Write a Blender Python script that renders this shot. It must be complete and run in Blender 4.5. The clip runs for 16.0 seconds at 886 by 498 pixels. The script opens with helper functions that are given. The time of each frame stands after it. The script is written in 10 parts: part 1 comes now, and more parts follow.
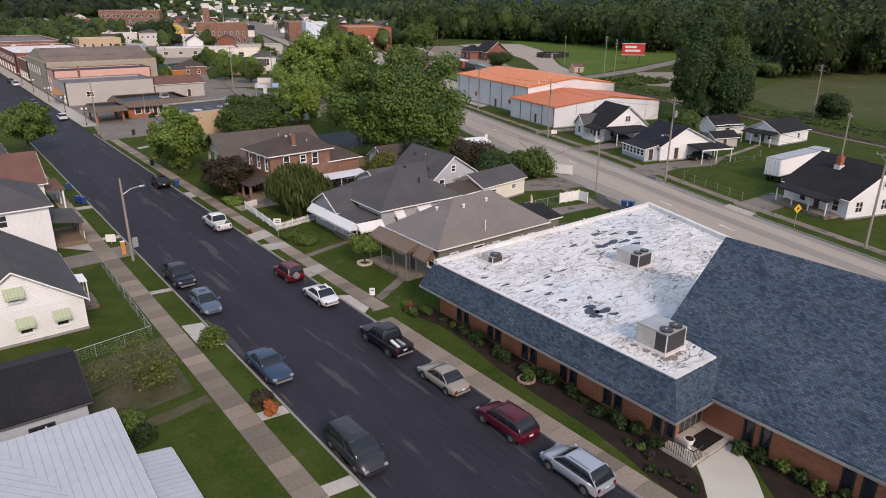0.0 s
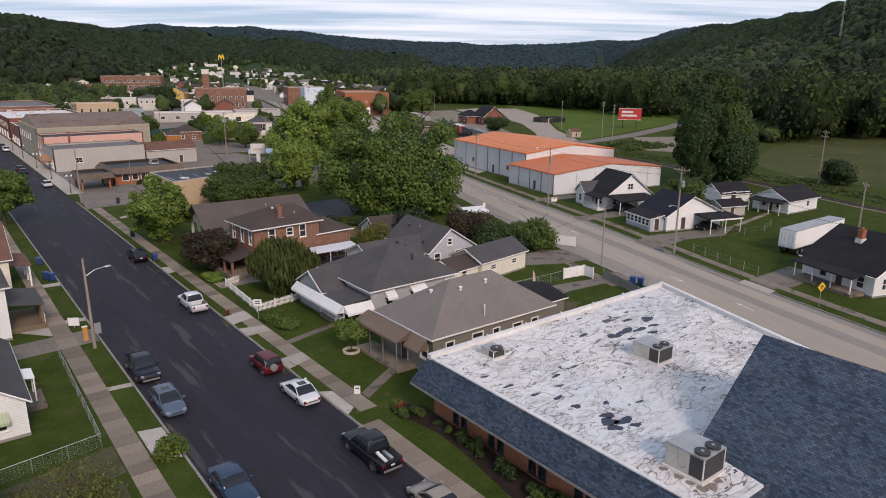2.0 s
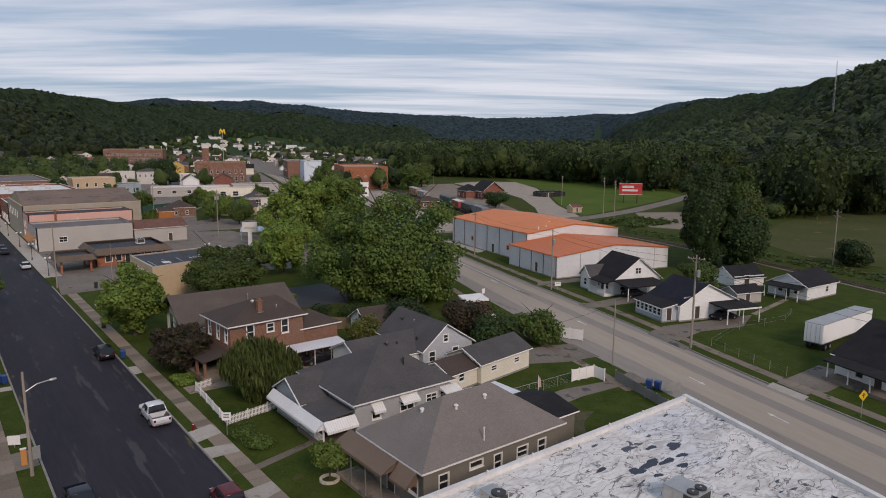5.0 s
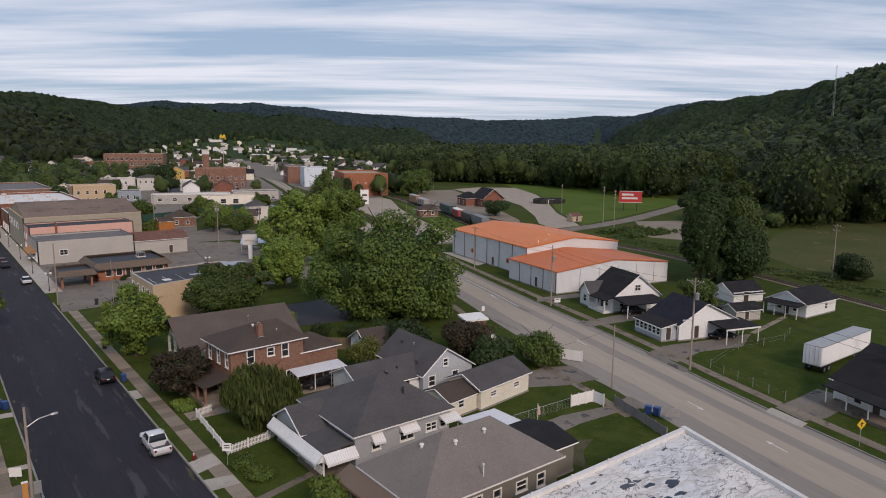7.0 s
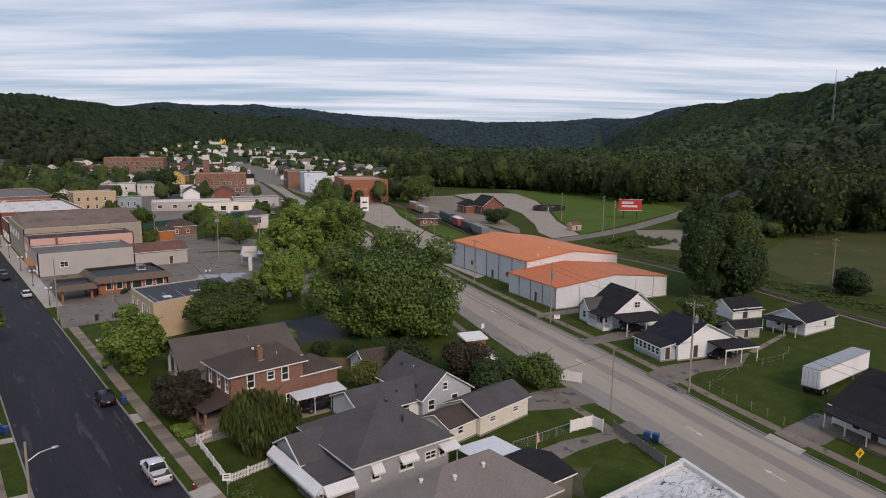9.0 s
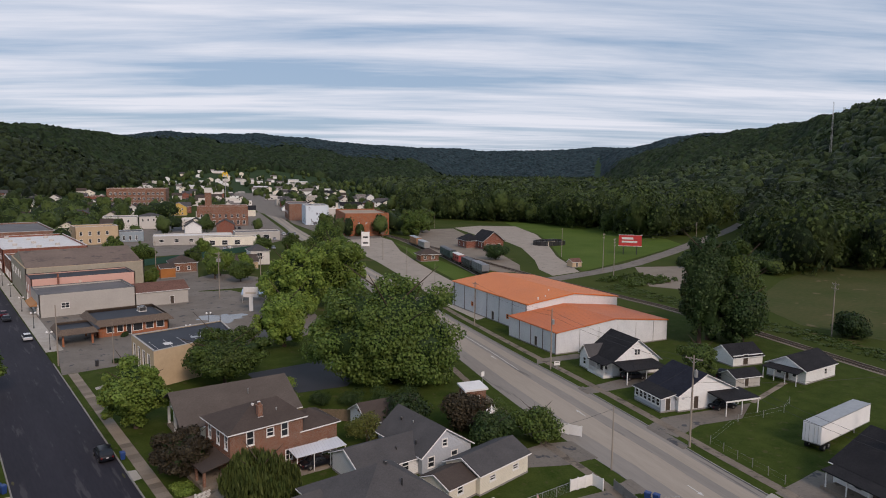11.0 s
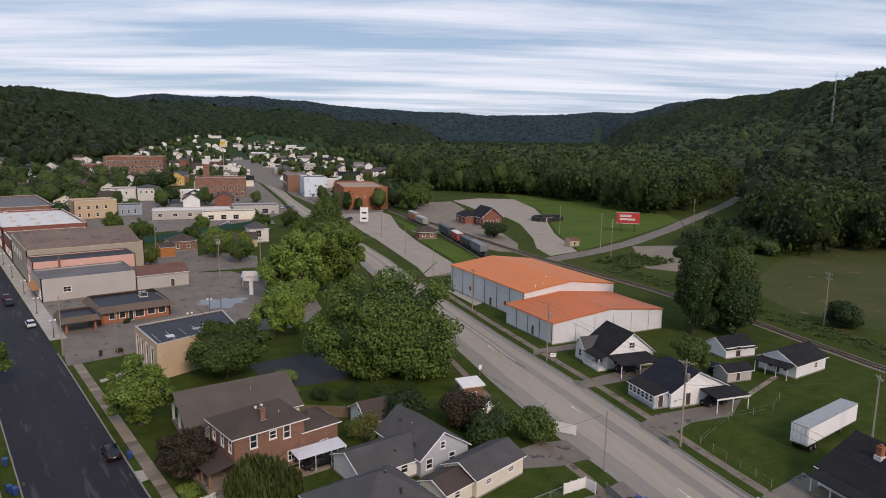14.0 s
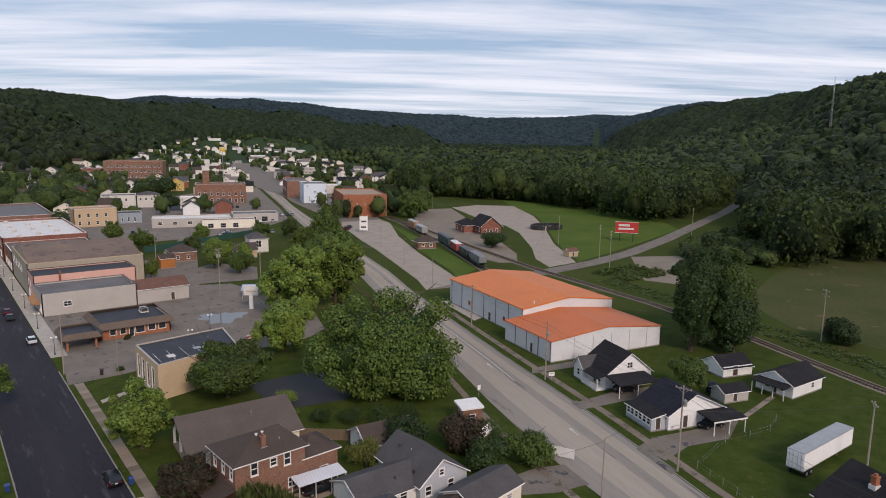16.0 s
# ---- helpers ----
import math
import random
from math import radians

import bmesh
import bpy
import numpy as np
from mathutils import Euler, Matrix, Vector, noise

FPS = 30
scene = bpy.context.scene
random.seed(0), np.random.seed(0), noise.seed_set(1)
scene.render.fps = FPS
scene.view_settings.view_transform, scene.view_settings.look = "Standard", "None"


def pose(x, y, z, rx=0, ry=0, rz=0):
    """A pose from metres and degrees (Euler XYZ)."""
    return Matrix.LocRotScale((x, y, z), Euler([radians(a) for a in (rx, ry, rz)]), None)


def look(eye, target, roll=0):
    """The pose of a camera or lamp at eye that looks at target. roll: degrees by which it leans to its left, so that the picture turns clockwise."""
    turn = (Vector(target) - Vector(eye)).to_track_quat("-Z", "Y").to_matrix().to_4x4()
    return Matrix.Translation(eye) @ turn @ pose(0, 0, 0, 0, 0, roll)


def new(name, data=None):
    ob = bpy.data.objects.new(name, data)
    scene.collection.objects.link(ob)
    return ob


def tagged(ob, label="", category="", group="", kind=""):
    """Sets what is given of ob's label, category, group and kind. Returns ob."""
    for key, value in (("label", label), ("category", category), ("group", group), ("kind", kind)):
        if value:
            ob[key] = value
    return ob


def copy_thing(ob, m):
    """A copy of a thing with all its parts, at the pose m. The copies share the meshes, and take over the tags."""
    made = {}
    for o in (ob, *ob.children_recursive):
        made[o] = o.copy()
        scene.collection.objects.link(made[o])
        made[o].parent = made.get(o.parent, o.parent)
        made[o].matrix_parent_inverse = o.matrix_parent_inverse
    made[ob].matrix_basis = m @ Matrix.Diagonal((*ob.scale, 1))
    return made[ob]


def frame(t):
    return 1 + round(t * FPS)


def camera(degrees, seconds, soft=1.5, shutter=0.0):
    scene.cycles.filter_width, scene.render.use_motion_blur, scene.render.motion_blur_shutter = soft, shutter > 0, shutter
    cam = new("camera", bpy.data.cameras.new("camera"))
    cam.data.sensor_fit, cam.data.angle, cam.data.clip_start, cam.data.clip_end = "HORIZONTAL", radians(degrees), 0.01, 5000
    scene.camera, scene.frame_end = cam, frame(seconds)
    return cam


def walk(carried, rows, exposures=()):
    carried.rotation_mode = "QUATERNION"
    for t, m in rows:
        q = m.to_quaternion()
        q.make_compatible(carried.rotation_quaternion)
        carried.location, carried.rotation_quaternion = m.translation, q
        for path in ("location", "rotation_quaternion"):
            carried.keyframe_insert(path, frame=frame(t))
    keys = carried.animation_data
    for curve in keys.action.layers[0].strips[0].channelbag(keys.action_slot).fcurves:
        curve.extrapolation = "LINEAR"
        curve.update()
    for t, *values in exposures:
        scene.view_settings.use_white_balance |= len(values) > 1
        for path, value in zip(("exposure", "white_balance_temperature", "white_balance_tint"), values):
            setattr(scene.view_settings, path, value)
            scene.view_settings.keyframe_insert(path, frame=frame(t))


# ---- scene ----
cam = camera(66.5, 16.0, 1.0)
PATH = [
    (0, (-33.933, -20.314, 26.953), (-32.788, -18.824, 26.267), 0.3),
    (0.5, (-33.126, -19.306, 26.984), (-31.981, -17.817, 26.297), 0.3),
    (1, (-32.072, -18.056, 27.008), (-30.926, -16.568, 26.321), 0.3),
    (1.5, (-30.844, -16.572, 27.163), (-29.684, -15.069, 26.534), 0.2),
    (2, (-29.496, -14.958, 27.167), (-28.314, -13.43, 26.65), 0.3),
    (2.5, (-28.063, -13.253, 27.253), (-26.865, -11.706, 26.837), 0.3),
    (3, (-26.47, -11.469, 27.303), (-25.263, -9.908, 26.982), 0.3),
    (3.5, (-25.066, -9.84, 27.476), (-23.859, -8.277, 27.156), 0.3),
    (4, (-24.222, -8.908, 27.669), (-23.015, -7.346, 27.35), 0.3),
    (6.5, (-23.894, -8.697, 30.898), (-22.687, -7.133, 30.583), 0.3),
    (7, (-23.857, -8.649, 31.571), (-22.65, -7.086, 31.258), 0.3),
    (7.5, (-23.835, -8.613, 32.222), (-22.627, -7.049, 31.911), 0.4),
    (8, (-23.827, -8.562, 32.902), (-22.618, -6.998, 32.592), 0.3),
    (8.5, (-23.8, -8.503, 33.664), (-22.592, -6.94, 33.353), 0.4),
    (9, (-23.729, -8.492, 34.477), (-22.521, -6.928, 34.168), 0.4),
    (11.5, (-23.823, -8.706, 39.193), (-22.609, -7.132, 38.981), 0.6),
    (12, (-23.94, -8.76, 40.106), (-22.724, -7.186, 39.9), 0.7),
    (12.5, (-24.043, -8.799, 41.054), (-22.828, -7.229, 40.811), 0.7),
    (13, (-24.108, -8.817, 42.068), (-22.897, -7.254, 41.772), 0.7),
    (13.5, (-24.131, -8.847, 43.083), (-22.923, -7.289, 42.749), 0.8),
    (14, (-24.138, -8.887, 44.027), (-22.93, -7.329, 43.694), 0.8),
    (14.5, (-24.131, -8.904, 44.922), (-22.923, -7.346, 44.588), 0.8),
    (15, (-24.139, -8.912, 45.843), (-22.93, -7.353, 45.511), 0.8),
    (15.5, (-24.217, -8.945, 46.804), (-23.007, -7.387, 46.473), 0.9),
    (16, (-24.346, -9.018, 47.739), (-23.135, -7.46, 47.41), 0.9),
]
walk(cam, [(t, look(e, g, r)) for t, e, g, r in PATH],
     [(t, s, 6500, k) for t, s, k in ((0.0, 0.42, 22), (1.0, 0.40, 22), (2.0, 0.18, 22), (3.0, -0.16, 21), (4.2, -0.23, 20), (7.0, -0.09, 21), (9.0, -0.06, 21), (12.0, -0.13, 20), (14.0, 0.05, 21), (16.0, 0.05, 21))])

# ---- world and sun: a hazy sun behind streaky high cloud ----
SUN_ELEV, SUN_AZ = 34.0, 192.0
world = bpy.data.worlds.new("sky")
scene.world = world
world.use_nodes = True
wn, wl = world.node_tree.nodes, world.node_tree.links
wn.clear()
w_out = wn.new("ShaderNodeOutputWorld")
w_bg = wn.new("ShaderNodeBackground")
w_sky = wn.new("ShaderNodeTexSky")
w_sky.sky_type, w_sky.sun_disc = "NISHITA", False
w_sky.sun_elevation, w_sky.sun_rotation = radians(SUN_ELEV), radians(SUN_AZ)
w_sky.air_density, w_sky.dust_density, w_sky.ozone_density = 1.0, 0.6, 1.5
w_tc = wn.new("ShaderNodeTexCoord")
w_sep = wn.new("ShaderNodeSeparateXYZ")
wl.new(w_tc.outputs["Generated"], w_sep.inputs[0])
# cloud sheets on a flat layer overhead: direction divided by its height
w_up = wn.new("ShaderNodeMath"); w_up.operation = "MAXIMUM"; w_up.inputs[1].default_value = 0.03
w_up2 = wn.new("ShaderNodeMath"); w_up2.operation = "ADD"; w_up2.inputs[1].default_value = 0.06
wl.new(w_sep.outputs["Z"], w_up.inputs[0]); wl.new(w_up.outputs[0], w_up2.inputs[0])
w_div = wn.new("ShaderNodeVectorMath"); w_div.operation = "DIVIDE"
w_cmb = wn.new("ShaderNodeCombineXYZ")
for k in (0, 1, 2):
    wl.new(w_up2.outputs[0], w_cmb.inputs[k])
wl.new(w_tc.outputs["Generated"], w_div.inputs[0]); wl.new(w_cmb.outputs[0], w_div.inputs[1])
w_turn = wn.new("ShaderNodeMapping"); w_turn.inputs["Rotation"].default_value[2] = radians(34)
w_rot = wn.new("ShaderNodeMapping"); w_rot.inputs["Scale"].default_value = (0.17, 0.72, 0.0)
wl.new(w_div.outputs[0], w_turn.inputs[0]); wl.new(w_turn.outputs[0], w_rot.inputs[0])
w_n1 = wn.new("ShaderNodeTexNoise")
w_n1.inputs["Scale"].default_value, w_n1.inputs["Detail"].default_value = 1.5, 7.0
w_n1.inputs["Roughness"].default_value, w_n1.inputs["Distortion"].default_value = 0.58, 0.25
wl.new(w_rot.outputs[0], w_n1.inputs["Vector"])
w_ramp = wn.new("ShaderNodeValToRGB")
w_ramp.color_ramp.elements[0].position, w_ramp.color_ramp.elements[0].color = 0.38, (0.05, 0.05, 0.05, 1)
w_ramp.color_ramp.elements[1].position, w_ramp.color_ramp.elements[1].color = 0.62, (0.9, 0.9, 0.9, 1)
wl.new(w_n1.outputs["Fac"], w_ramp.inputs[0])
w_skys = wn.new("ShaderNodeVectorMath"); w_skys.operation = "SCALE"; w_skys.inputs["Scale"].default_value = 0.09
wl.new(w_sky.outputs[0], w_skys.inputs[0])
w_mix = wn.new("ShaderNodeMix"); w_mix.data_type = "RGBA"
w_mix.inputs[7].default_value = (0.84, 0.90, 0.935, 1)
w_blue = wn.new("ShaderNodeMix"); w_blue.data_type = "RGBA"; w_blue.inputs[0].default_value = 0.75
w_blue.inputs[7].default_value = (0.31, 0.47, 0.63, 1)
wl.new(w_skys.outputs[0], w_blue.inputs[6])
# the cloud sheet is thinned towards the unseen zenith to lower the ambient light
w_thin = wn.new("ShaderNodeMapRange"); w_thin.interpolation_type = "SMOOTHSTEP"
w_thin.inputs[1].default_value, w_thin.inputs[2].default_value, w_thin.inputs[3].default_value, w_thin.inputs[4].default_value = 0.38, 0.95, 1.0, 0.3
wl.new(w_sep.outputs["Z"], w_thin.inputs[0])
w_cov = wn.new("ShaderNodeMath"); w_cov.operation = "MULTIPLY"
wl.new(w_ramp.outputs[0], w_cov.inputs[0]); wl.new(w_thin.outputs[0], w_cov.inputs[1])
wl.new(w_cov.outputs[0], w_mix.inputs[0]); wl.new(w_blue.outputs[2], w_mix.inputs[6])
wl.new(w_mix.outputs[2], w_bg.inputs[0]); w_bg.inputs[1].default_value = 1.0
wl.new(w_bg.outputs[0], w_out.inputs[0])

sun = new("sun", bpy.data.lights.new("sun", "SUN"))
sun.data.energy, sun.data.angle, sun.data.color = 2.3, radians(16.0), (1.0, 0.83, 0.66)
saz, sel = radians(SUN_AZ), radians(SUN_ELEV)
sun.matrix_world = look((math.sin(saz) * math.cos(sel) * 100, math.cos(saz) * math.cos(sel) * 100, math.sin(sel) * 100), (0, 0, 0))

# ---- materials ----
def nlink(nt, a, b):
    nt.links.new(a, b)


def mat(name, c1, c2=None, rough=0.8, metal=0.0, fine=6.0, coarse=0.4, amount=0.5, bump=0.15, pattern=None,
        pw=0.2, ph=0.07, joint=0.01, jcol=(0.3, 0.29, 0.27), bias=0.0, spec=0.5, coat=0.0, vary=0.0, pbump=0.4, tone=0.35, stretch=None, turn=0.0, stain=None, stain_at=0.62):
    """A surface with grain and large stains. pattern: brick, shingle, siding, ribs or boards, in metres along the surface."""
    m = bpy.data.materials.new(name)
    m.use_nodes = True
    nt = m.node_tree
    n = nt.nodes
    p = n["Principled BSDF"]
    p.inputs["Roughness"].default_value, p.inputs["Metallic"].default_value = rough, metal
    p.inputs["Specular IOR Level"].default_value, p.inputs["Coat Weight"].default_value = min(spec, 0.2) if rough >= 0.8 else spec, coat
    c2 = c2 or tuple(v * 0.75 for v in c1)
    tc = n.new("ShaderNodeTexCoord")
    src = tc.outputs["Object"]
    if turn:
        mt = n.new("ShaderNodeMapping")
        mt.inputs["Rotation"].default_value[2] = radians(turn)
        nlink(nt, src, mt.inputs[0])
        src = mt.outputs[0]
    if stretch:
        mp = n.new("ShaderNodeMapping")
        mp.inputs["Scale"].default_value = stretch
        nlink(nt, src, mp.inputs[0])
        src = mp.outputs[0]
    n1 = n.new("ShaderNodeTexNoise")
    n1.inputs["Scale"].default_value, n1.inputs["Detail"].default_value, n1.inputs["Roughness"].default_value = fine, 5, 0.65
    n2 = n.new("ShaderNodeTexNoise")
    n2.inputs["Scale"].default_value, n2.inputs["Detail"].default_value = coarse, 4
    nlink(nt, src, n1.inputs["Vector"])
    nlink(nt, src, n2.inputs["Vector"])
    add = n.new("ShaderNodeMath")
    add.operation = "ADD"
    nlink(nt, n1.outputs["Fac"], add.inputs[0])
    nlink(nt, n2.outputs["Fac"], add.inputs[1])
    rng = n.new("ShaderNodeMapRange")
    rng.inputs[1].default_value, rng.inputs[2].default_value = 0.65, 1.35
    nlink(nt, add.outputs[0], rng.inputs[0])
    mix = n.new("ShaderNodeMix")
    mix.data_type = "RGBA"
    mix.inputs[6].default_value, mix.inputs[7].default_value = (*c1, 1), (*c2, 1)
    nlink(nt, rng.outputs[0], mix.inputs[0])
    col = mix.outputs[2]
    height = n1.outputs["Fac"]
    strength = bump
    if pattern in ("brick", "shingle"):
        b = n.new("ShaderNodeTexBrick")
        b.inputs["Scale"].default_value = 1.0
        b.inputs["Brick Width"].default_value, b.inputs["Row Height"].default_value = pw, ph
        b.inputs["Mortar Size"].default_value, b.inputs["Bias"].default_value = joint, bias
        b.inputs["Mortar"].default_value = (*jcol, 1)
        nlink(nt, tc.outputs["UV"], b.inputs["Vector"])
        d = n.new("ShaderNodeMix"); d.data_type = "RGBA"; d.blend_type = "MULTIPLY"; d.inputs[0].default_value = 1.0
        nlink(nt, col, d.inputs[6]); d.inputs[7].default_value = (*[1 - tone] * 3, 1)
        nlink(nt, col, b.inputs["Color1"])
        nlink(nt, d.outputs[2], b.inputs["Color2"])
        col = b.outputs["Color"]
        inv = n.new("ShaderNodeMath"); inv.operation = "SUBTRACT"; inv.inputs[0].default_value = 1.0
        nlink(nt, b.outputs["Fac"], inv.inputs[1])
        height, strength = inv.outputs[0], pbump
    elif pattern in ("siding", "ribs", "boards"):
        sp = n.new("ShaderNodeSeparateXYZ")
        nlink(nt, tc.outputs["UV"], sp.inputs[0])
        dv = n.new("ShaderNodeMath"); dv.operation = "DIVIDE"; dv.inputs[1].default_value = pw
        nlink(nt, sp.outputs["Y" if pattern == "siding" else "X"], dv.inputs[0])
        fr = n.new("ShaderNodeMath"); fr.operation = "FRACT"
        nlink(nt, dv.outputs[0], fr.inputs[0])
        if pattern == "siding":
            height = fr.outputs[0]
        else:
            lt = n.new("ShaderNodeMath"); lt.operation = "GREATER_THAN"; lt.inputs[1].default_value = joint / pw
            nlink(nt, fr.outputs[0], lt.inputs[0])
            height = lt.outputs[0]
        lo = n.new("ShaderNodeMath"); lo.operation = "LESS_THAN"; lo.inputs[1].default_value = max(joint / pw, 0.1)
        nlink(nt, fr.outputs[0], lo.inputs[0])
        dk = n.new("ShaderNodeMix"); dk.data_type = "RGBA"; dk.blend_type = "MULTIPLY"
        dk.inputs[7].default_value = (0.72, 0.72, 0.74, 1)
        nlink(nt, lo.outputs[0], dk.inputs[0]); nlink(nt, col, dk.inputs[6])
        col = dk.outputs[2]
        strength = pbump
    if stain:
        n3 = n.new("ShaderNodeTexNoise")
        n3.inputs["Scale"].default_value, n3.inputs["Detail"].default_value, n3.inputs["Roughness"].default_value = coarse * 2.3, 6, 0.6
        nlink(nt, src, n3.inputs["Vector"])
        r3 = n.new("ShaderNodeMapRange")
        r3.inputs[1].default_value, r3.inputs[2].default_value = stain_at, stain_at + 0.05
        nlink(nt, n3.outputs["Fac"], r3.inputs[0])
        m3 = n.new("ShaderNodeMix"); m3.data_type = "RGBA"; m3.inputs[7].default_value = (*stain, 1)
        nlink(nt, r3.outputs[0], m3.inputs[0]); nlink(nt, col, m3.inputs[6])
        col = m3.outputs[2]
    if vary:
        oi = n.new("ShaderNodeObjectInfo")
        mr = n.new("ShaderNodeMapRange")
        mr.inputs[3].default_value, mr.inputs[4].default_value = 1 - vary, 1 + vary
        nlink(nt, oi.outputs["Random"], mr.inputs[0])
        hv = n.new("ShaderNodeHueSaturation")
        nlink(nt, mr.outputs[0], hv.inputs["Value"]); nlink(nt, col, hv.inputs["Color"])
        col = hv.outputs[0]
    nlink(nt, col, p.inputs["Base Color"])
    if strength:
        bm_ = n.new("ShaderNodeBump")
        bm_.inputs["Strength"].default_value, bm_.inputs["Distance"].default_value = strength, 0.03
        nlink(nt, height, bm_.inputs["Height"])
        nlink(nt, bm_.outputs[0], p.inputs["Normal"])
    return m


def leaf_mat(name, dark, light, hue=0.02, trans=0.26, patch=0.35, relief=0.0):
    """Foliage: each leaf clump a little different, thin enough to glow through."""
    m = bpy.data.materials.new(name)
    m.use_nodes = True
    nt = m.node_tree
    n = nt.nodes
    p = n["Principled BSDF"]
    p.inputs["Roughness"].default_value, p.inputs["Specular IOR Level"].default_value = 0.6, 0.25
    g = n.new("ShaderNodeNewGeometry")
    oi = n.new("ShaderNodeObjectInfo")
    r = n.new("ShaderNodeMix"); r.data_type = "RGBA"
    r.inputs[6].default_value, r.inputs[7].default_value = (*dark, 1), (*light, 1)
    nlink(nt, g.outputs["Random Per Island"], r.inputs[0])
    tc = n.new("ShaderNodeTexCoord")
    nz = n.new("ShaderNodeTexNoise"); nz.inputs["Scale"].default_value = patch
    nlink(nt, tc.outputs["Object"], nz.inputs["Vector"])
    ad = n.new("ShaderNodeMath"); ad.operation = "ADD"
    nlink(nt, nz.outputs["Fac"], ad.inputs[0]); nlink(nt, oi.outputs["Random"], ad.inputs[1])
    mr = n.new("ShaderNodeMapRange"); mr.inputs[1].default_value, mr.inputs[2].default_value = 0.25, 1.35
    mr.inputs[3].default_value, mr.inputs[4].default_value = 0.62, 1.45
    nlink(nt, ad.outputs[0], mr.inputs[0])
    mh = n.new("ShaderNodeMapRange"); mh.inputs[3].default_value, mh.inputs[4].default_value = 0.5 - hue, 0.5 + hue
    nlink(nt, nz.outputs["Fac"], mh.inputs[0])
    hv = n.new("ShaderNodeHueSaturation")
    nlink(nt, mr.outputs[0], hv.inputs["Value"]); nlink(nt, mh.outputs[0], hv.inputs["Hue"]); nlink(nt, r.outputs[2], hv.inputs["Color"])
    nlink(nt, hv.outputs[0], p.inputs["Base Color"])
    tr = n.new("ShaderNodeBsdfTranslucent")
    if relief:
        nb = n.new("ShaderNodeTexNoise")
        nb.inputs["Scale"].default_value, nb.inputs["Detail"].default_value, nb.inputs["Roughness"].default_value = relief, 5, 0.7
        nlink(nt, tc.outputs["Object"], nb.inputs["Vector"])
        bu = n.new("ShaderNodeBump")
        bu.inputs["Strength"].default_value, bu.inputs["Distance"].default_value = 1.0, 1.6 / relief
        nlink(nt, nb.outputs["Fac"], bu.inputs["Height"])
        nlink(nt, bu.outputs[0], p.inputs["Normal"]); nlink(nt, bu.outputs[0], tr.inputs["Normal"])
    nlink(nt, hv.outputs[0], tr.inputs[0])
    mx = n.new("ShaderNodeMixShader"); mx.inputs[0].default_value = trans
    nlink(nt, p.outputs[0], mx.inputs[1]); nlink(nt, tr.outputs[0], mx.inputs[2])
    nlink(nt, mx.outputs[0], n["Material Output"].inputs[0])
    return m


GRASS = mat("grass", (0.022, 0.042, 0.006), (0.060, 0.078, 0.017), 0.95, fine=5, coarse=0.33, bump=0.9, spec=0.05, stain=(0.064, 0.066, 0.024), stain_at=0.60)
GREEN = mat("mown_green_grass", (0.050, 0.088, 0.014), (0.088, 0.125, 0.026), 0.95, fine=2.6, coarse=0.05, bump=0.6, spec=0.05)
FIELD = mat("field_grass", (0.027, 0.047, 0.008), (0.062, 0.074, 0.018), 0.95, fine=2.2, coarse=0.035, bump=0.7, spec=0.05, stain=(0.082, 0.076, 0.034), stain_at=0.61)
ASPHALT = mat("new_asphalt", (0.016, 0.0155, 0.022), (0.032, 0.030, 0.039), 0.8, fine=3, coarse=0.35, bump=0.25, spec=0.22, stretch=(1.0, 0.10, 1.0), stain=(0.052, 0.049, 0.055), stain_at=0.59)
ROADGREY = mat("worn_road", (0.280, 0.242, 0.198), (0.365, 0.318, 0.262), 0.9, fine=3.5, coarse=0.3, bump=0.12, stretch=(1.0, 0.07, 1.0), turn=18.0)
ROADEDGE = mat("worn_road_edge", (0.205, 0.187, 0.166), (0.272, 0.247, 0.218), 0.9, fine=3.5, coarse=0.3, bump=0.12, stretch=(1.0, 0.07, 1.0), turn=18.0, stain=(0.15, 0.138, 0.125), stain_at=0.60)
YARD = mat("worn_yard", (0.265, 0.228, 0.188), (0.350, 0.304, 0.252), 0.9, fine=4, coarse=0.16, bump=0.15, stain=(0.19, 0.168, 0.14), stain_at=0.6)
LOT = mat("old_lot_asphalt", (0.128, 0.112, 0.096), (0.212, 0.188, 0.160), 0.9, fine=3, coarse=0.18, bump=0.2, stain=(0.07, 0.07, 0.075), stain_at=0.6)
DARKLOT = mat("sealed_lot", (0.013, 0.014, 0.020), (0.023, 0.024, 0.032), 0.7, fine=6, coarse=0.2)
CONC = mat("concrete", (0.250, 0.208, 0.163), (0.130, 0.107, 0.085), 0.9, fine=5, coarse=0.22, bump=0.2, vary=0.30, stain=(0.10, 0.085, 0.068), stain_at=0.56)
CONC_L = mat("light_concrete", (0.42, 0.39, 0.345), (0.30, 0.275, 0.24), 0.9, fine=5, coarse=0.5, bump=0.15, vary=0.12, stain=(0.22, 0.20, 0.17), stain_at=0.63)
KERB = mat("kerb_concrete", (0.30, 0.285, 0.26), (0.18, 0.17, 0.16), 0.9, fine=3, coarse=0.9, bump=0.2)
GRAVEL = mat("gravel", (0.25, 0.212, 0.168), (0.16, 0.134, 0.105), 0.95, fine=4, coarse=0.15, bump=0.5)
MULCH = mat("mulch", (0.013, 0.009, 0.007), (0.034, 0.022, 0.018), 0.95, fine=12, coarse=1.0, bump=0.7)
SOIL = mat("bare_soil", (0.045, 0.052, 0.018), (0.105, 0.092, 0.062), 0.95, fine=3, coarse=0.5, bump=0.5, spec=0.1)
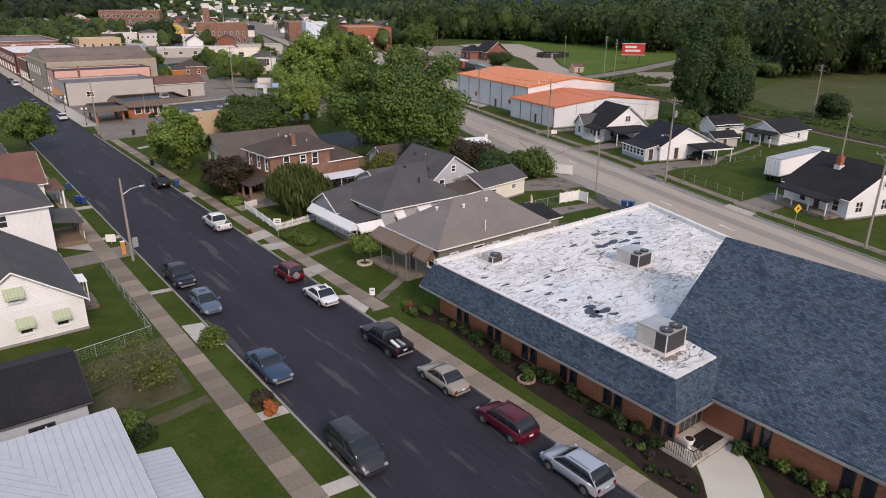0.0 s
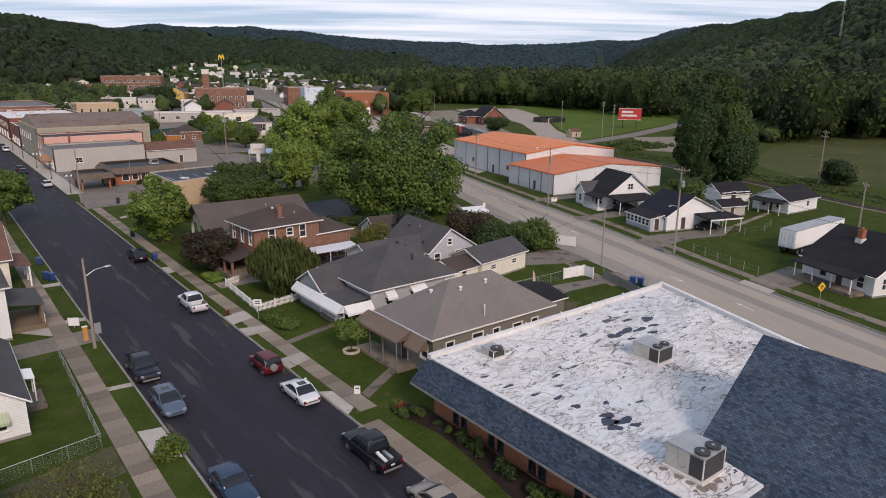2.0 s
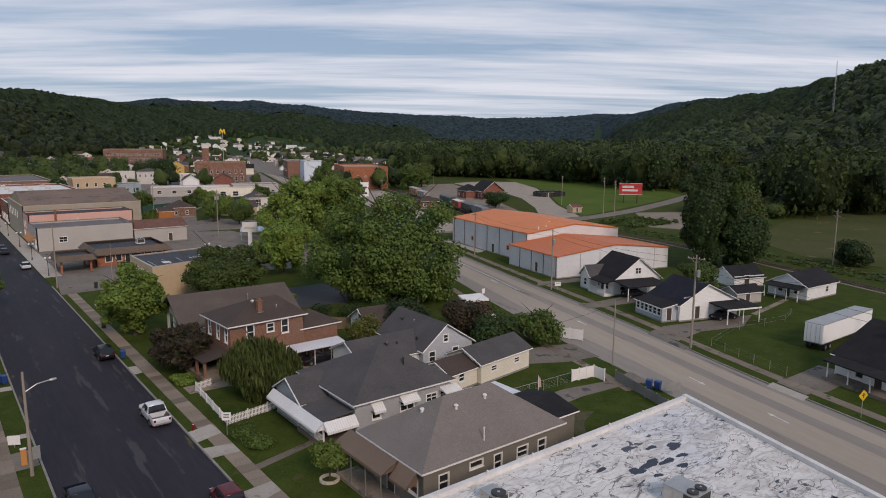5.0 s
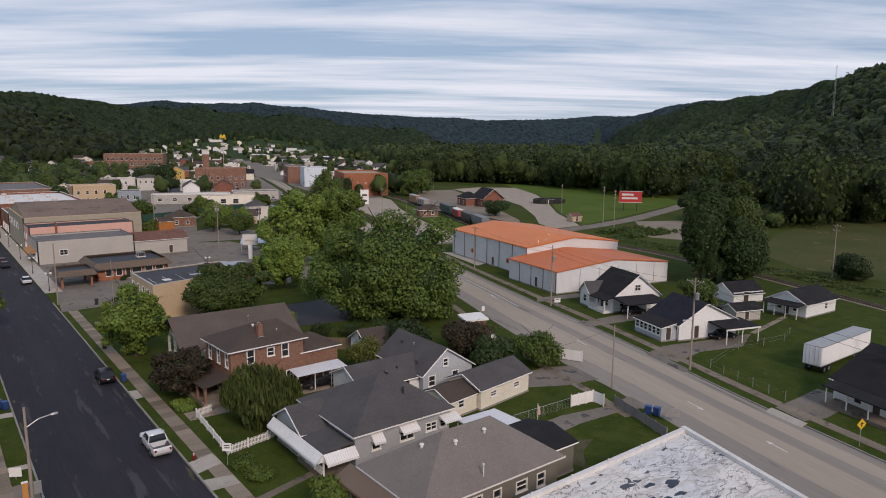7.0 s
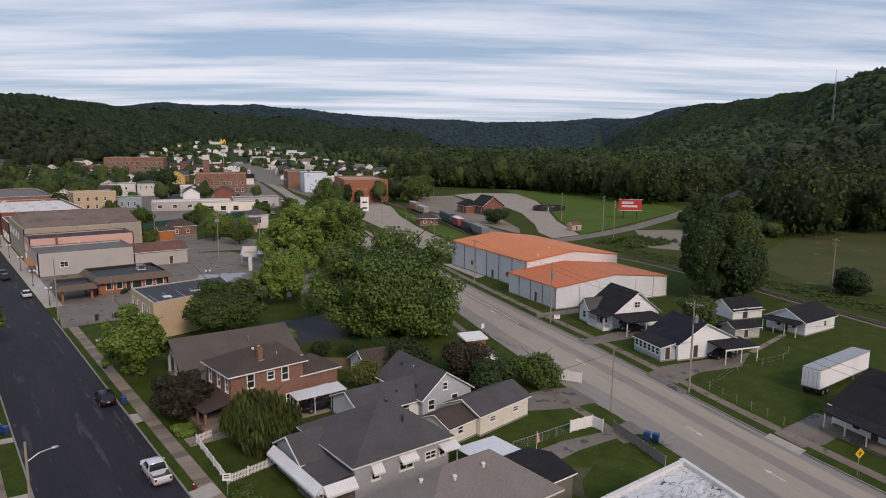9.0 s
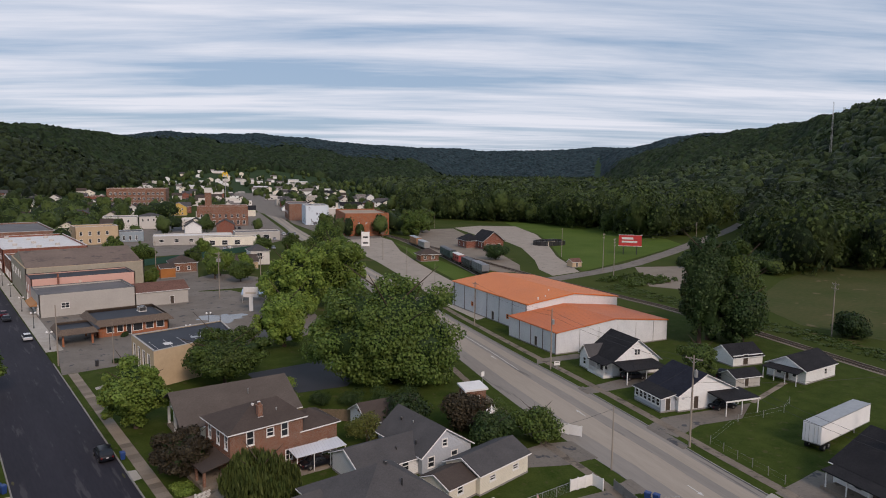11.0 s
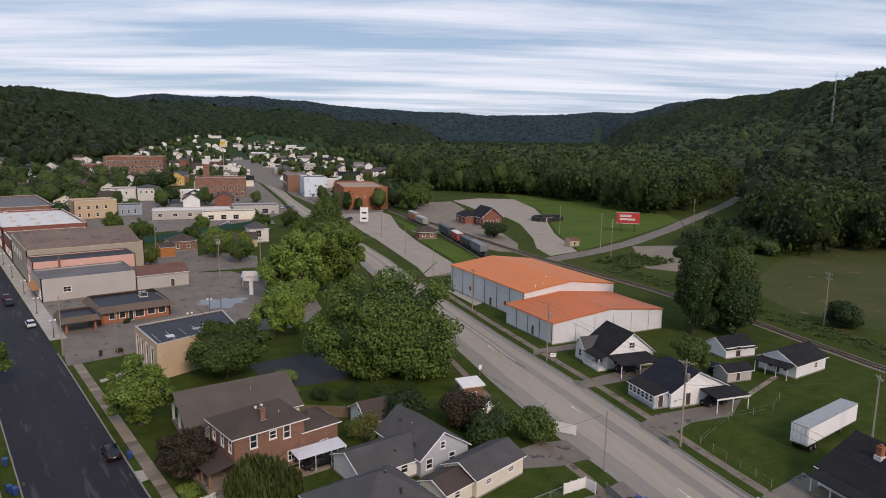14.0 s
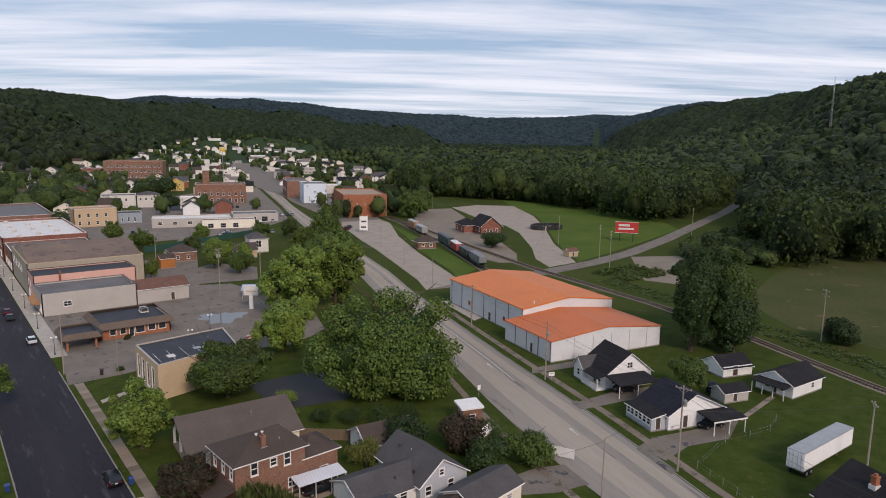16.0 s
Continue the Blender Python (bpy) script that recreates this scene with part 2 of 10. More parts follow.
BRICK = mat("orange_brick", (0.46, 0.155, 0.066), (0.33, 0.102, 0.046), 0.85, pattern="brick", pw=0.215, ph=0.075, joint=0.008, jcol=(0.26, 0.18, 0.13))
BRICK_D = mat("brown_brick", (0.29, 0.118, 0.062), (0.18, 0.076, 0.046), 0.85, pattern="brick", pw=0.22, ph=0.076, joint=0.009, jcol=(0.26, 0.22, 0.19))
BRICK_R = mat("red_brick", (0.30, 0.085, 0.05), (0.20, 0.06, 0.038), 0.85, pattern="brick", pw=0.22, ph=0.076, joint=0.009, jcol=(0.24, 0.18, 0.15))
SHINGLE_B = mat("blue_shingles", (0.036, 0.064, 0.106), (0.112, 0.148, 0.194), 0.85, pattern="shingle", pw=0.30, ph=0.155, joint=0.012, jcol=(0.025, 0.034, 0.055), pbump=0.6, fine=5, coarse=0.5, tone=0.55)
SHINGLE_G = mat("grey_shingles", (0.056, 0.055, 0.058), (0.098, 0.094, 0.095), 0.9, pattern="shingle", pw=0.32, ph=0.15, joint=0.008, jcol=(0.08, 0.075, 0.07), pbump=0.25, tone=0.10, coarse=0.35)
SHINGLE_T = mat("taupe_shingles", (0.165, 0.148, 0.138), (0.215, 0.195, 0.18), 0.9, pattern="shingle", pw=0.32, ph=0.15, joint=0.008, jcol=(0.12, 0.105, 0.095), pbump=0.25, tone=0.10, coarse=0.3)
SHINGLE_N = mat("brown_shingles", (0.054, 0.041, 0.035), (0.090, 0.070, 0.060), 0.9, pattern="shingle", pw=0.32, ph=0.15, joint=0.008, jcol=(0.06, 0.05, 0.045), pbump=0.25, tone=0.10, coarse=0.3)
SHINGLE_U = mat("grey_brown_shingles", (0.086, 0.070, 0.060), (0.128, 0.106, 0.092), 0.9, pattern="shingle", pw=0.32, ph=0.15, joint=0.008, jcol=(0.07, 0.06, 0.05), pbump=0.25, tone=0.10, coarse=0.3)
SHINGLE_K = mat("black_shingles", (0.012, 0.012, 0.015), (0.030, 0.029, 0.031), 0.9, pattern="shingle", pw=0.32, ph=0.15, joint=0.008, jcol=(0.007, 0.007, 0.008), pbump=0.25, tone=0.10, coarse=0.4)
SHINGLE_R = mat("rust_shingles", (0.13, 0.065, 0.05), (0.20, 0.11, 0.085), 0.9, pattern="shingle", pw=0.32, ph=0.15, joint=0.008, jcol=(0.07, 0.04, 0.03), pbump=0.25, tone=0.10, coarse=0.4)
MEMBRANE = mat("white_roof_coating", (0.74, 0.72, 0.69), (0.56, 0.545, 0.525), 0.65, fine=1.6, coarse=0.33, bump=0.25)


def crack_coating(m):
    """Dark wandering cracks, grey scuffs and a faint blue of shade painted into a white coating."""
    nt = m.node_tree
    n = nt.nodes
    p = n["Principled BSDF"]
    col = p.inputs["Base Color"].links[0].from_socket
    tc = n.new("ShaderNodeTexCoord")

    def layer(col, scale, stretch, dist, lo, hi, colour, amount, line):
        mp = n.new("ShaderNodeMapping"); mp.inputs["Scale"].default_value = stretch
        mp.inputs["Rotation"].default_value[2] = 0.35
        nlink(nt, tc.outputs["Object"], mp.inputs[0])
        nz = n.new("ShaderNodeTexNoise")
        nz.inputs["Scale"].default_value, nz.inputs["Detail"].default_value, nz.inputs["Distortion"].default_value = scale, 4, dist
        nlink(nt, mp.outputs[0], nz.inputs["Vector"])
        src = nz.outputs["Fac"]
        if line:
            sb = n.new("ShaderNodeMath"); sb.operation = "SUBTRACT"; sb.inputs[1].default_value = 0.5
            ab = n.new("ShaderNodeMath"); ab.operation = "ABSOLUTE"
            nlink(nt, src, sb.inputs[0]); nlink(nt, sb.outputs[0], ab.inputs[0])
            src = ab.outputs[0]
        r = n.new("ShaderNodeMapRange")
        r.inputs[1].default_value, r.inputs[2].default_value, r.inputs[3].default_value, r.inputs[4].default_value = lo, hi, (amount if line else 0.0), (0.0 if line else amount)
        nlink(nt, src, r.inputs[0])
        mx = n.new("ShaderNodeMix"); mx.data_type = "RGBA"; mx.inputs[7].default_value = (*colour, 1)
        nlink(nt, r.outputs[0], mx.inputs[0]); nlink(nt, col, mx.inputs[6])
        return mx.outputs[2]

    def swirls(col, scale, stretch, dist, waves, lo, hi, colour, amount):
        """Closed wandering lines, like the rings of a map, where the coating has crept and split."""
        mp = n.new("ShaderNodeMapping"); mp.inputs["Scale"].default_value = stretch
        mp.inputs["Rotation"].default_value[2] = -0.5
        nlink(nt, tc.outputs["Object"], mp.inputs[0])
        nz = n.new("ShaderNodeTexNoise")
        nz.inputs["Scale"].default_value, nz.inputs["Detail"].default_value, nz.inputs["Distortion"].default_value = scale, 3, dist
        nlink(nt, mp.outputs[0], nz.inputs["Vector"])
        mu = n.new("ShaderNodeMath"); mu.operation = "MULTIPLY"; mu.inputs[1].default_value = waves
        pp = n.new("ShaderNodeMath"); pp.operation = "PINGPONG"; pp.inputs[1].default_value = 1.0
        nlink(nt, nz.outputs["Fac"], mu.inputs[0]); nlink(nt, mu.outputs[0], pp.inputs[0])
        r = n.new("ShaderNodeMapRange")
        r.inputs[1].default_value, r.inputs[2].default_value, r.inputs[4].default_value = lo, hi, amount
        nlink(nt, pp.outputs[0], r.inputs[0])
        ms = n.new("ShaderNodeTexNoise"); ms.inputs["Scale"].default_value = 0.22
        nlink(nt, tc.outputs["Object"], ms.inputs["Vector"])
        mm = n.new("ShaderNodeMapRange"); mm.inputs[1].default_value, mm.inputs[2].default_value, mm.inputs[3].default_value = 0.38, 0.56, 0.25
        nlink(nt, ms.outputs["Fac"], mm.inputs[0])
        ml = n.new("ShaderNodeMath"); ml.operation = "MULTIPLY"
        nlink(nt, r.outputs[0], ml.inputs[0]); nlink(nt, mm.outputs[0], ml.inputs[1])
        mx = n.new("ShaderNodeMix"); mx.data_type = "RGBA"; mx.inputs[7].default_value = (*colour, 1)
        nlink(nt, ml.outputs[0], mx.inputs[0]); nlink(nt, col, mx.inputs[6])
        return mx.outputs[2]

    # broad blue tint: the roof's bluish shade put into the coating's colour
    col = layer(col, 0.10, (1, 1, 1), 0.3, 0.50, 0.66, (0.50, 0.55, 0.62), 0.5, False)
    col = layer(col, 0.5, (0.8, 1.4, 1), 0.8, 0.54, 0.70, (0.42, 0.39, 0.36), 0.6, False)
    col = layer(col, 1.6, (0.45, 1.5, 1), 0.6, 0.52, 0.68, (0.40, 0.375, 0.355), 0.5, False)
    col = swirls(col, 0.34, (0.55, 1.4, 1), 0.5, 15, 0.72, 0.95, (0.30, 0.275, 0.26), 0.62)
    col = swirls(col, 0.9, (0.6, 1.3, 1), 0.6, 9, 0.80, 0.97, (0.19, 0.175, 0.17), 0.62)
    col = layer(col, 0.42, (0.8, 1.3, 1), 0.7, 0.002, 0.012, (0.09, 0.08, 0.075), 0.9, True)
    col = layer(col, 0.75, (0.6, 1.3, 1), 1.2, 0.665, 0.675, (0.035, 0.045, 0.065), 0.95, False)
    nlink(nt, col, p.inputs["Base Color"])


crack_coating(MEMBRANE)
PATCH = mat("dark_patch", (0.014, 0.022, 0.042), (0.035, 0.048, 0.075), 0.6, fine=6, coarse=1.2)
COPING = mat("white_coping", (0.70, 0.69, 0.67), (0.52, 0.50, 0.48), 0.6, fine=3, coarse=0.7)
DARKROOF = mat("dark_flat_roof", (0.011, 0.013, 0.020), (0.030, 0.034, 0.044), 0.7, fine=2.5, coarse=0.25, stain=(0.30, 0.31, 0.33), stain_at=0.68)
GREYROOF = mat("grey_flat_roof", (0.17, 0.165, 0.165), (0.10, 0.10, 0.105), 0.8, fine=1.5, coarse=0.15, stain=(0.33, 0.31, 0.29), stain_at=0.66)
TANROOF = mat("tan_flat_roof", (0.36, 0.28, 0.21), (0.29, 0.22, 0.165), 0.85, fine=1, coarse=0.1)
ORANGE = mat("orange_metal_roof", (0.66, 0.17, 0.012), (0.54, 0.135, 0.012), 0.5, fine=2, coarse=0.12, pattern="ribs", pw=0.9, joint=0.06, pbump=0.5)
ORANGE_D = mat("faded_orange_roof", (0.58, 0.14, 0.02), (0.44, 0.11, 0.028), 0.55, fine=2, coarse=0.12, pattern="ribs", pw=0.9, joint=0.06, pbump=0.5)
MWALL = mat("pale_metal_siding", (0.68, 0.69, 0.70), (0.55, 0.57, 0.59), 0.55, fine=1.5, coarse=0.25, pattern="ribs", pw=0.3, joint=0.03, pbump=0.35)
WROOF = mat("white_metal_roof", (0.66, 0.67, 0.70), (0.56, 0.57, 0.60), 0.45, fine=2, coarse=0.3, pattern="ribs", pw=0.42, joint=0.035, pbump=0.5)
SIDING_W = mat("white_siding", (0.77, 0.78, 0.77), (0.67, 0.68, 0.67), 0.65, fine=3, coarse=0.4, pattern="siding", pw=0.22, pbump=0.5)
SIDING_G = mat("grey_siding", (0.40, 0.42, 0.44), (0.32, 0.335, 0.355), 0.7, fine=3, coarse=0.4, pattern="siding", pw=0.16, pbump=0.5)
SIDING_B = mat("bluegrey_siding", (0.43, 0.46, 0.50), (0.36, 0.39, 0.43), 0.7, fine=3, coarse=0.4, pattern="siding", pw=0.16, pbump=0.5)
SIDING_O = mat("olive_grey_siding", (0.20, 0.195, 0.17), (0.15, 0.145, 0.125), 0.75, fine=3, coarse=0.4, pattern="siding", pw=0.16, pbump=0.5)
CREAM = mat("cream_siding", (0.76, 0.72, 0.60), (0.66, 0.62, 0.52), 0.7, fine=3, coarse=0.4, pattern="siding", pw=0.18, pbump=0.4)
STUCCO_T = mat("tan_stucco", (0.52, 0.40, 0.26), (0.42, 0.32, 0.21), 0.85, fine=2, coarse=0.3)
STUCCO_G = mat("grey_stucco", (0.44, 0.42, 0.39), (0.36, 0.345, 0.32), 0.85, fine=2, coarse=0.2)
STUCCO_W = mat("white_stucco", (0.66, 0.64, 0.60), (0.55, 0.53, 0.50), 0.8, fine=2, coarse=0.25, vary=0.15)
PINK = mat("pink_paint", (0.62, 0.37, 0.31), (0.55, 0.34, 0.28), 0.85, fine=1.2, coarse=0.12, stain=(0.58, 0.50, 0.42), stain_at=0.6)
PEEL = mat("peeling_block", (0.36, 0.33, 0.27), (0.28, 0.25, 0.19), 0.9, fine=1.2, coarse=0.15, stain=(0.30, 0.33, 0.22), stain_at=0.6)
YELLOWP = mat("yellow_siding", (0.62, 0.42, 0.10), (0.52, 0.35, 0.09), 0.7, pattern="siding", pw=0.2)
BLUEP = mat("faded_blue_paint", (0.30, 0.36, 0.40), (0.24, 0.29, 0.33), 0.8, pattern="siding", pw=0.2)
TRIM = mat("white_trim", (0.78, 0.77, 0.75), (0.66, 0.65, 0.63), 0.55, fine=4, coarse=1.0, bump=0.05)
AWN_W = mat("white_awning_metal", (0.74, 0.74, 0.73), (0.62, 0.62, 0.61), 0.5, pattern="ribs", pw=0.25, joint=0.03, pbump=0.4)
AWN_B = mat("brown_awning_metal", (0.17, 0.115, 0.075), (0.12, 0.08, 0.055), 0.55, pattern="ribs", pw=0.25, joint=0.03, pbump=0.4)
AWN_G = mat("sage_awning_metal", (0.40, 0.45, 0.30), (0.33, 0.38, 0.25), 0.6, pattern="ribs", pw=0.25, joint=0.03, pbump=0.4)
GLASS = mat("window_glass", (0.018, 0.021, 0.026), (0.032, 0.036, 0.042), 0.08, fine=0.8, coarse=0.3, bump=0.0, spec=0.8)
DOORP = mat("dark_door_paint", (0.07, 0.05, 0.04), (0.05, 0.04, 0.03), 0.5)
METAL = mat("galvanised_metal", (0.48, 0.48, 0.47), (0.36, 0.36, 0.36), 0.45, metal=0.7, fine=5, coarse=1.0)
ACBOX = mat("air_unit_paint", (0.50, 0.48, 0.44), (0.36, 0.34, 0.31), 0.55, fine=4, coarse=1.2, stain=(0.27, 0.20, 0.14), stain_at=0.63)
GRILLE = mat("dark_grille", (0.03, 0.03, 0.032), (0.055, 0.055, 0.055), 0.6, pattern="ribs", pw=0.08, joint=0.02)
BLACKM = mat("black_metal", (0.018, 0.018, 0.02), (0.03, 0.03, 0.03), 0.45)
WOODP = mat("weathered_pole_wood", (0.31, 0.27, 0.225), (0.21, 0.18, 0.15), 0.9, fine=5, coarse=0.7, stretch=(6, 6, 0.5))
WOODF = mat("weathered_boards", (0.20, 0.15, 0.10), (0.13, 0.10, 0.07), 0.9, pattern="boards", pw=0.14, joint=0.012)
BARK = mat("bark", (0.085, 0.062, 0.045), (0.05, 0.038, 0.03), 0.95, fine=6, coarse=1.0, bump=0.7, stretch=(4, 4, 0.8))
STEELRAIL = mat("rail_steel", (0.20, 0.17, 0.15), (0.12, 0.09, 0.075), 0.4, metal=0.8)
TIE = mat("rail_tie_wood", (0.055, 0.045, 0.038), (0.09, 0.075, 0.06), 0.95)
TYRE = mat("tyre_rubber", (0.018, 0.018, 0.018), (0.028, 0.028, 0.028), 0.85)
RIM = mat("alloy_rim", (0.55, 0.55, 0.56), (0.42, 0.42, 0.43), 0.3, metal=0.9)
LAMP_R = mat("tail_lamp", (0.16, 0.008, 0.010), (0.11, 0.006, 0.008), 0.2)
LAMP_W = mat("headlamp_glass", (0.30, 0.31, 0.33), (0.22, 0.23, 0.25), 0.15)
CARGLASS = mat("car_glass", (0.012, 0.015, 0.020), (0.022, 0.026, 0.032), 0.08, bump=0.0, spec=0.4)
SIGN_Y = mat("yellow_sign", (0.70, 0.45, 0.02), (0.62, 0.40, 0.02), 0.5)
SIGN_R = mat("red_billboard", (0.50, 0.035, 0.03), (0.42, 0.03, 0.028), 0.55)
BIN = mat("blue_bin_plastic", (0.018, 0.055, 0.20), (0.014, 0.045, 0.16), 0.5)
DARKBIN = mat("dark_bin_plastic", (0.02, 0.02, 0.024), (0.03, 0.03, 0.034), 0.5)
TARP = mat("pale_blue_panel", (0.34, 0.43, 0.55), (0.27, 0.36, 0.47), 0.6)
MURAL = mat("mural_paint", (0.55, 0.63, 0.70), (0.60, 0.66, 0.72), 0.8, fine=0.4, coarse=0.1, stain=(0.10, 0.11, 0.14), stain_at=0.58)
POWER = mat("cable_black", (0.02, 0.02, 0.02), (0.03, 0.03, 0.03), 0.6)
PAINT_W = mat("road_paint_white", (0.62, 0.61, 0.58), (0.48, 0.47, 0.44), 0.8, fine=6, coarse=1.5)
PAINT_Y = mat("road_paint_yellow", (0.50, 0.36, 0.08), (0.38, 0.29, 0.10), 0.8, fine=6, coarse=1.5)
FLAG = mat("faded_flag_cloth", (0.45, 0.14, 0.12), (0.55, 0.50, 0.48), 0.9)
STONE = mat("pale_stone", (0.52, 0.47, 0.40), (0.40, 0.36, 0.30), 0.9)
LEAF_MID = leaf_mat("leaves_mid_green", (0.038, 0.068, 0.012), (0.102, 0.148, 0.032))
LEAF_LIGHT = leaf_mat("leaves_light_green", (0.068, 0.112, 0.017), (0.155, 0.215, 0.041))
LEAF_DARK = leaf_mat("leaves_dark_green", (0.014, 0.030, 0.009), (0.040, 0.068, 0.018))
LEAF_WILLOW = leaf_mat("leaves_willow", (0.028, 0.045, 0.010), (0.098, 0.122, 0.032))
LEAF_PURPLE = leaf_mat("leaves_bronze", (0.016, 0.013, 0.008), (0.056, 0.044, 0.024))
LEAF_YELLOW = leaf_mat("leaves_yellow_green", (0.070, 0.092, 0.018), (0.190, 0.200, 0.050))
LEAF_WOODS = leaf_mat("woods_canopy", (0.013, 0.028, 0.008), (0.090, 0.128, 0.032), 0.015, patch=0.09, relief=1.1)
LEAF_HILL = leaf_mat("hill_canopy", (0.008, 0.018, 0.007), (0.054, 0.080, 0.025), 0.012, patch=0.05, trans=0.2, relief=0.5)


def canopy_mat(name, dark, light, cell):
    """A closed canopy seen from far off: every crown its own green, finely broken relief."""
    m = mat(name, dark, light, 0.85, fine=0.9, coarse=0.03, bump=0.0, spec=0.1)
    nt = m.node_tree
    n = nt.nodes
    p = n["Principled BSDF"]
    col = p.inputs["Base Color"].links[0].from_socket
    tc = n.new("ShaderNodeTexCoord")
    fl = n.new("ShaderNodeMapping"); fl.inputs["Scale"].default_value = (1.0, 1.0, 0.0)
    nlink(nt, tc.outputs["Object"], fl.inputs[0])
    vo = n.new("ShaderNodeTexVoronoi"); vo.inputs["Scale"].default_value = 1.0 / cell
    nlink(nt, fl.outputs[0], vo.inputs["Vector"])
    sp = n.new("ShaderNodeSeparateColor")
    nlink(nt, vo.outputs["Color"], sp.inputs[0])
    mr = n.new("ShaderNodeMapRange"); mr.inputs[3].default_value, mr.inputs[4].default_value = 0.45, 1.6
    nlink(nt, sp.outputs[0], mr.inputs[0])
    mh = n.new("ShaderNodeMapRange"); mh.inputs[3].default_value, mh.inputs[4].default_value = 0.485, 0.515
    nlink(nt, sp.outputs[1], mh.inputs[0])
    hv = n.new("ShaderNodeHueSaturation")
    nlink(nt, mr.outputs[0], hv.inputs["Value"]); nlink(nt, mh.outputs[0], hv.inputs["Hue"]); nlink(nt, col, hv.inputs["Color"])
    nlink(nt, hv.outputs[0], p.inputs["Base Color"])
    nb = n.new("ShaderNodeTexNoise")
    nb.inputs["Scale"].default_value, nb.inputs["Detail"].default_value, nb.inputs["Roughness"].default_value = 0.22, 3, 0.6
    nlink(nt, tc.outputs["Object"], nb.inputs["Vector"])
    bu = n.new("ShaderNodeBump")
    bu.inputs["Strength"].default_value, bu.inputs["Distance"].default_value = 0.5, 3.0
    nlink(nt, nb.outputs["Fac"], bu.inputs["Height"]); nlink(nt, bu.outputs[0], p.inputs["Normal"])
    return m


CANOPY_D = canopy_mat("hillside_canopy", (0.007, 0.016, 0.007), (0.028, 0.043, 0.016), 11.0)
# the farthest canopy: the blue of distance haze is put into its base colour
CANOPY_HAZE = canopy_mat("hazed_far_canopy", (0.013, 0.026, 0.030), (0.026, 0.043, 0.050), 13.0)
FLOWER = leaf_mat("red_blossom", (0.30, 0.02, 0.02), (0.42, 0.05, 0.04))
ORANGE_LEAF = leaf_mat("orange_foliage", (0.22, 0.06, 0.02), (0.34, 0.12, 0.03))
HILLFLOOR = mat("wooded_floor", (0.018, 0.036, 0.012), (0.03, 0.055, 0.017), 0.95, fine=0.5, coarse=0.02, spec=0.1)
GALV = mat("galvanised_roof", (0.42, 0.435, 0.46), (0.34, 0.355, 0.38), 0.5, fine=2, coarse=0.3, pattern="ribs", pw=0.42, joint=0.035, pbump=0.5)
OLDROOF = mat("mottled_old_roof", (0.21, 0.158, 0.128), (0.12, 0.092, 0.078), 0.9, fine=1.5, coarse=0.12, bump=0.2, stain=(0.11, 0.085, 0.075), stain_at=0.58)
SKIRT = mat("tan_brown_shingles", (0.175, 0.135, 0.105), (0.125, 0.097, 0.078), 0.9, pattern="shingle", pw=0.32, ph=0.15, joint=0.01, jcol=(0.07, 0.055, 0.045), pbump=0.3, tone=0.15, coarse=0.3)
WATER = mat("rain_water", (0.05, 0.055, 0.06), (0.07, 0.072, 0.075), 0.06, fine=2, coarse=0.2, bump=0.02, spec=0.6)

# ---- building helpers ----
class Geo:
    """Collects faces of one mesh; every face carries flat coordinates in metres along its own surface."""

    def __init__(self):
        self.v, self.f = [], []

    def poly(self, pts):
        k = len(self.v)
        self.v.extend([tuple(p) for p in pts])
        self.f.append(tuple(range(k, k + len(pts))))
        return self

    def box(self, x0, y0, z0, x1, y1, z1):
        return self.prism([(x0, y0), (x1, y0), (x1, y1), (x0, y1)], z0, z1)

    def prism(self, pts, z0, z1):
        k, n = len(self.v), len(pts)
        self.v.extend([(x, y, z0) for x, y in pts] + [(x, y, z1) for x, y in pts])
        self.f.append(tuple(k + n + i for i in range(n)))
        self.f.append(tuple(k + n - 1 - i for i in range(n)))
        for i in range(n):
            j = (i + 1) % n
            self.f.append((k + i, k + j, k + n + j, k + n + i))
        return self

    def loft(self, rings, cap=True):
        k, n = len(self.v), len(rings[0])
        for r in rings:
            self.v.extend([tuple(p) for p in r])
        for a in range(len(rings) - 1):
            for i in range(n):
                j = (i + 1) % n
                self.f.append((k + a * n + i, k + a * n + j, k + (a + 1) * n + j, k + (a + 1) * n + i))
        if cap:
            self.f.append(tuple(k + n - 1 - i for i in range(n)))
            self.f.append(tuple(k + (len(rings) - 1) * n + i for i in range(n)))
        return self

    def tube(self, p0, p1, r0, r1=None, n=8):
        r1 = r0 if r1 is None else r1
        p0, p1 = Vector(p0), Vector(p1)
        d = (p1 - p0).normalized()
        a = d.cross(Vector((0, 0, 1) if abs(d.z) < 0.9 else (1, 0, 0))).normalized()
        b = d.cross(a)
        ring = lambda c, r: [c + (a * math.cos(6.2832 * i / n) + b * math.sin(6.2832 * i / n)) * r for i in range(n)]
        return self.loft([ring(p0, r0), ring(p1, r1)])

    def slab(self, pts, t):
        """A plate with its upper face through pts (counter-clockwise from above), t thick."""
        low = [(x, y, z - t) for x, y, z in pts]
        return self.loft([low, pts])

    def obj(self, name, material, parent=None, label="", smooth=False):
        me = bpy.data.meshes.new(name)
        me.from_pydata(self.v, [], self.f)
        me.materials.append(material)
        finish(me)
        if smooth:
            me.shade_smooth()
        ob = new(name, me)
        ob.parent = parent
        return tagged(ob, label) if label else ob


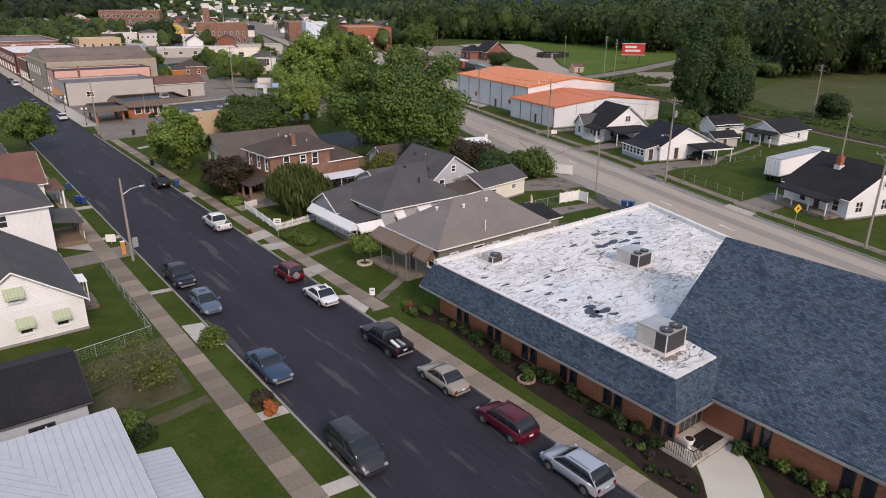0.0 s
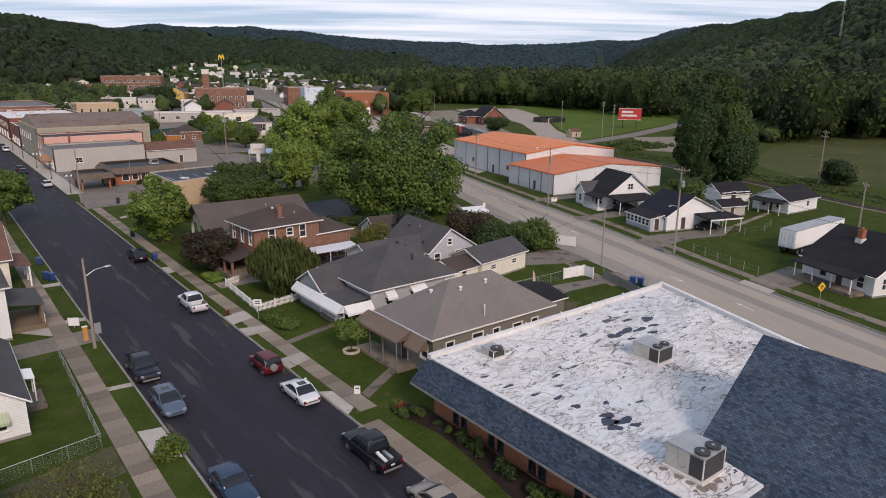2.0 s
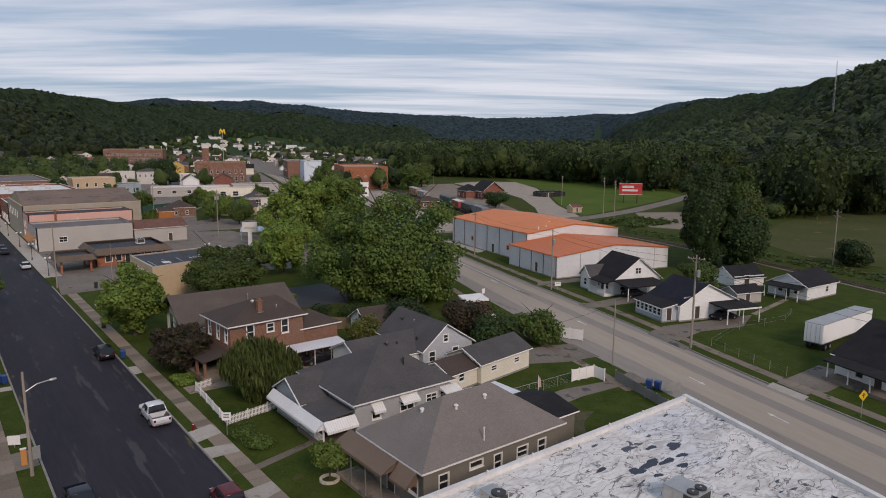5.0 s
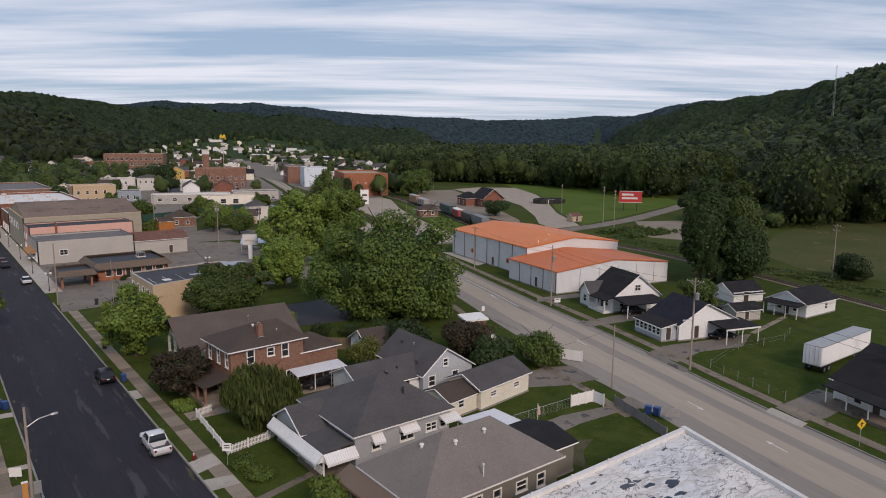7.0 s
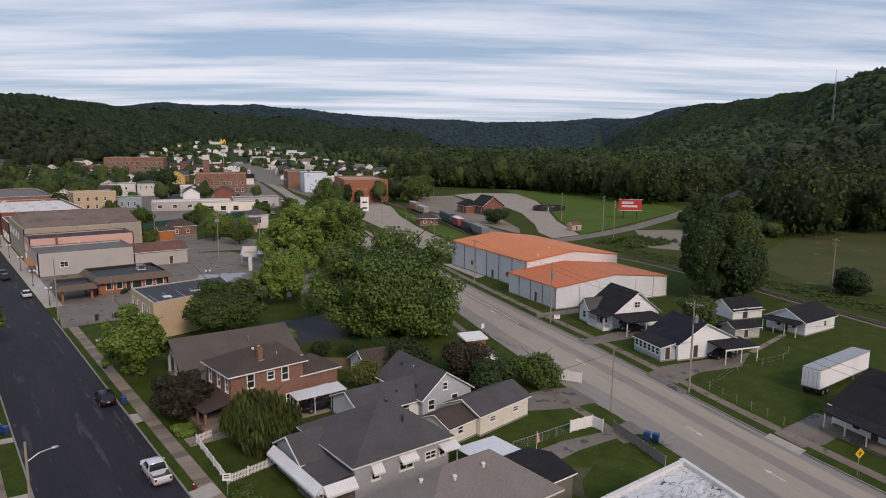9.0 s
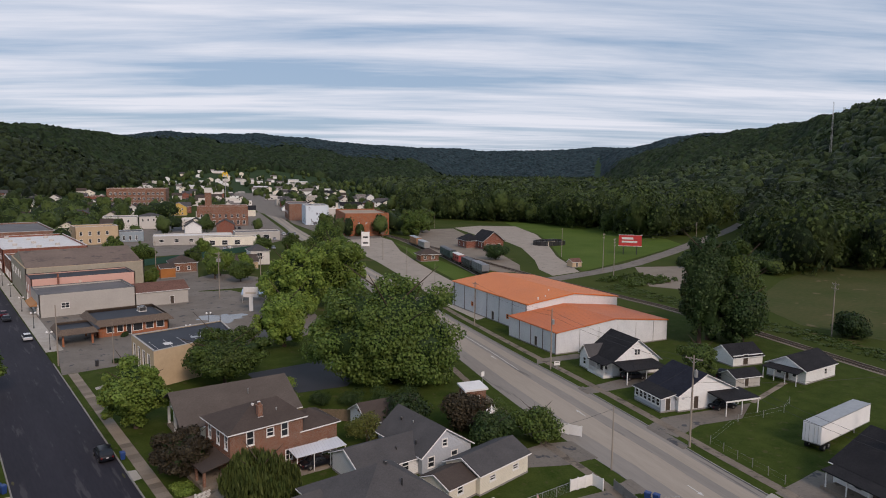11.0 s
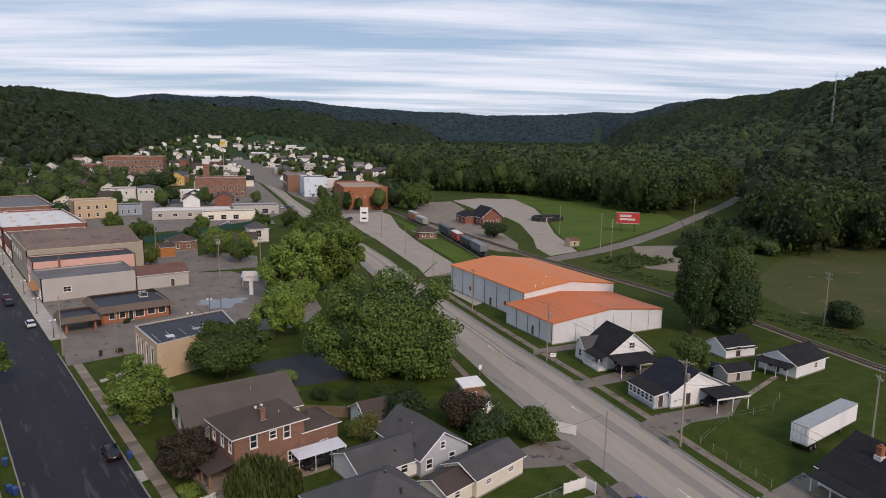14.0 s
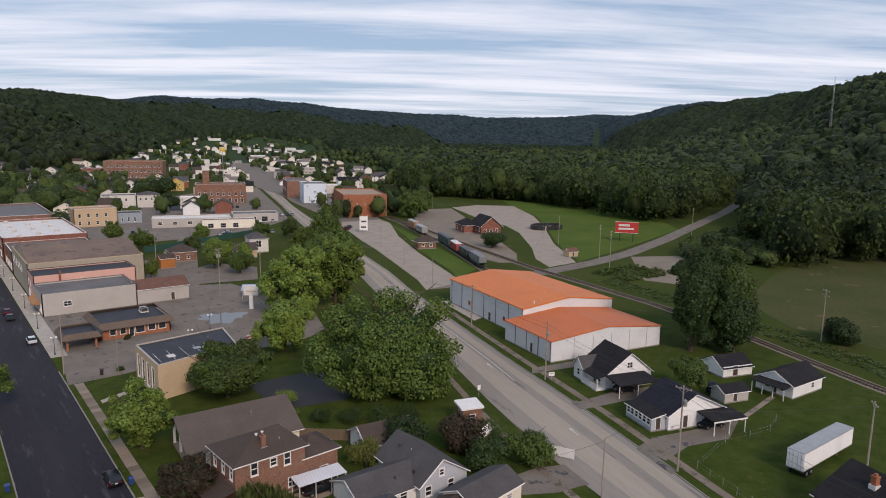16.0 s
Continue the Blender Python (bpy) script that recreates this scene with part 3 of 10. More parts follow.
def finish(me):
    """Surface coordinates for patterns: across and up each face, in metres."""
    nl, npoly, nv = len(me.loops), len(me.polygons), len(me.vertices)
    if not npoly:
        return
    co = np.empty(nv * 3); me.vertices.foreach_get("co", co); co = co.reshape(-1, 3)
    nr = np.empty(npoly * 3); me.polygons.foreach_get("normal", nr); nr = nr.reshape(-1, 3)
    li = np.empty(nl, dtype=np.int64); me.loops.foreach_get("vertex_index", li)
    tot = np.empty(npoly, dtype=np.int64); me.polygons.foreach_get("loop_total", tot)
    n = np.repeat(nr, tot, axis=0)
    u = np.stack([-n[:, 1], n[:, 0], np.zeros(nl)], 1)
    ln = np.linalg.norm(u, axis=1)
    flat = ln < 0.05
    u[flat] = (1, 0, 0)
    ln[flat] = 1
    u /= ln[:, None]
    v = np.cross(n, u)
    p = co[li]
    uv = np.stack([(p * u).sum(1), (p * v).sum(1)], 1)
    layer = me.uv_layers.new(name="UVMap")
    layer.data.foreach_set("uv", uv.astype(np.float32).ravel())


def thing(name, label, category, m=None, group="", kind=""):
    ob = new(name)
    ob.matrix_world = m if m else Matrix.Identity(4)
    return tagged(ob, label, category, group, kind)


def raw_mesh(name, verts, faces, material):
    """A mesh straight from arrays of points and equal-sided faces."""
    me = bpy.data.meshes.new(name)
    verts, faces = np.asarray(verts, dtype=np.float32), np.asarray(faces, dtype=np.int32)
    me.vertices.add(len(verts)); me.vertices.foreach_set("co", verts.ravel())
    k = faces.shape[1]
    me.loops.add(faces.size); me.loops.foreach_set("vertex_index", faces.ravel())
    me.polygons.add(len(faces))
    me.polygons.foreach_set("loop_start", np.arange(0, faces.size, k, dtype=np.int32))
    me.polygons.foreach_set("loop_total", np.full(len(faces), k, dtype=np.int32))
    me.materials.append(material)
    me.update(calc_edges=True)
    return me


def offset_line(pts, d):
    """The polyline pts moved d to its right."""
    out = []
    for i, p in enumerate(pts):
        a, b = pts[max(i - 1, 0)], pts[min(i + 1, len(pts) - 1)]
        l = math.hypot(b[0] - a[0], b[1] - a[1])
        out.append((p[0] + (b[1] - a[1]) / l * d, p[1] - (b[0] - a[0]) / l * d))
    return out


def dense(pts, step):
    out = []
    for a, b in zip(pts, pts[1:]):
        k = max(1, int(math.hypot(b[0] - a[0], b[1] - a[1]) / step))
        out += [(a[0] + (b[0] - a[0]) * i / k, a[1] + (b[1] - a[1]) * i / k) for i in range(k)]
    return out + [pts[-1]]


def band(geo, pts, d0, d1, z0, z1):
    """A strip along pts between the offsets d0 and d1, standing from z0 to z1."""
    a, b = offset_line(pts, d0), offset_line(pts, d1)
    for i in range(len(pts) - 1):
        geo.prism([a[i], b[i], b[i + 1], a[i + 1]], z0, z1)
    return geo


def wall_panel(geo, p0, p1, z0, z1, holes=(), t=0.18):
    """An upright wall from p0 to p1, its outer face on the right of that way, with real openings (s0, s1, z0, z1)."""
    dx, dy = p1[0] - p0[0], p1[1] - p0[1]
    l = math.hypot(dx, dy)
    dx, dy = dx / l, dy / l
    nx, ny = dy, -dx
    ss = sorted({0.0, l, *[h[0] for h in holes], *[h[1] for h in holes]})
    zs = sorted({z0, z1, *[h[2] for h in holes], *[h[3] for h in holes]})
    k, na, nb = len(geo.v), len(ss), len(zs)
    for d in (0.0, t):
        geo.v.extend([(p0[0] + dx * q - nx * d, p0[1] + dy * q - ny * d, z) for q in ss for z in zs])
    at = lambda i, j, d: k + d * na * nb + i * nb + j
    full = [[not any(h[0] - 1e-6 < (ss[i] + ss[i + 1]) / 2 < h[1] + 1e-6 and h[2] - 1e-6 < (zs[j] + zs[j + 1]) / 2 < h[3] + 1e-6 for h in holes) for j in range(nb - 1)] for i in range(na - 1)]
    solid = lambda i, j: 0 <= i < na - 1 and 0 <= j < nb - 1 and full[i][j]
    for i in range(na - 1):
        for j in range(nb - 1):
            if not full[i][j]:
                continue
            geo.f.append((at(i, j, 0), at(i + 1, j, 0), at(i + 1, j + 1, 0), at(i, j + 1, 0)))
            geo.f.append((at(i, j, 1), at(i, j + 1, 1), at(i + 1, j + 1, 1), at(i + 1, j, 1)))
            if not solid(i - 1, j):
                geo.f.append((at(i, j, 0), at(i, j + 1, 0), at(i, j + 1, 1), at(i, j, 1)))
            if not solid(i + 1, j):
                geo.f.append((at(i + 1, j, 0), at(i + 1, j, 1), at(i + 1, j + 1, 1), at(i + 1, j + 1, 0)))
            if not solid(i, j - 1):
                geo.f.append((at(i, j, 0), at(i, j, 1), at(i + 1, j, 1), at(i + 1, j, 0)))
            if not solid(i, j + 1):
                geo.f.append((at(i, j + 1, 0), at(i + 1, j + 1, 0), at(i + 1, j + 1, 1), at(i, j + 1, 1)))
    return geo


def window(parent, p0, p1, s0, s1, z0, z1, frame_mat=None, bars=1, sill=True, name="window"):
    """A framed window in an opening of the wall from p0 to p1."""
    frame_mat = frame_mat or TRIM
    dx, dy = p1[0] - p0[0], p1[1] - p0[1]
    l = math.hypot(dx, dy)
    m = Matrix.Translation((p0[0] + dx / l * s0, p0[1] + dy / l * s0, z0)) @ Matrix.Rotation(math.atan2(dy, dx), 4, "Z")
    w, h = s1 - s0, z1 - z0
    g = Geo()
    f = 0.09
    rows, cols = (2 if bars else 1), max(1, bars)
    lights = [(f + 0.03 + (w - 0.06) * i / cols + (0.03 if i else 0), f + 0.03 + (w - 0.06) * (i + 1) / cols - (0.03 if i < cols - 1 else 0),
               0.03 + (h - 0.06) * j / rows + (0.03 if j else 0), 0.03 + (h - 0.06) * (j + 1) / rows - (0.03 if j < rows - 1 else 0)) for i in range(cols) for j in range(rows)]
    wall_panel(g, (-f, -0.035), (w + f, -0.035), -f, h + f, lights, 0.135)
    ob = g.obj(name, frame_mat, parent)
    ob.matrix_basis = m
    Geo().box(0.03, 0.075, 0.03, w - 0.03, 0.085, h - 0.03).obj("pane", GLASS, ob)
    if sill:
        Geo().box(-f - 0.04, -0.10, -f - 0.06, w + f + 0.04, 0.02, -f).obj("sill", frame_mat, ob)
    return ob


def door(parent, p0, p1, s0, w=0.95, h=2.05, z=0.1, material=None):
    dx, dy = p1[0] - p0[0], p1[1] - p0[1]
    l = math.hypot(dx, dy)
    m = Matrix.Translation((p0[0] + dx / l * s0, p0[1] + dy / l * s0, z)) @ Matrix.Rotation(math.atan2(dy, dx), 4, "Z")
    g = Geo().box(0, 0.05, 0, w, 0.10, h)
    g.box(0.12, 0.035, 0.15, w - 0.12, 0.05, 0.85).box(0.12, 0.035, 1.0, w - 0.12, 0.05, h - 0.15)
    ob = g.obj("door", material or DOORP, parent)
    ob.matrix_basis = m
    f = wall_panel(Geo(), (-0.1, -0.03), (w + 0.1, -0.03), 0.0, h + 0.1, [(0.1, w + 0.1, 0.0, h)], 0.15)
    f.obj("door_frame", TRIM, ob)
    Geo().tube((w - 0.1, 0.0, 1.0), (w - 0.1, 0.05, 1.0), 0.03).obj("handle", METAL, ob)
    return ob


def sides(w, d):
    return {"S": ((0, 0), (w, 0)), "E": ((w, 0), (w, d)), "N": ((w, d), (0, d)), "W": ((0, d), (0, 0))}


def along(side, s, width, w, d):
    """Openings on the north and west sides count from the south-west corner too."""
    if side in "SE":
        return s, s + width
    l = w if side == "N" else d
    return l - s - width, l - s


def roof_polys(kind, axis, w, d, eave, rise, o, z=None, ridge_at=0.5, hip_in=None):
    x0, x1, y0, y1 = -o, w + o, -o, d + o
    zt = eave + rise
    if kind == "gable":
        if axis == "x":
            r = d * ridge_at
            k0, k1 = rise / r, rise / (d - r)
            return [[(x0, y0, eave - o * k0), (x1, y0, eave - o * k0), (x1, r, zt), (x0, r, zt)],
                    [(x0, r, zt), (x1, r, zt), (x1, y1, eave - o * k1), (x0, y1, eave - o * k1)]]
        r = w * ridge_at
        k0, k1 = rise / r, rise / (w - r)
        return [[(x0, y1, eave - o * k0), (x0, y0, eave - o * k0), (r, y0, zt), (r, y1, zt)],
                [(r, y1, zt), (r, y0, zt), (x1, y0, eave - o * k1), (x1, y1, eave - o * k1)]]
    if kind == "hip":
        e = eave - 0.12
        if axis == "x":
            h0, h1 = hip_in if isinstance(hip_in, tuple) else (hip_in, hip_in) if hip_in is not None else (d / 2, d / 2)
            a, b, m = h0, w - h1, d / 2
            if b <= a + 0.05:
                a, b = (a + b) / 2 - 0.05, (a + b) / 2 + 0.05
            return [[(x0, y0, e), (x1, y0, e), (b, m, zt), (a, m, zt)], [(x1, y0, e), (x1, y1, e), (b, m, zt)],
                    [(x1, y1, e), (x0, y1, e), (a, m, zt), (b, m, zt)], [(x0, y1, e), (x0, y0, e), (a, m, zt)]]
        h = hip_in if hip_in is not None else w / 2
        a, b, m = h, d - h, w / 2
        if b <= a + 0.05:
            a, b = (a + b) / 2 - 0.05, (a + b) / 2 + 0.05
        return [[(x0, y0, e), (x1, y0, e), (m, a, zt)], [(x1, y0, e), (x1, y1, e), (m, b, zt), (m, a, zt)],
                [(x1, y1, e), (x0, y1, e), (m, b, zt)], [(x0, y1, e), (x0, y0, e), (m, a, zt), (m, b, zt)]]
    return []


def house(name, label, x, y, rot, w, d, eave, rise, roof="gable", axis="x", over=0.4, wall_mat=None, roof_mat=None,
          wins=(), doors=(), base=0.12, category="house", parent=None, group="", trim=None, hip_in=None, ridge_at=0.5, part_name=None, found=True, gable_wins=(), fascia=True, sills=True):
    """A building volume w by d with real openings. wins: (side, s, z, width, height, bars); gable_wins the same on the pediments."""
    h = thing(name, label, category, pose(x, y, base, 0, 0, rot), group) if parent is None else None
    root = h
    if parent is not None:
        root = Geo().box(0.05, 0.05, 0, 0.1, 0.1, 0.05).obj(part_name or "wing", wall_mat, parent)
        root.matrix_basis = pose(x, y, 0, 0, 0, rot)
    sd = sides(w, d)
    holes = {k: [] for k in sd}
    for sde, s, z, ww, hh, *_ in wins:
        a, b = along(sde, s, ww, w, d)
        holes[sde].append((a, b, z, z + hh))
    for sde, s, ww, hh in doors:
        a, b = along(sde, s, ww, w, d)
        holes[sde].append((a, b, 0.25, 0.25 + hh))
    t = 0.18
    zt = eave + rise - 0.04
    for k, (p0, p1) in sd.items():
        g = Geo()
        if k in "EW":
            q0 = (p0[0], p0[1] + (t if k == "E" else -t)); q1 = (p1[0], p1[1] - (t if k == "E" else -t))
            wall_panel(g, q0, q1, 0.0, eave, [(a - t, b - t, c, e) for a, b, c, e in holes[k]], t)
        else:
            wall_panel(g, p0, p1, 0.0, eave, holes[k], t)
        g.obj("wall", wall_mat, root)
        if roof == "gable" and ((axis == "x" and k in "EW") or (axis == "y" and k in "SN")):
            g = Geo()
            if axis == "x":
                r, xx = d * ridge_at, 0.0 if k == "W" else w - t
                g.loft([[(xx, 0, eave), (xx, d, eave), (xx, r, zt)], [(xx + t, 0, eave), (xx + t, d, eave), (xx + t, r, zt)]])
            else:
                r, yy = w * ridge_at, 0.0 if k == "S" else d - t
                g.loft([[(0, yy, eave), (w, yy, eave), (r, yy, zt)], [(0, yy + t, eave), (w, yy + t, eave), (r, yy + t, zt)]])
            g.obj("gable", wall_mat, root)
    if found:
        Geo().box(-0.04, -0.04, -0.3, w + 0.04, d + 0.04, 0.22).obj("foundation", KERB, root)
    for sde, s, z, ww, hh, *bars in wins:
        a, b = along(sde, s, ww, w, d)
        window(root, *sd[sde], a, b, z, z + hh, trim, bars[0] if bars else 1, sills)
    for sde, s, ww, hh in doors:
        a, b = along(sde, s, ww, w, d)
        door(root, *sd[sde], a, ww, hh, 0.25)
    for sde, s, z, ww, hh, *bars in gable_wins:
        a, b = along(sde, s, ww, w, d)
        ob = window(root, *sd[sde], a, b, z, z + hh, trim, bars[0] if bars else 1)
        ob.matrix_basis = ob.matrix_basis @ Matrix.Translation((0, -0.1, 0))
    polys = roof_polys(roof, axis, w, d, eave + 0.10, rise, over, ridge_at=ridge_at, hip_in=hip_in)
    if polys:
        rg = Geo()
        for p in polys:
            rg.slab(p, 0.14)
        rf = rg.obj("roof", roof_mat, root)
        if not fascia:
            return root
        if roof == "hip":
            e = eave - 0.02 - 0.14
            x0, x1, y0, y1 = -over, w + over, -over, d + over
            for q in ((x0, y0 - 0.02, x1, y0 + 0.02), (x0, y1 - 0.02, x1, y1 + 0.02), (x0 - 0.02, y0 + 0.02, x0 + 0.02, y1 - 0.02), (x1 - 0.02, y0 + 0.02, x1 + 0.02, y1 - 0.02)):
                Geo().box(q[0], q[1], e - 0.02, q[2], q[3], e + 0.13).obj("fascia", trim or TRIM, rf)
            Geo().box(x0 + 0.02, y0 + 0.02, e - 0.02, x1 - 0.02, y1 - 0.02, e).obj("soffit", trim or TRIM, rf)
        else:
            for p in polys:
                for i in range(4):
                    a, b = p[i], p[(i + 1) % 4]
                    if a[2] > eave + rise and b[2] > eave + rise:
                        continue
                    Geo().tube((a[0], a[1], a[2] - 0.17), (b[0], b[1], b[2] - 0.17), 0.075, n=4).obj("fascia", trim or TRIM, rf)
    return root


def chimney(parent, x, y, z0, z1, s=0.5, material=None):
    g = Geo().box(x - s / 2, y - s / 2, z0, x + s / 2, y + s / 2, z1)
    g.box(x - s / 2 - 0.06, y - s / 2 - 0.06, z1, x + s / 2 + 0.06, y + s / 2 + 0.06, z1 + 0.12)
    g.box(x - s / 4, y - s / 4, z1 + 0.12, x + s / 4, y + s / 4, z1 + 0.4)
    c = g.obj("chimney", material or BRICK_D, parent)
    Geo().box(x - s / 2 - 0.12, y - s / 2 - 0.12, z0 - 0.2, x + s / 2 + 0.12, y + s / 2 + 0.12, z0 + 0.45).obj("flashing", COPING, c)
    return c


def vent(parent, x, y, z, h=0.5, r=0.07, material=None):
    g = Geo().tube((x, y, z - 0.3), (x, y, z + h), r)
    g.tube((x, y, z + h), (x, y, z + h + 0.1), r * 1.6, r * 1.2)
    return g.obj("vent_pipe", material or METAL, parent)


def awning(parent, p0, p1, out, z_top, drop, material, side_panels=True):
    """A ribbed metal awning that hangs from the line p0-p1 outwards to the right of it."""
    dx, dy = p1[0] - p0[0], p1[1] - p0[1]
    l = math.hypot(dx, dy)
    nx, ny = dy / l * out, -dx / l * out
    g = Geo()
    g.slab([(p0[0] + nx, p0[1] + ny, z_top - drop), (p1[0] + nx, p1[1] + ny, z_top - drop), (p1[0], p1[1], z_top), (p0[0], p0[1], z_top)], 0.05)
    g.slab([(p0[0] + nx * 1.02, p0[1] + ny * 1.02, z_top - drop - 0.2), (p1[0] + nx * 1.02, p1[1] + ny * 1.02, z_top - drop - 0.2),
            (p1[0] + nx, p1[1] + ny, z_top - drop), (p0[0] + nx, p0[1] + ny, z_top - drop)], 0.03)
    if side_panels:
        for p in (p0, p1):
            g.poly([(p[0], p[1], z_top), (p[0] + nx, p[1] + ny, z_top - drop), (p[0], p[1], z_top - drop)])
    return g.obj("awning", material, parent)


def flat_building(name, label, corners, h, wall_mat, roof_mat, wins=(), parapet=0.5, coping=None, category="building", base=0.05, doors=()):
    """A flat-roofed block on any four or more corners (counter-clockwise), with a parapet. wins: (side index, s, z, width, height, bars)."""
    cx, cy = corners[0]
    b = thing(name, label, category, pose(cx, cy, base))
    pts = [(x - cx, y - cy) for x, y in corners]
    n = len(pts)
    for i in range(n):
        g = Geo()
        hs = [(s, s + ww, z, z + hh) for k, s, z, ww, hh, *_ in wins if k == i] + [(s, s + ww, 0.0, hh) for k, s, ww, hh in doors if k == i]
        wall_panel(g, pts[i], pts[(i + 1) % n], 0.0, h + parapet, hs, 0.25)
        g.obj("wall", wall_mat, b)
    c = [sum(p[0] for p in pts) / n, sum(p[1] for p in pts) / n]
    ins = []
    for x, y in pts:
        l = math.hypot(c[0] - x, c[1] - y)
        ins.append((x + (c[0] - x) / l * 0.2, y + (c[1] - y) / l * 0.2))
    Geo().prism(ins, h - 0.15, h).obj("roof", roof_mat, b)
    for i in range(n):
        wall_panel(Geo(), pts[i], pts[(i + 1) % n], h + parapet, h + parapet + 0.1, (), 0.34).obj("coping", coping or COPING, b)
    for k, s, z, ww, hh, *bars in wins:
        window(b, pts[k], pts[(k + 1) % n], s, s + ww, z, z + hh, TRIM, bars[0] if bars else 1)
    for k, s, ww, hh in doors:
        door(b, pts[k], pts[(k + 1) % n], s, ww, hh, 0.0)
    return b


# ---- trees ----
def leaves(rng, n, centre, radii, size, lobes=9, droop=0.0, fill=0.25, dome=0.0, want_core=False):
    """Leaf sprays on the lobes of an uneven crown: points and faces. dome: how far the lobes keep to the upper half."""
    radii = np.array(radii)
    d = rng.normal(size=(lobes, 3)); d /= np.linalg.norm(d, axis=1)[:, None]
    d[:, 2] = np.where(d[:, 2] < 0, d[:, 2] * (1 - dome), d[:, 2])
    lc = d * radii * rng.uniform(0.50, 0.80, (lobes, 1))
    lr = rng.uniform(0.85, 1.3, lobes) * (1.28 / math.sqrt(lobes))
    if lobes >= 20:
        # a few great boughs, each with its own smaller sprays
        k = max(7, lobes // 4)
        big = d[:k] * radii * rng.uniform(0.42, 0.70, (k, 1))
        br = rng.uniform(0.28, 0.46, k)
        own = rng.integers(0, k, lobes)
        lc = big[own] + d * radii * (br[own] * rng.uniform(0.7, 1.05, lobes))[:, None]
        far = np.linalg.norm(lc / radii, axis=1)
        lc = lc * (np.minimum(far, 0.88) / np.maximum(far, 1e-6))[:, None]
        lr = rng.uniform(0.10, 0.21, lobes) * (1.15 if lobes < 30 else 1.0)
    lc = np.vstack([lc / radii, [[0, 0, 0]]]); lr = np.append(lr, 0.72 if lobes < 20 else 0.6)
    core = (lc, lr)
    wgt = lr ** 2; wgt[-1] *= 0.8 if lobes < 20 else 1.6
    k = rng.choice(lobes + 1, n, p=wgt / wgt.sum())
    q = rng.normal(size=(n, 3)); q /= np.linalg.norm(q, axis=1)[:, None]
    rad = np.where(rng.random(n) < fill, rng.uniform(0.5, 0.9, n), rng.uniform(0.74, 1.18, n))
    lobe = np.array([radii[0], radii[1], min(radii[2], 1.15 * max(radii[0], radii[1]))])
    lobe = np.where((k == lobes)[:, None], radii, lobe)
    c = lc[k] * radii + q * (lr[k] * rad)[:, None] * lobe
    nrm = q + rng.normal(scale=0.45, size=(n, 3)) + (0, 0, 0.3)
    nrm /= np.linalg.norm(nrm, axis=1)[:, None]
    a = np.cross(nrm, rng.normal(size=(n, 3))); a /= np.linalg.norm(a, axis=1)[:, None]
    b = np.cross(nrm, a)
    s = size * rng.uniform(0.55, 1.35, n)
    a *= s[:, None]; b *= (s * rng.uniform(0.55, 0.95, n))[:, None]
    if droop:
        a = np.stack([rng.normal(scale=0.12, size=n) * s, rng.normal(scale=0.12, size=n) * s, -s * droop], 1)
        t = rng.uniform(0, 6.283, n)
        b = np.stack([np.cos(t), np.sin(t), 0 * t], 1) * (s * 0.28)[:, None]
        c = c + a * rng.uniform(0.0, 0.8, (n, 1))
    c = c + np.array(centre)
    v = np.stack([c - a, c + b * 0.9, c + a, c - b], 1).reshape(-1, 3)
    f = np.arange(4 * n, dtype=np.int32).reshape(-1, 4)
    return (v, f, core) if want_core else (v, f)


def crown_core(core, centre, radii, n, scale):
    """The closed, bulging mass of twigs and inner leaves behind a crown's outer leaves."""
    lc, lr = core
    key, pts, faces = {}, [], []

    def at(p):
        k = tuple(round(c, 5) for c in p)
        if k not in key:
            key[k] = len(pts)
            pts.append(p)
        return key[k]

    for ax in range(3):
        for sg in (-1, 1):
            for i in range(n):
                for j in range(n):
                    q = []
                    for a, b in ((i, j), (i + 1, j), (i + 1, j + 1), (i, j + 1)):
                        p = [0, 0, 0]
                        p[ax], p[(ax + 1) % 3], p[(ax + 2) % 3] = sg, math.tan((2 * a / n - 1) * 0.785398), math.tan((2 * b / n - 1) * 0.785398)
                        q.append(at(p))
                    faces.append(q if sg > 0 else q[::-1])
    d = np.array(pts); d /= np.linalg.norm(d, axis=1)[:, None]
    t = d @ lc.T
    s = lr[None, :] ** 2 - ((lc ** 2).sum(1)[None, :] - t ** 2)
    r = np.where(s > 0, t + np.sqrt(np.maximum(s, 0)), 0).max(1)
    r = np.clip(r, 0.5, 1.25) * scale
    return d * r[:, None] * np.array(radii) + np.array(centre), np.array(faces, dtype=np.int32)


def trunk(parent, rng, h, r, spread, material=None, limbs=7, top=None):
    g = Geo()
    top = top or h * 0.75
    bend = rng.uniform(-0.2, 0.2, 2)
    mid = (bend[0], bend[1], h * 0.3)
    g.tube((0, 0, -0.1), (0, 0, h * 0.06), r * 1.35, r, 9)
    g.tube((0, 0, h * 0.06), mid, r, r * 0.8, 9)
    g.tube(mid, (bend[0] * 1.5, bend[1] * 1.5, top), r * 0.8, r * 0.25, 9)
    for i in range(limbs):
        t = 0.3 + 0.5 * i / limbs
        a = 2.4 * i + rng.uniform(-0.4, 0.4)
        e = (math.cos(a) * spread * rng.uniform(0.5, 0.8), math.sin(a) * spread * rng.uniform(0.5, 0.8), h * t + spread * rng.uniform(0.3, 0.7))
        g.tube((bend[0], bend[1], h * t), e, r * 0.4, r * 0.1, 6)
    return g.obj("trunk", material or BARK, parent)


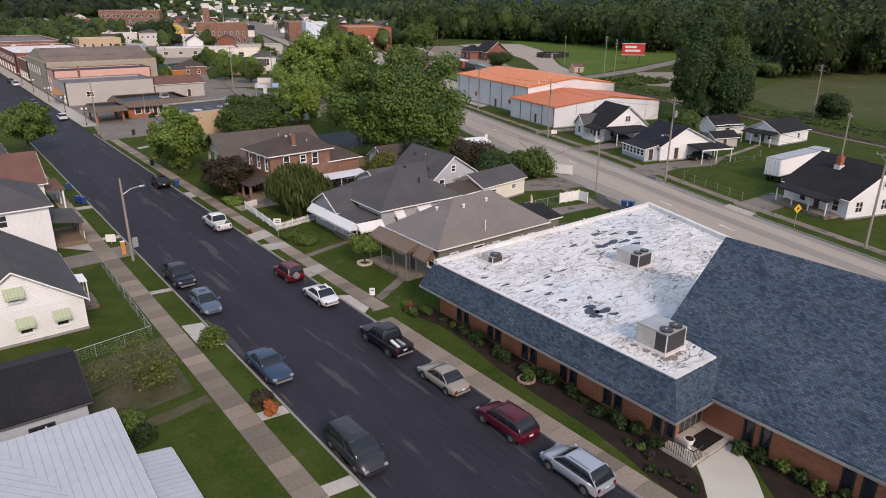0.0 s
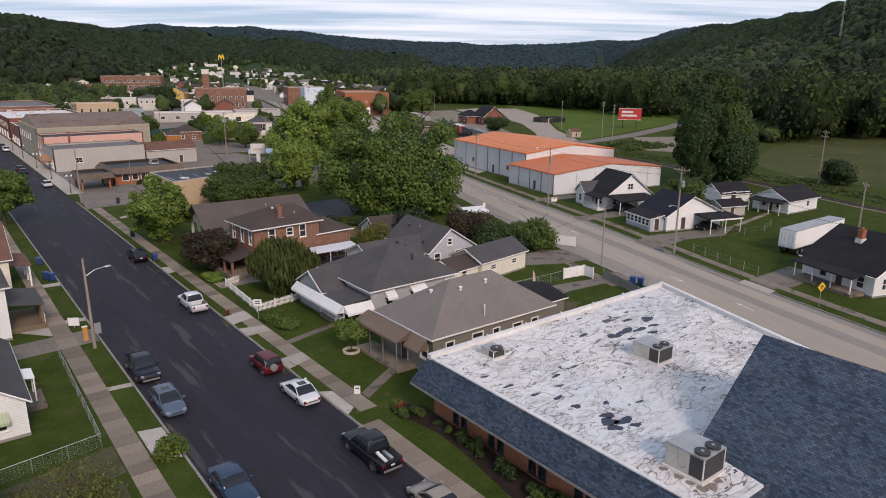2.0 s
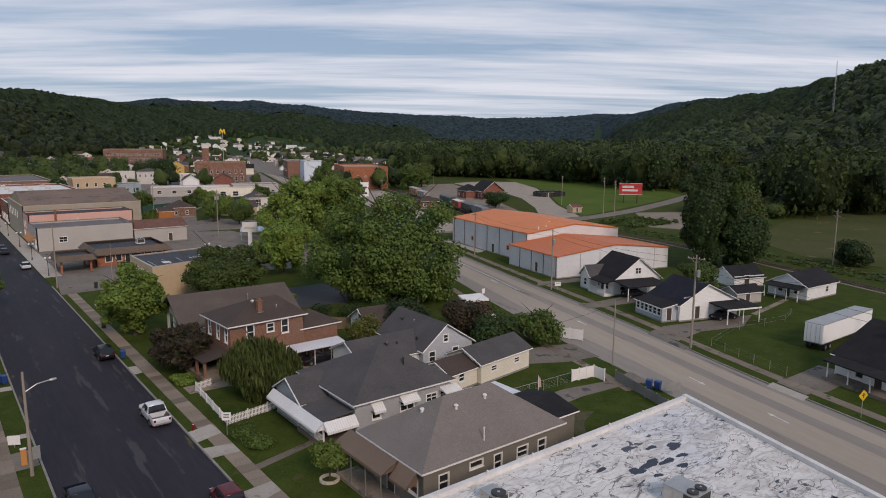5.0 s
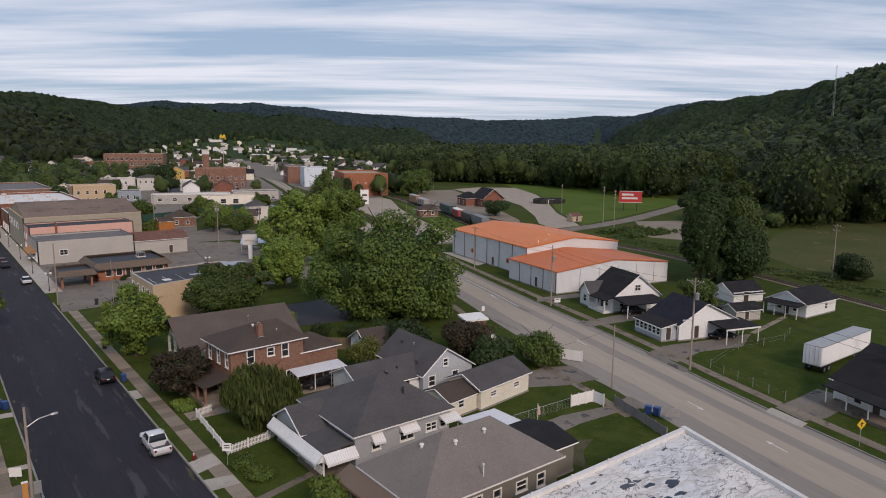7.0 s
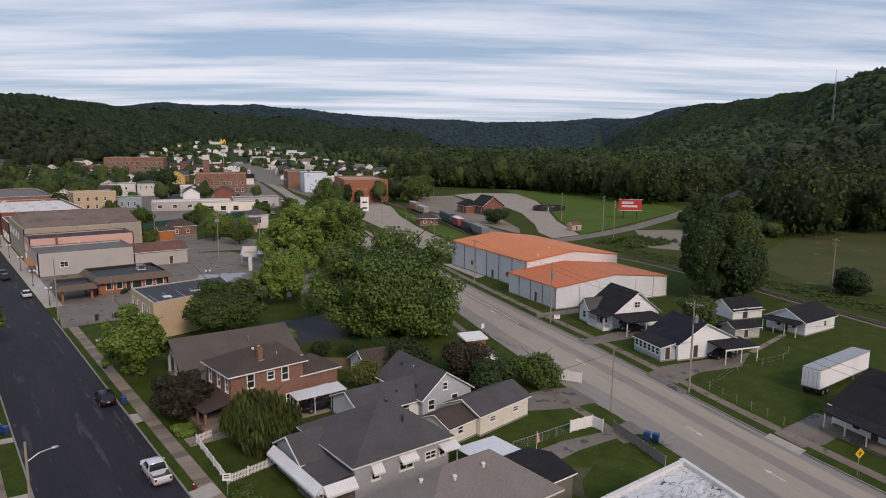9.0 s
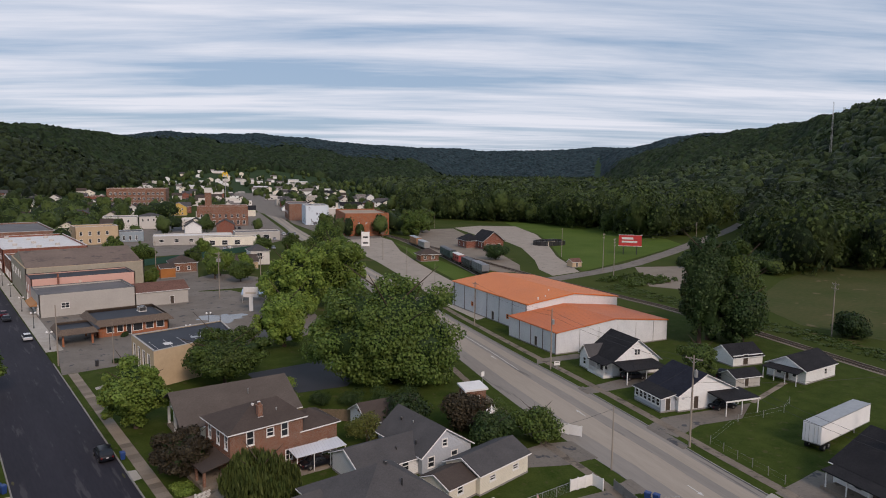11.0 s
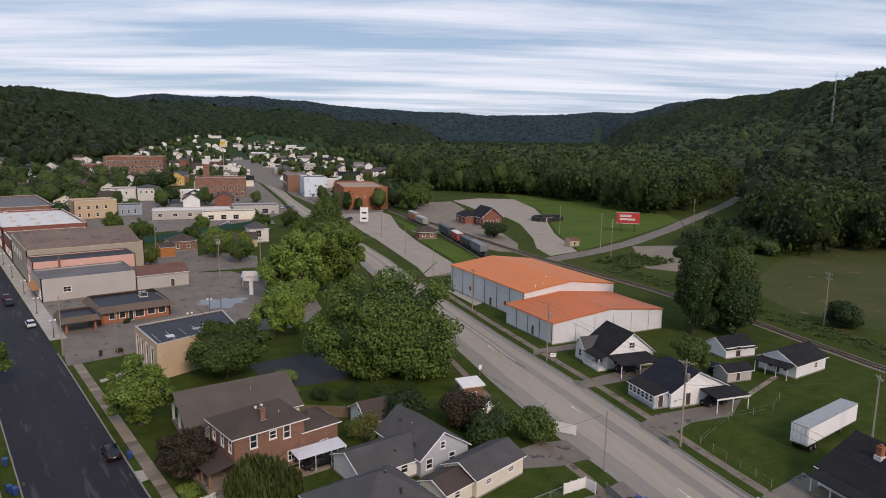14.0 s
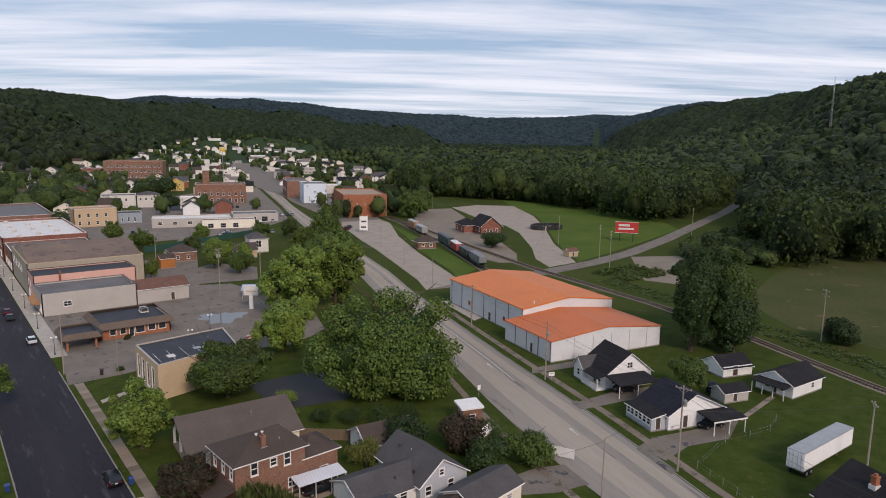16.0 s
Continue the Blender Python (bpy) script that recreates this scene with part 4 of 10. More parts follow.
def tree(name, label, x, y, h, rx, leaf=LEAF_MID, seed=1, n=5000, size=0.42, trunk_r=None, crown_base=0.25, ry=None, lobes=12, droop=0.0, category="tree", base=0.1, group="", fill=0.25):
    rng = np.random.default_rng(seed)
    ob = thing(name, label, category, pose(x, y, base), group)
    trunk(ob, rng, h, trunk_r or h * 0.022 + 0.06, rx)
    zb = h * crown_base
    shape = (0, 0, (zb + h) / 2), (rx, ry or rx, (h - zb) / 2)
    if n > 10000:
        n, size = int(n * 0.86), size * 1.07
    v, f, core = leaves(rng, n, *shape, size, lobes, droop, fill, want_core=True)
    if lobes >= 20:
        # twigs and inner leaves: a shell with the crown's shade put into its colour
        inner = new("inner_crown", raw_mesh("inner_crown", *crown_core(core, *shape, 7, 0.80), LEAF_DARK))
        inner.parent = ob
    me = raw_mesh("crown", v, f, leaf)
    cr = new("crown", me)
    cr.parent = ob
    return ob


def bush(name, label, x, y, h, r, leaf=LEAF_MID, seed=1, n=420, size=0.13, base=0.12, group="", ry=None, rot=0):
    rng = np.random.default_rng(seed)
    v, f = leaves(rng, n, (0, 0, h * 0.5), (r, ry or r, h * 0.55), size, 6, 0.0, 0.35)
    v[:, 2] = np.maximum(v[:, 2], 0.0)
    ob = new(name, raw_mesh("foliage", v, f, leaf))
    ob.matrix_world = pose(x, y, base, 0, 0, rot)
    return tagged(ob, label, "shrub", group)

# ---- the ground: one sheet, flat along the valley, rising to wooded hills ----
CX, CY = -24.0, -9.0
RIDGE = [(-60, 0.060, 1800, 500), (-20, 0.05, 1800, 600), (5.0, 0.0495, 1800, 700), (8.4, 0.0480, 2400, 800), (12.1, 0.0400, 3200, 950), (14.0, 0.0445, 3800, 1050), (16.0, 0.0470, 4100, 1150),
         (19.5, 0.0450, 4200, 1250), (22.3, 0.0472, 4300, 1300), (26.5, 0.0425, 4350, 1500), (29.0, 0.0372, 4400, 1600), (32.5, 0.0345, 4450, 1800), (36.0, 0.0310, 4500, 2100), (38.4, 0.0318, 4600, 3200),
         (41.0, 0.0278, 4600, 3400), (47.0, 0.0296, 4600, 3400), (50.4, 0.0342, 4600, 3200), (53.0, 0.0315, 4300, 1400), (56.5, 0.0462, 4000, 800), (60.5, 0.0515, 3800, 600),
         (64.3, 0.0610, 3300, 480), (67.6, 0.0700, 1900, 430), (70.1, 0.0800, 1500, 400), (90, 0.11, 1800, 380), (130, 0.10, 1800, 400)]
RIDGE_AZ, RIDGE_T, RIDGE_R, RIDGE_F = (np.array([row[k] for row in RIDGE], dtype=float) for k in range(4))


def ground_height(x, y):
    dx, dy = np.asarray(x, dtype=float) - CX, np.asarray(y, dtype=float) - CY
    r, az = np.hypot(dx, dy), np.degrees(np.arctan2(dx, dy))
    rr, foot = np.interp(az, RIDGE_AZ, RIDGE_R), np.interp(az, RIDGE_AZ, RIDGE_F)
    top = 47.0 + np.interp(az, RIDGE_AZ, RIDGE_T) * rr - 17.0
    t = np.clip((r - foot) / (rr - foot), 0, 1)
    s = 0.35 * t + 0.65 * t * t * (3 - 2 * t)
    side = np.clip(1 - (np.abs(az - 35) - 105) / 40, 0, 1)
    wob = 1 + (0.16 * np.sin(az * 0.75 + r * 0.0045) + 0.10 * np.sin(az * 1.9 - r * 0.003 + 1.0)) * (1 - t)
    return top * s * side * wob - 0.03


az = np.radians(np.arange(0, 360, 1.5))
rr = np.concatenate([[0.5], np.linspace(60, 400, 7), np.linspace(460, 2400, 40), np.linspace(2550, 4900, 16)])
gx = CX + np.sin(az)[None, :] * rr[:, None]
gy = CY + np.cos(az)[None, :] * rr[:, None]
gz = ground_height(gx, gy)
na, nr = len(az), len(rr)
idx = np.arange(nr * na).reshape(nr, na)
quads = np.stack([idx[:-1, :], np.roll(idx, -1, 1)[:-1, :], np.roll(idx, -1, 1)[1:, :], idx[1:, :]], -1).reshape(-1, 4)[:, ::-1]
ground = new("ground", raw_mesh("ground", np.stack([gx, gy, gz], -1).reshape(-1, 3), quads, FIELD))
ground.data.materials.append(HILLFLOOR)
qz = gz.reshape(-1)[quads].mean(1)
qr = np.hypot(gx - CX, gy - CY).reshape(-1)[quads].mean(1)
ground.data.polygons.foreach_set("material_index", ((qz > 2.0) | (qr > 900)).astype(np.int32))
tagged(ground, "grassy valley floor rising to wooded hills", "ground", kind="structure")

# ---- streets ----
KL, KR = -17.65, -5.55                      # kerb lines of the dark street
MAIN = [(-11.6, -90), (-11.6, 60), (-11.6, 140), (-12.2, 260), (-13.5, 420)]
NEAR2 = [(6.5, -90), (20.5, -40), (33.0, 5), (39.9, 28), (42.4, 36), (44.6, 43), (47.3, 54.3), (50.2, 64), (54.8, 78), (59.6, 91), (65.6, 108.6), (70.9, 124.5), (76.2, 140), (81.6, 156.5), (93.2, 189), (102.2, 218), (154.6, 378), (167.2, 414),
         (206, 534), (223, 587), (277, 757), (366, 1030), (500, 1400)]
FAR2 = [(21.5, -90), (35.3, -40), (47.5, 5), (54.0, 28), (56.5, 36), (58.9, 43), (62.6, 54.3), (65.7, 64), (69.7, 78), (73.3, 91), (78.5, 108.6), (83.3, 124.5), (88.4, 140), (93.6, 156.5), (105.6, 189), (114.2, 218), (163.4, 378), (174.8, 414),
        (216.5, 534), (234, 587), (290, 757), (382, 1030), (520, 1400)]
ROAD2 = dense([((a[0] + b[0]) / 2, a[1]) for a, b in zip(NEAR2, FAR2)], 8)
ROAD3 = dense([(93, 163), (118, 158), (150, 157), (182, 160), (212, 166), (262, 182), (322, 204), (400, 232), (475, 263), (545, 300), (640, 330)], 8)
g = Geo()
band(g, dense(MAIN, 12), -6.05, 6.05, -0.3, 0.0)
tagged(g.obj("road", ASPHALT), "dark freshly sealed asphalt street", "road", kind="structure")
g = Geo()
def across(k, f):
    return (NEAR2[k][0] + (FAR2[k][0] - NEAR2[k][0]) * f, NEAR2[k][1])


# three lanes, laid and worn strip by strip
for f0, f1, material in ((0.0, 0.26, ROADEDGE), (0.26, 0.60, ROADGREY), (0.60, 0.74, ROADEDGE), (0.74, 0.90, ROADGREY), (0.90, 1.0, ROADEDGE)):
    g = Geo()
    for k in range(len(NEAR2) - 1):
        g.prism([across(k, f0), across(k, f1), across(k + 1, f1), across(k + 1, f0)], -0.3, 0.0)
    tagged(g.obj("road", material), "worn pale grey asphalt road lane", "road", kind="structure")
g = Geo()
band(g, ROAD3[1:], -3.6, 3.6, -0.3, 0.004)
tagged(g.obj("road", LOT), "grey side road leading over the railway to the woods", "road", kind="structure")


def near_edge(y, off=0.0):
    pts = offset_line(NEAR2, -off)
    return float(np.interp(y, [p[1] for p in pts], [p[0] for p in pts]))


def far_edge(y, off=0.0):
    pts = offset_line(FAR2, off)
    return float(np.interp(y, [p[1] for p in pts], [p[0] for p in pts]))


# raised blocks of lawn between the streets, with kerbs
ys = list(range(-85, 156, 10))
g = Geo().prism([(-140, -85), (KL - 0.18, -85), (KL - 0.18, 420), (-140, 420)], -0.3, 0.12)
tagged(g.obj("lawn_west", GRASS), "mown lawns of the house lots", "lawn", kind="structure")
g = Geo().prism([(KR + 0.18, -85)] + [(near_edge(v, 0.18), v) for v in ys] + [(KR + 0.18, 152)], -0.3, 0.12)
tagged(g.obj("lawn_middle", GRASS), "mown lawns between the two streets", "lawn", kind="structure")
g = Geo().prism([(far_edge(v, 0.18), v) for v in ys] + [(118, 150), (136, 90), (124, 45), (112, 0), (90, -85)][0:5], -0.3, 0.12)
tagged(g.obj("lawn_east", GRASS), "rough lawns along the railway", "lawn", kind="structure")
g = Geo()
band(g, dense([(p[0] - 6.05, p[1]) for p in MAIN], 6), -0.18, 0.0, -0.3, 0.15)
tagged(g.obj("kerb_west", KERB), "concrete kerb of the dark street", "kerb", kind="structure")
g = Geo()
band(g, dense([(p[0] + 6.05, p[1]) for p in MAIN[:3]], 6), 0.0, 0.18, -0.3, 0.15)
tagged(g.obj("kerb_middle", KERB), "concrete kerb of the dark street", "kerb", kind="structure")
g = Geo(); band(g, FAR2[:14], 0.0, 0.18, -0.3, 0.14)
tagged(g.obj("kerb_east", KERB), "low concrete kerb of the grey road", "kerb", kind="structure")
g = Geo(); band(g, NEAR2[:14], -0.18, 0.0, -0.3, 0.14)
tagged(g.obj("kerb_road_middle", KERB), "low concrete kerb of the grey road", "kerb", kind="structure")


def pave(name, label, pts, z=0.125, material=None, t=0.1, category="pavement"):
    ob = Geo().prism(pts, z - t, z).obj(name, material or CONC)
    return tagged(ob, label, category, kind="structure")


# ground covers
pave("church_apron", "worn paving between the church and the road", [(21.0, -40), (near_edge(-40, 0.16), -40)] + [(near_edge(v, 0.16), v) for v in (-20, 0, 10, 20, 27)] + [(37.4, 30.4), (33.2, 25.2), (26.4, 3.0), (21.0, -6)], 0.13, YARD)
pave("parking_lot", "worn asphalt lot of the drive-in and filling station", [(KR + 0.2, 130.5), (4, 131), (25, 134), (40, 130), (52, 136), (60, 160), (52, 200), (38, 205), (-2, 205), (-3.5, 150)], 0.135, LOT)
pave("sealed_lot", "dark sealed parking lot beside the big tree", [(21.5, 96.5), (34, 94), (44, 104), (44, 111), (22.5, 111.5)], 0.135, DARKLOT)
pave("street_pavement", "concrete pavement before the shops", [(KR + 0.1, 150), (-2.2, 150), (-2.2, 420), (-6.3, 420)], 0.15, CONC_L)
pave("alley", "gravel alley between sheds", [(33, 205), (43, 203), (64, 270), (92, 322), (80, 328), (52, 274)], 0.03, LOT)
pave("yard", "bare parking yard by the depot", [(99, 158), (105.6, 172), (115.5, 200), (126.5, 231), (134.5, 257), (156, 318), (184, 318), (180, 302), (156, 258), (137, 215), (122, 176), (116, 161)], 0.03, YARD)
pave("rail_yard", "bare brown ballast ground beside the tracks", [(150, 180), (156, 176), (170, 191), (194, 232), (224, 284), (258, 346), (228, 350), (196, 300), (168, 250), (150, 200)], 0.03, GRAVEL)
pave("depot_lot", "curving grey lot behind the depot", [(160, 163), (176, 164), (204, 202), (238, 240), (274, 284), (306, 336), (288, 354), (262, 350), (240, 300), (228, 260), (215, 236), (186, 198), (168, 178)], 0.03, YARD)
pave("mown_green", "mown grass green behind the depot", [(178, 164), (240, 181), (300, 200), (330, 235), (346, 318), (330, 375), (308, 342), (276, 284), (240, 240), (206, 202)], 0.015, GREEN)
pave("mown_green", "mown grass strip beside the rail cars", [(118, 166), (136, 176), (151, 219), (166, 262), (178, 300), (160, 258), (140, 217), (124, 176)], 0.02, GREEN)
pave("gravel_patch", "bare gravel apron by the field", [(205, 160), (224, 150), (196, 116), (176, 112), (170, 128)], 0.03, GRAVEL)
pave("field_bare", "patch of dry mown field", [(150, 30), (330, 40), (300, 120), (220, 108), (170, 92), (152, 70)], 0.01, mat("dry_field", (0.037, 0.056, 0.012), (0.080, 0.076, 0.030), 0.95, fine=0.7, coarse=0.05, bump=0.7, spec=0.1, stain=(0.12, 0.10, 0.055), stain_at=0.62))
pave("town_ground", "worn paved lots between the town's shops", [(31, 340), (64, 326), (112, 318), (140, 345), (160, 402), (205, 540), (216, 575), (150, 540), (110, 500), (84, 440), (30, 420)], 0.02, LOT)
pave("town_ground", "worn paved yards behind the shops", [(27, 205), (46, 205), (52, 232), (38, 262), (27, 282)], 0.02, LOT)
pave("town_ground", "worn paved yard beside the lot", [(46, 205), (62, 202), (70, 222), (60, 238), (52, 232)], 0.022, LOT)
pave("town_ground", "pale gravel strip beside the court", [(40, 300), (108, 305), (112, 318), (64, 326), (31, 340)], 0.02, LOT)
pave("town_ground", "worn paved lots across the road", [(152, 300), (184, 318), (232, 420), (250, 520), (216, 530), (186, 440)], 0.02, LOT)
pave("town_ground", "worn paved lots along the main road of the town", [(216, 575), (290, 810), (380, 1060), (420, 1040), (330, 760), (262, 560), (236, 470), (200, 400), (184, 318), (170, 330)], 0.015, LOT)
pave("town_street", "dark side street by the station hall", [(96, 420), (104, 418), (126, 500), (118, 504)], 0.03, DARKLOT)

# ---- the church: flat-roofed hall with a shingled skirt, and the steep sanctuary roof ----
def church():
    c = thing("church", "orange brick church with blue shingles and patched white flat roof", "church", pose(0, 0, 0.12))
    zt, ze = 4.88, 2.75
    # street wall with paired narrow windows, near wall, far wall, road wall
    pairs = []
    for k in range(6):
        s = 2.6 + k * 4.15
        pairs += [(s, s + 0.55, 0.35, 2.45), (s + 0.95, s + 1.5, 0.35, 2.45)]
    W = ((0.35, 24.7), (0.35, 0.0))
    wall_panel(Geo(), *W, 0.0, 3.2, pairs, 0.25).obj("wall", BRICK, c)
    wall_panel(Geo(), (0.60, 0.0), (1.2, 0.0), 0.0, 3.2, (), 0.25).obj("wall", BRICK, c)
    wall_panel(Geo(), (30.6, 24.7), (0.6, 24.7), 0.0, 4.8, (), 0.25).obj("wall", BRICK, c)
    wall_panel(Geo(), (23.9, 2.0), (30.8, 24.45), 0.0, 4.8, (), 0.25).obj("wall", BRICK, c)
    wall_panel(Geo(), (3.9, 0.25), (3.9, -30), 0.0, 3.0, [(s, s + 0.55, 0.35, 2.4) for s in (3.2, 4.3, 9.2, 10.3, 15.2, 16.3, 21.2, 22.3)], 0.25).obj("wall", BRICK, c)
    for a, b, z0, z1 in pairs:
        window(c, *W, a, b, z0, z1, BLACKM, 0, True)
    for s in (3.2, 4.3, 9.2, 10.3, 15.2, 16.3, 21.2, 22.3):
        window(c, (3.9, 0.25), (3.9, -30), s, s + 0.55, 0.35, 2.4, BLACKM, 0, True)
    # flat roof
    hall = [(0, 0), (4.6, 0), (5.4, 4.4), (19.5, 4.4), (24.3, 4.4), (30.6, 24.7), (0, 24.7)]
    Geo().prism(hall, zt - 0.25, zt).obj("flat_roof", MEMBRANE, c, "patched white roof coating with dark cracks")
    cg = Geo()
    wall_panel(cg, (30.9, 25.0), (-0.1, 25.0), zt - 0.1, zt + 0.32, (), 0.45)
    wall_panel(cg, (24.4, 4.4), (30.95, 25.0), zt - 0.1, zt + 0.36, (), 0.45)
    cg.obj("parapet", COPING, c, "white coated parapet")
    ce = Geo()
    ce.box(-0.06, -0.06, zt - 0.02, 0.22, 24.6, zt + 0.07).box(0.22, -0.06, zt - 0.02, 4.4, 0.22, zt + 0.07)
    ce.obj("roof_edge", COPING, c)
    # shingled skirt
    sk = Geo()
    sk.slab([(-1.05, 26.0, ze), (-1.05, -1.05, ze), (0.0, 0.0, zt), (0.0, 25.0, zt)], 0.12)
    sk.slab([(-1.05, -1.05, ze), (2.95, -1.05, ze), (5.25, 0.0, zt), (0.0, 0.0, zt)], 0.12)
    sk.slab([(2.0, 26.0, ze), (-1.05, 26.0, ze), (0.0, 25.0, zt), (2.0, 25.0, zt)], 0.12)
    sk.obj("skirt_roof", SHINGLE_B, c)
    so = Geo()
    so.box(-1.08, -1.08, ze - 0.3, -0.98, 26.0, ze - 0.1).box(-0.98, -1.08, ze - 0.3, 3.2, -0.98, ze - 0.1).box(-0.98, -0.98, ze - 0.14, 0.5, 26.0, ze - 0.1).box(0.5, -0.98, ze - 0.14, 3.2, 0.3, ze - 0.1)
    so.obj("eave_board", METAL, c)
    # sanctuary roof
    sr = Geo()
    xr, zr, xe = 11.8, 10.55, 3.0
    sr.slab([(xe, 4.6, 2.95), (xe, -30.5, 2.95), (xr, -30.5, zr), (xr, 4.6, zr)], 0.18)
    sr.slab([(xr, 4.6, zr), (xr, -30.5, zr), (20.6, -30.5, 2.95), (20.6, 4.6, 2.95)], 0.18)
    sr.obj("sanctuary_roof", SHINGLE_B, c, "steep blue shingle roof of the sanctuary")
    gg = Geo()
    gg.loft([[(4.1, 4.2, 3.0), (19.5, 4.2, 3.0), (xr, 4.2, zr - 0.3)], [(4.1, 4.4, 3.0), (19.5, 4.4, 3.0), (xr, 4.4, zr - 0.3)]])
    gg.loft([[(4.1, -30.2, 0.0), (19.5, -30.2, 0.0), (19.5, -30.2, 3.0), (xr, -30.2, zr - 0.3), (4.1, -30.2, 3.0)], [(4.1, -30.0, 0.0), (19.5, -30.0, 0.0), (19.5, -30.0, 3.0), (xr, -30.0, zr - 0.3), (4.1, -30.0, 3.0)]])
    gg.box(19.3, -30, 0, 19.5, 4.2, 3.0)
    gg.obj("sanctuary_gable", BRICK, c)
    Geo().box(xe - 0.08, -30.5, 2.62, xe + 0.04, 0.0, 2.80).obj("gutter", METAL, c)
    # glazed entrance under the skirt
    ent = Geo()
    for k in range(5):
        ent.box(1.2 + k * 0.67, 0.02, 0.1, 1.26 + k * 0.67, 0.12, 2.55)
    ent.box(1.2, 0.02, 2.45, 3.94, 0.12, 2.6).box(1.2, 0.02, 0.1, 3.94, 0.12, 0.2)
    e = ent.obj("entrance_frame", METAL, c)
    for k in range(4):
        Geo().box(1.26 + k * 0.67, 0.06, 0.2, 1.87 + k * 0.67, 0.075, 2.45).obj("pane", GLASS, e)
    Geo().box(1.2, 0.0, 2.6, 3.94, 0.25, 3.2).obj("lintel", BRICK, c)
    Geo().box(0.6, 1.2, 0.0, 3.9, 1.3, 2.7).obj("porch_back", BLACKM, c)
    # stains and patches on the coating
    rng = np.random.default_rng(5)
    spots = [(15.3, 18.9, 0.9, 0.5), (17.0, 19.0, 1.2, 0.55), (18.4, 18.5, 0.9, 0.4), (21.1, 19.7, 1.1, 0.5), (19.4, 20.6, 0.6, 0.35), (18.8, 17.4, 0.8, 0.3), (20.2, 18.4, 0.7, 0.3), (13.4, 20.6, 0.6, 0.3), (16.0, 17.6, 0.5, 0.25),
             (3.3, 9.7, 0.9, 0.5), (3.0, 9.0, 0.6, 0.45), (4.2, 9.2, 0.8, 0.5), (3.9, 10.3, 0.7, 0.4), (4.4, 8.4, 0.5, 0.3), (3.1, 14.0, 0.5, 0.25), (2.2, 15.3, 0.45, 0.2), (5.2, 11.5, 0.4, 0.2), (3.2, 12.4, 0.5, 0.3), (1.6, 17.4, 0.5, 0.22), (5.6, 16.5, 0.5, 0.22), (4.6, 15.2, 0.4, 0.18), (7.2, 10.2, 0.4, 0.16), (1.2, 19.6, 0.4, 0.2), (22.0, 12.0, 0.35, 0.15)]
    for x, y, a, b in spots:
        pts = []
        ph = rng.uniform(0, 6.28, 3)
        for k in range(22):
            t = 6.2832 * k / 22
            m = 0.8 * (1 + 0.24 * math.sin(2 * t + ph[0]) + 0.16 * math.sin(3 * t + ph[1]) + 0.08 * math.sin(7 * t + ph[2]))
            pts.append((x + math.cos(t + 0.5) * a * m, y + math.sin(t + 0.5) * b * m))
        Geo().prism(pts, zt - 0.05, zt + 0.008).obj("roof_patch", PATCH, c, "dark worn patch in the coating")
    for k in range(5):
        g = Geo().tube((6 + k * 4.5, 24.75, zt + 0.3), (6 + k * 4.5, 24.75, zt + 0.55), 0.07)
        g.obj("vent_pipe", COPING, c)
    return c


church()


def air_unit(x, y, z, w, d, h, rot, label, fans=2):
    """A rooftop unit: long plain side to the west, coil grilles at its south end, fans over them."""
    a = thing("rooftop_air_unit", label, "air conditioner", pose(x, y, z, 0, 0, rot), "rooftop air units")
    Geo().box(-0.12, -0.12, 0, w + 0.12, d + 0.12, 0.16).obj("base_frame", COPING, a)
    b = Geo().box(0, 0, 0.16, w, d, h).obj("casing", ACBOX, a)
    Geo().box(-0.03, -0.03, h, w + 0.03, d + 0.03, h + 0.05).obj("lid", METAL, b)
    f = 0.06
    Geo().box(f, -0.012, 0.24, w - f, 0.0, h - 0.06).obj("grille", GRILLE, b)
    Geo().box(-0.012, f, 0.24, 0.0, d * 0.36, h - 0.06).obj("grille", GRILLE, b)
    Geo().box(w, f, 0.24, w + 0.012, d * 0.36, h - 0.06).obj("grille", GRILLE, b)
    for q in ((-0.03, -0.03), (w - 0.03, -0.03)):
        Geo().box(q[0], q[1], 0.16, q[0] + 0.06, q[1] + 0.06, h).obj("corner_post", COPING, b)
    Geo().box(-0.02, d * 0.40, 0.26, 0.0, d * 0.66, h - 0.1).obj("panel", ACBOX, b)
    Geo().box(-0.02, d * 0.70, 0.26, 0.0, d * 0.96, h - 0.1).obj("panel", ACBOX, b)
    for k in range(fans):
        fx, r = w * (k + 0.5) / fans, w / fans * 0.42
        rg = Geo().tube((fx, d * 0.2, h + 0.05), (fx, d * 0.2, h + 0.16), r, r, 20).obj("fan_shroud", BLACKM, a)
        Geo().tube((fx, d * 0.2, h + 0.155), (fx, d * 0.2, h + 0.17), r * 0.84, r * 0.84, 20).obj("fan_grille", GRILLE, rg)
        Geo().tube((fx, d * 0.2, h + 0.17), (fx, d * 0.2, h + 0.19), r * 0.22, r * 0.22, 10).obj("fan_hub", METAL, rg)
    return a


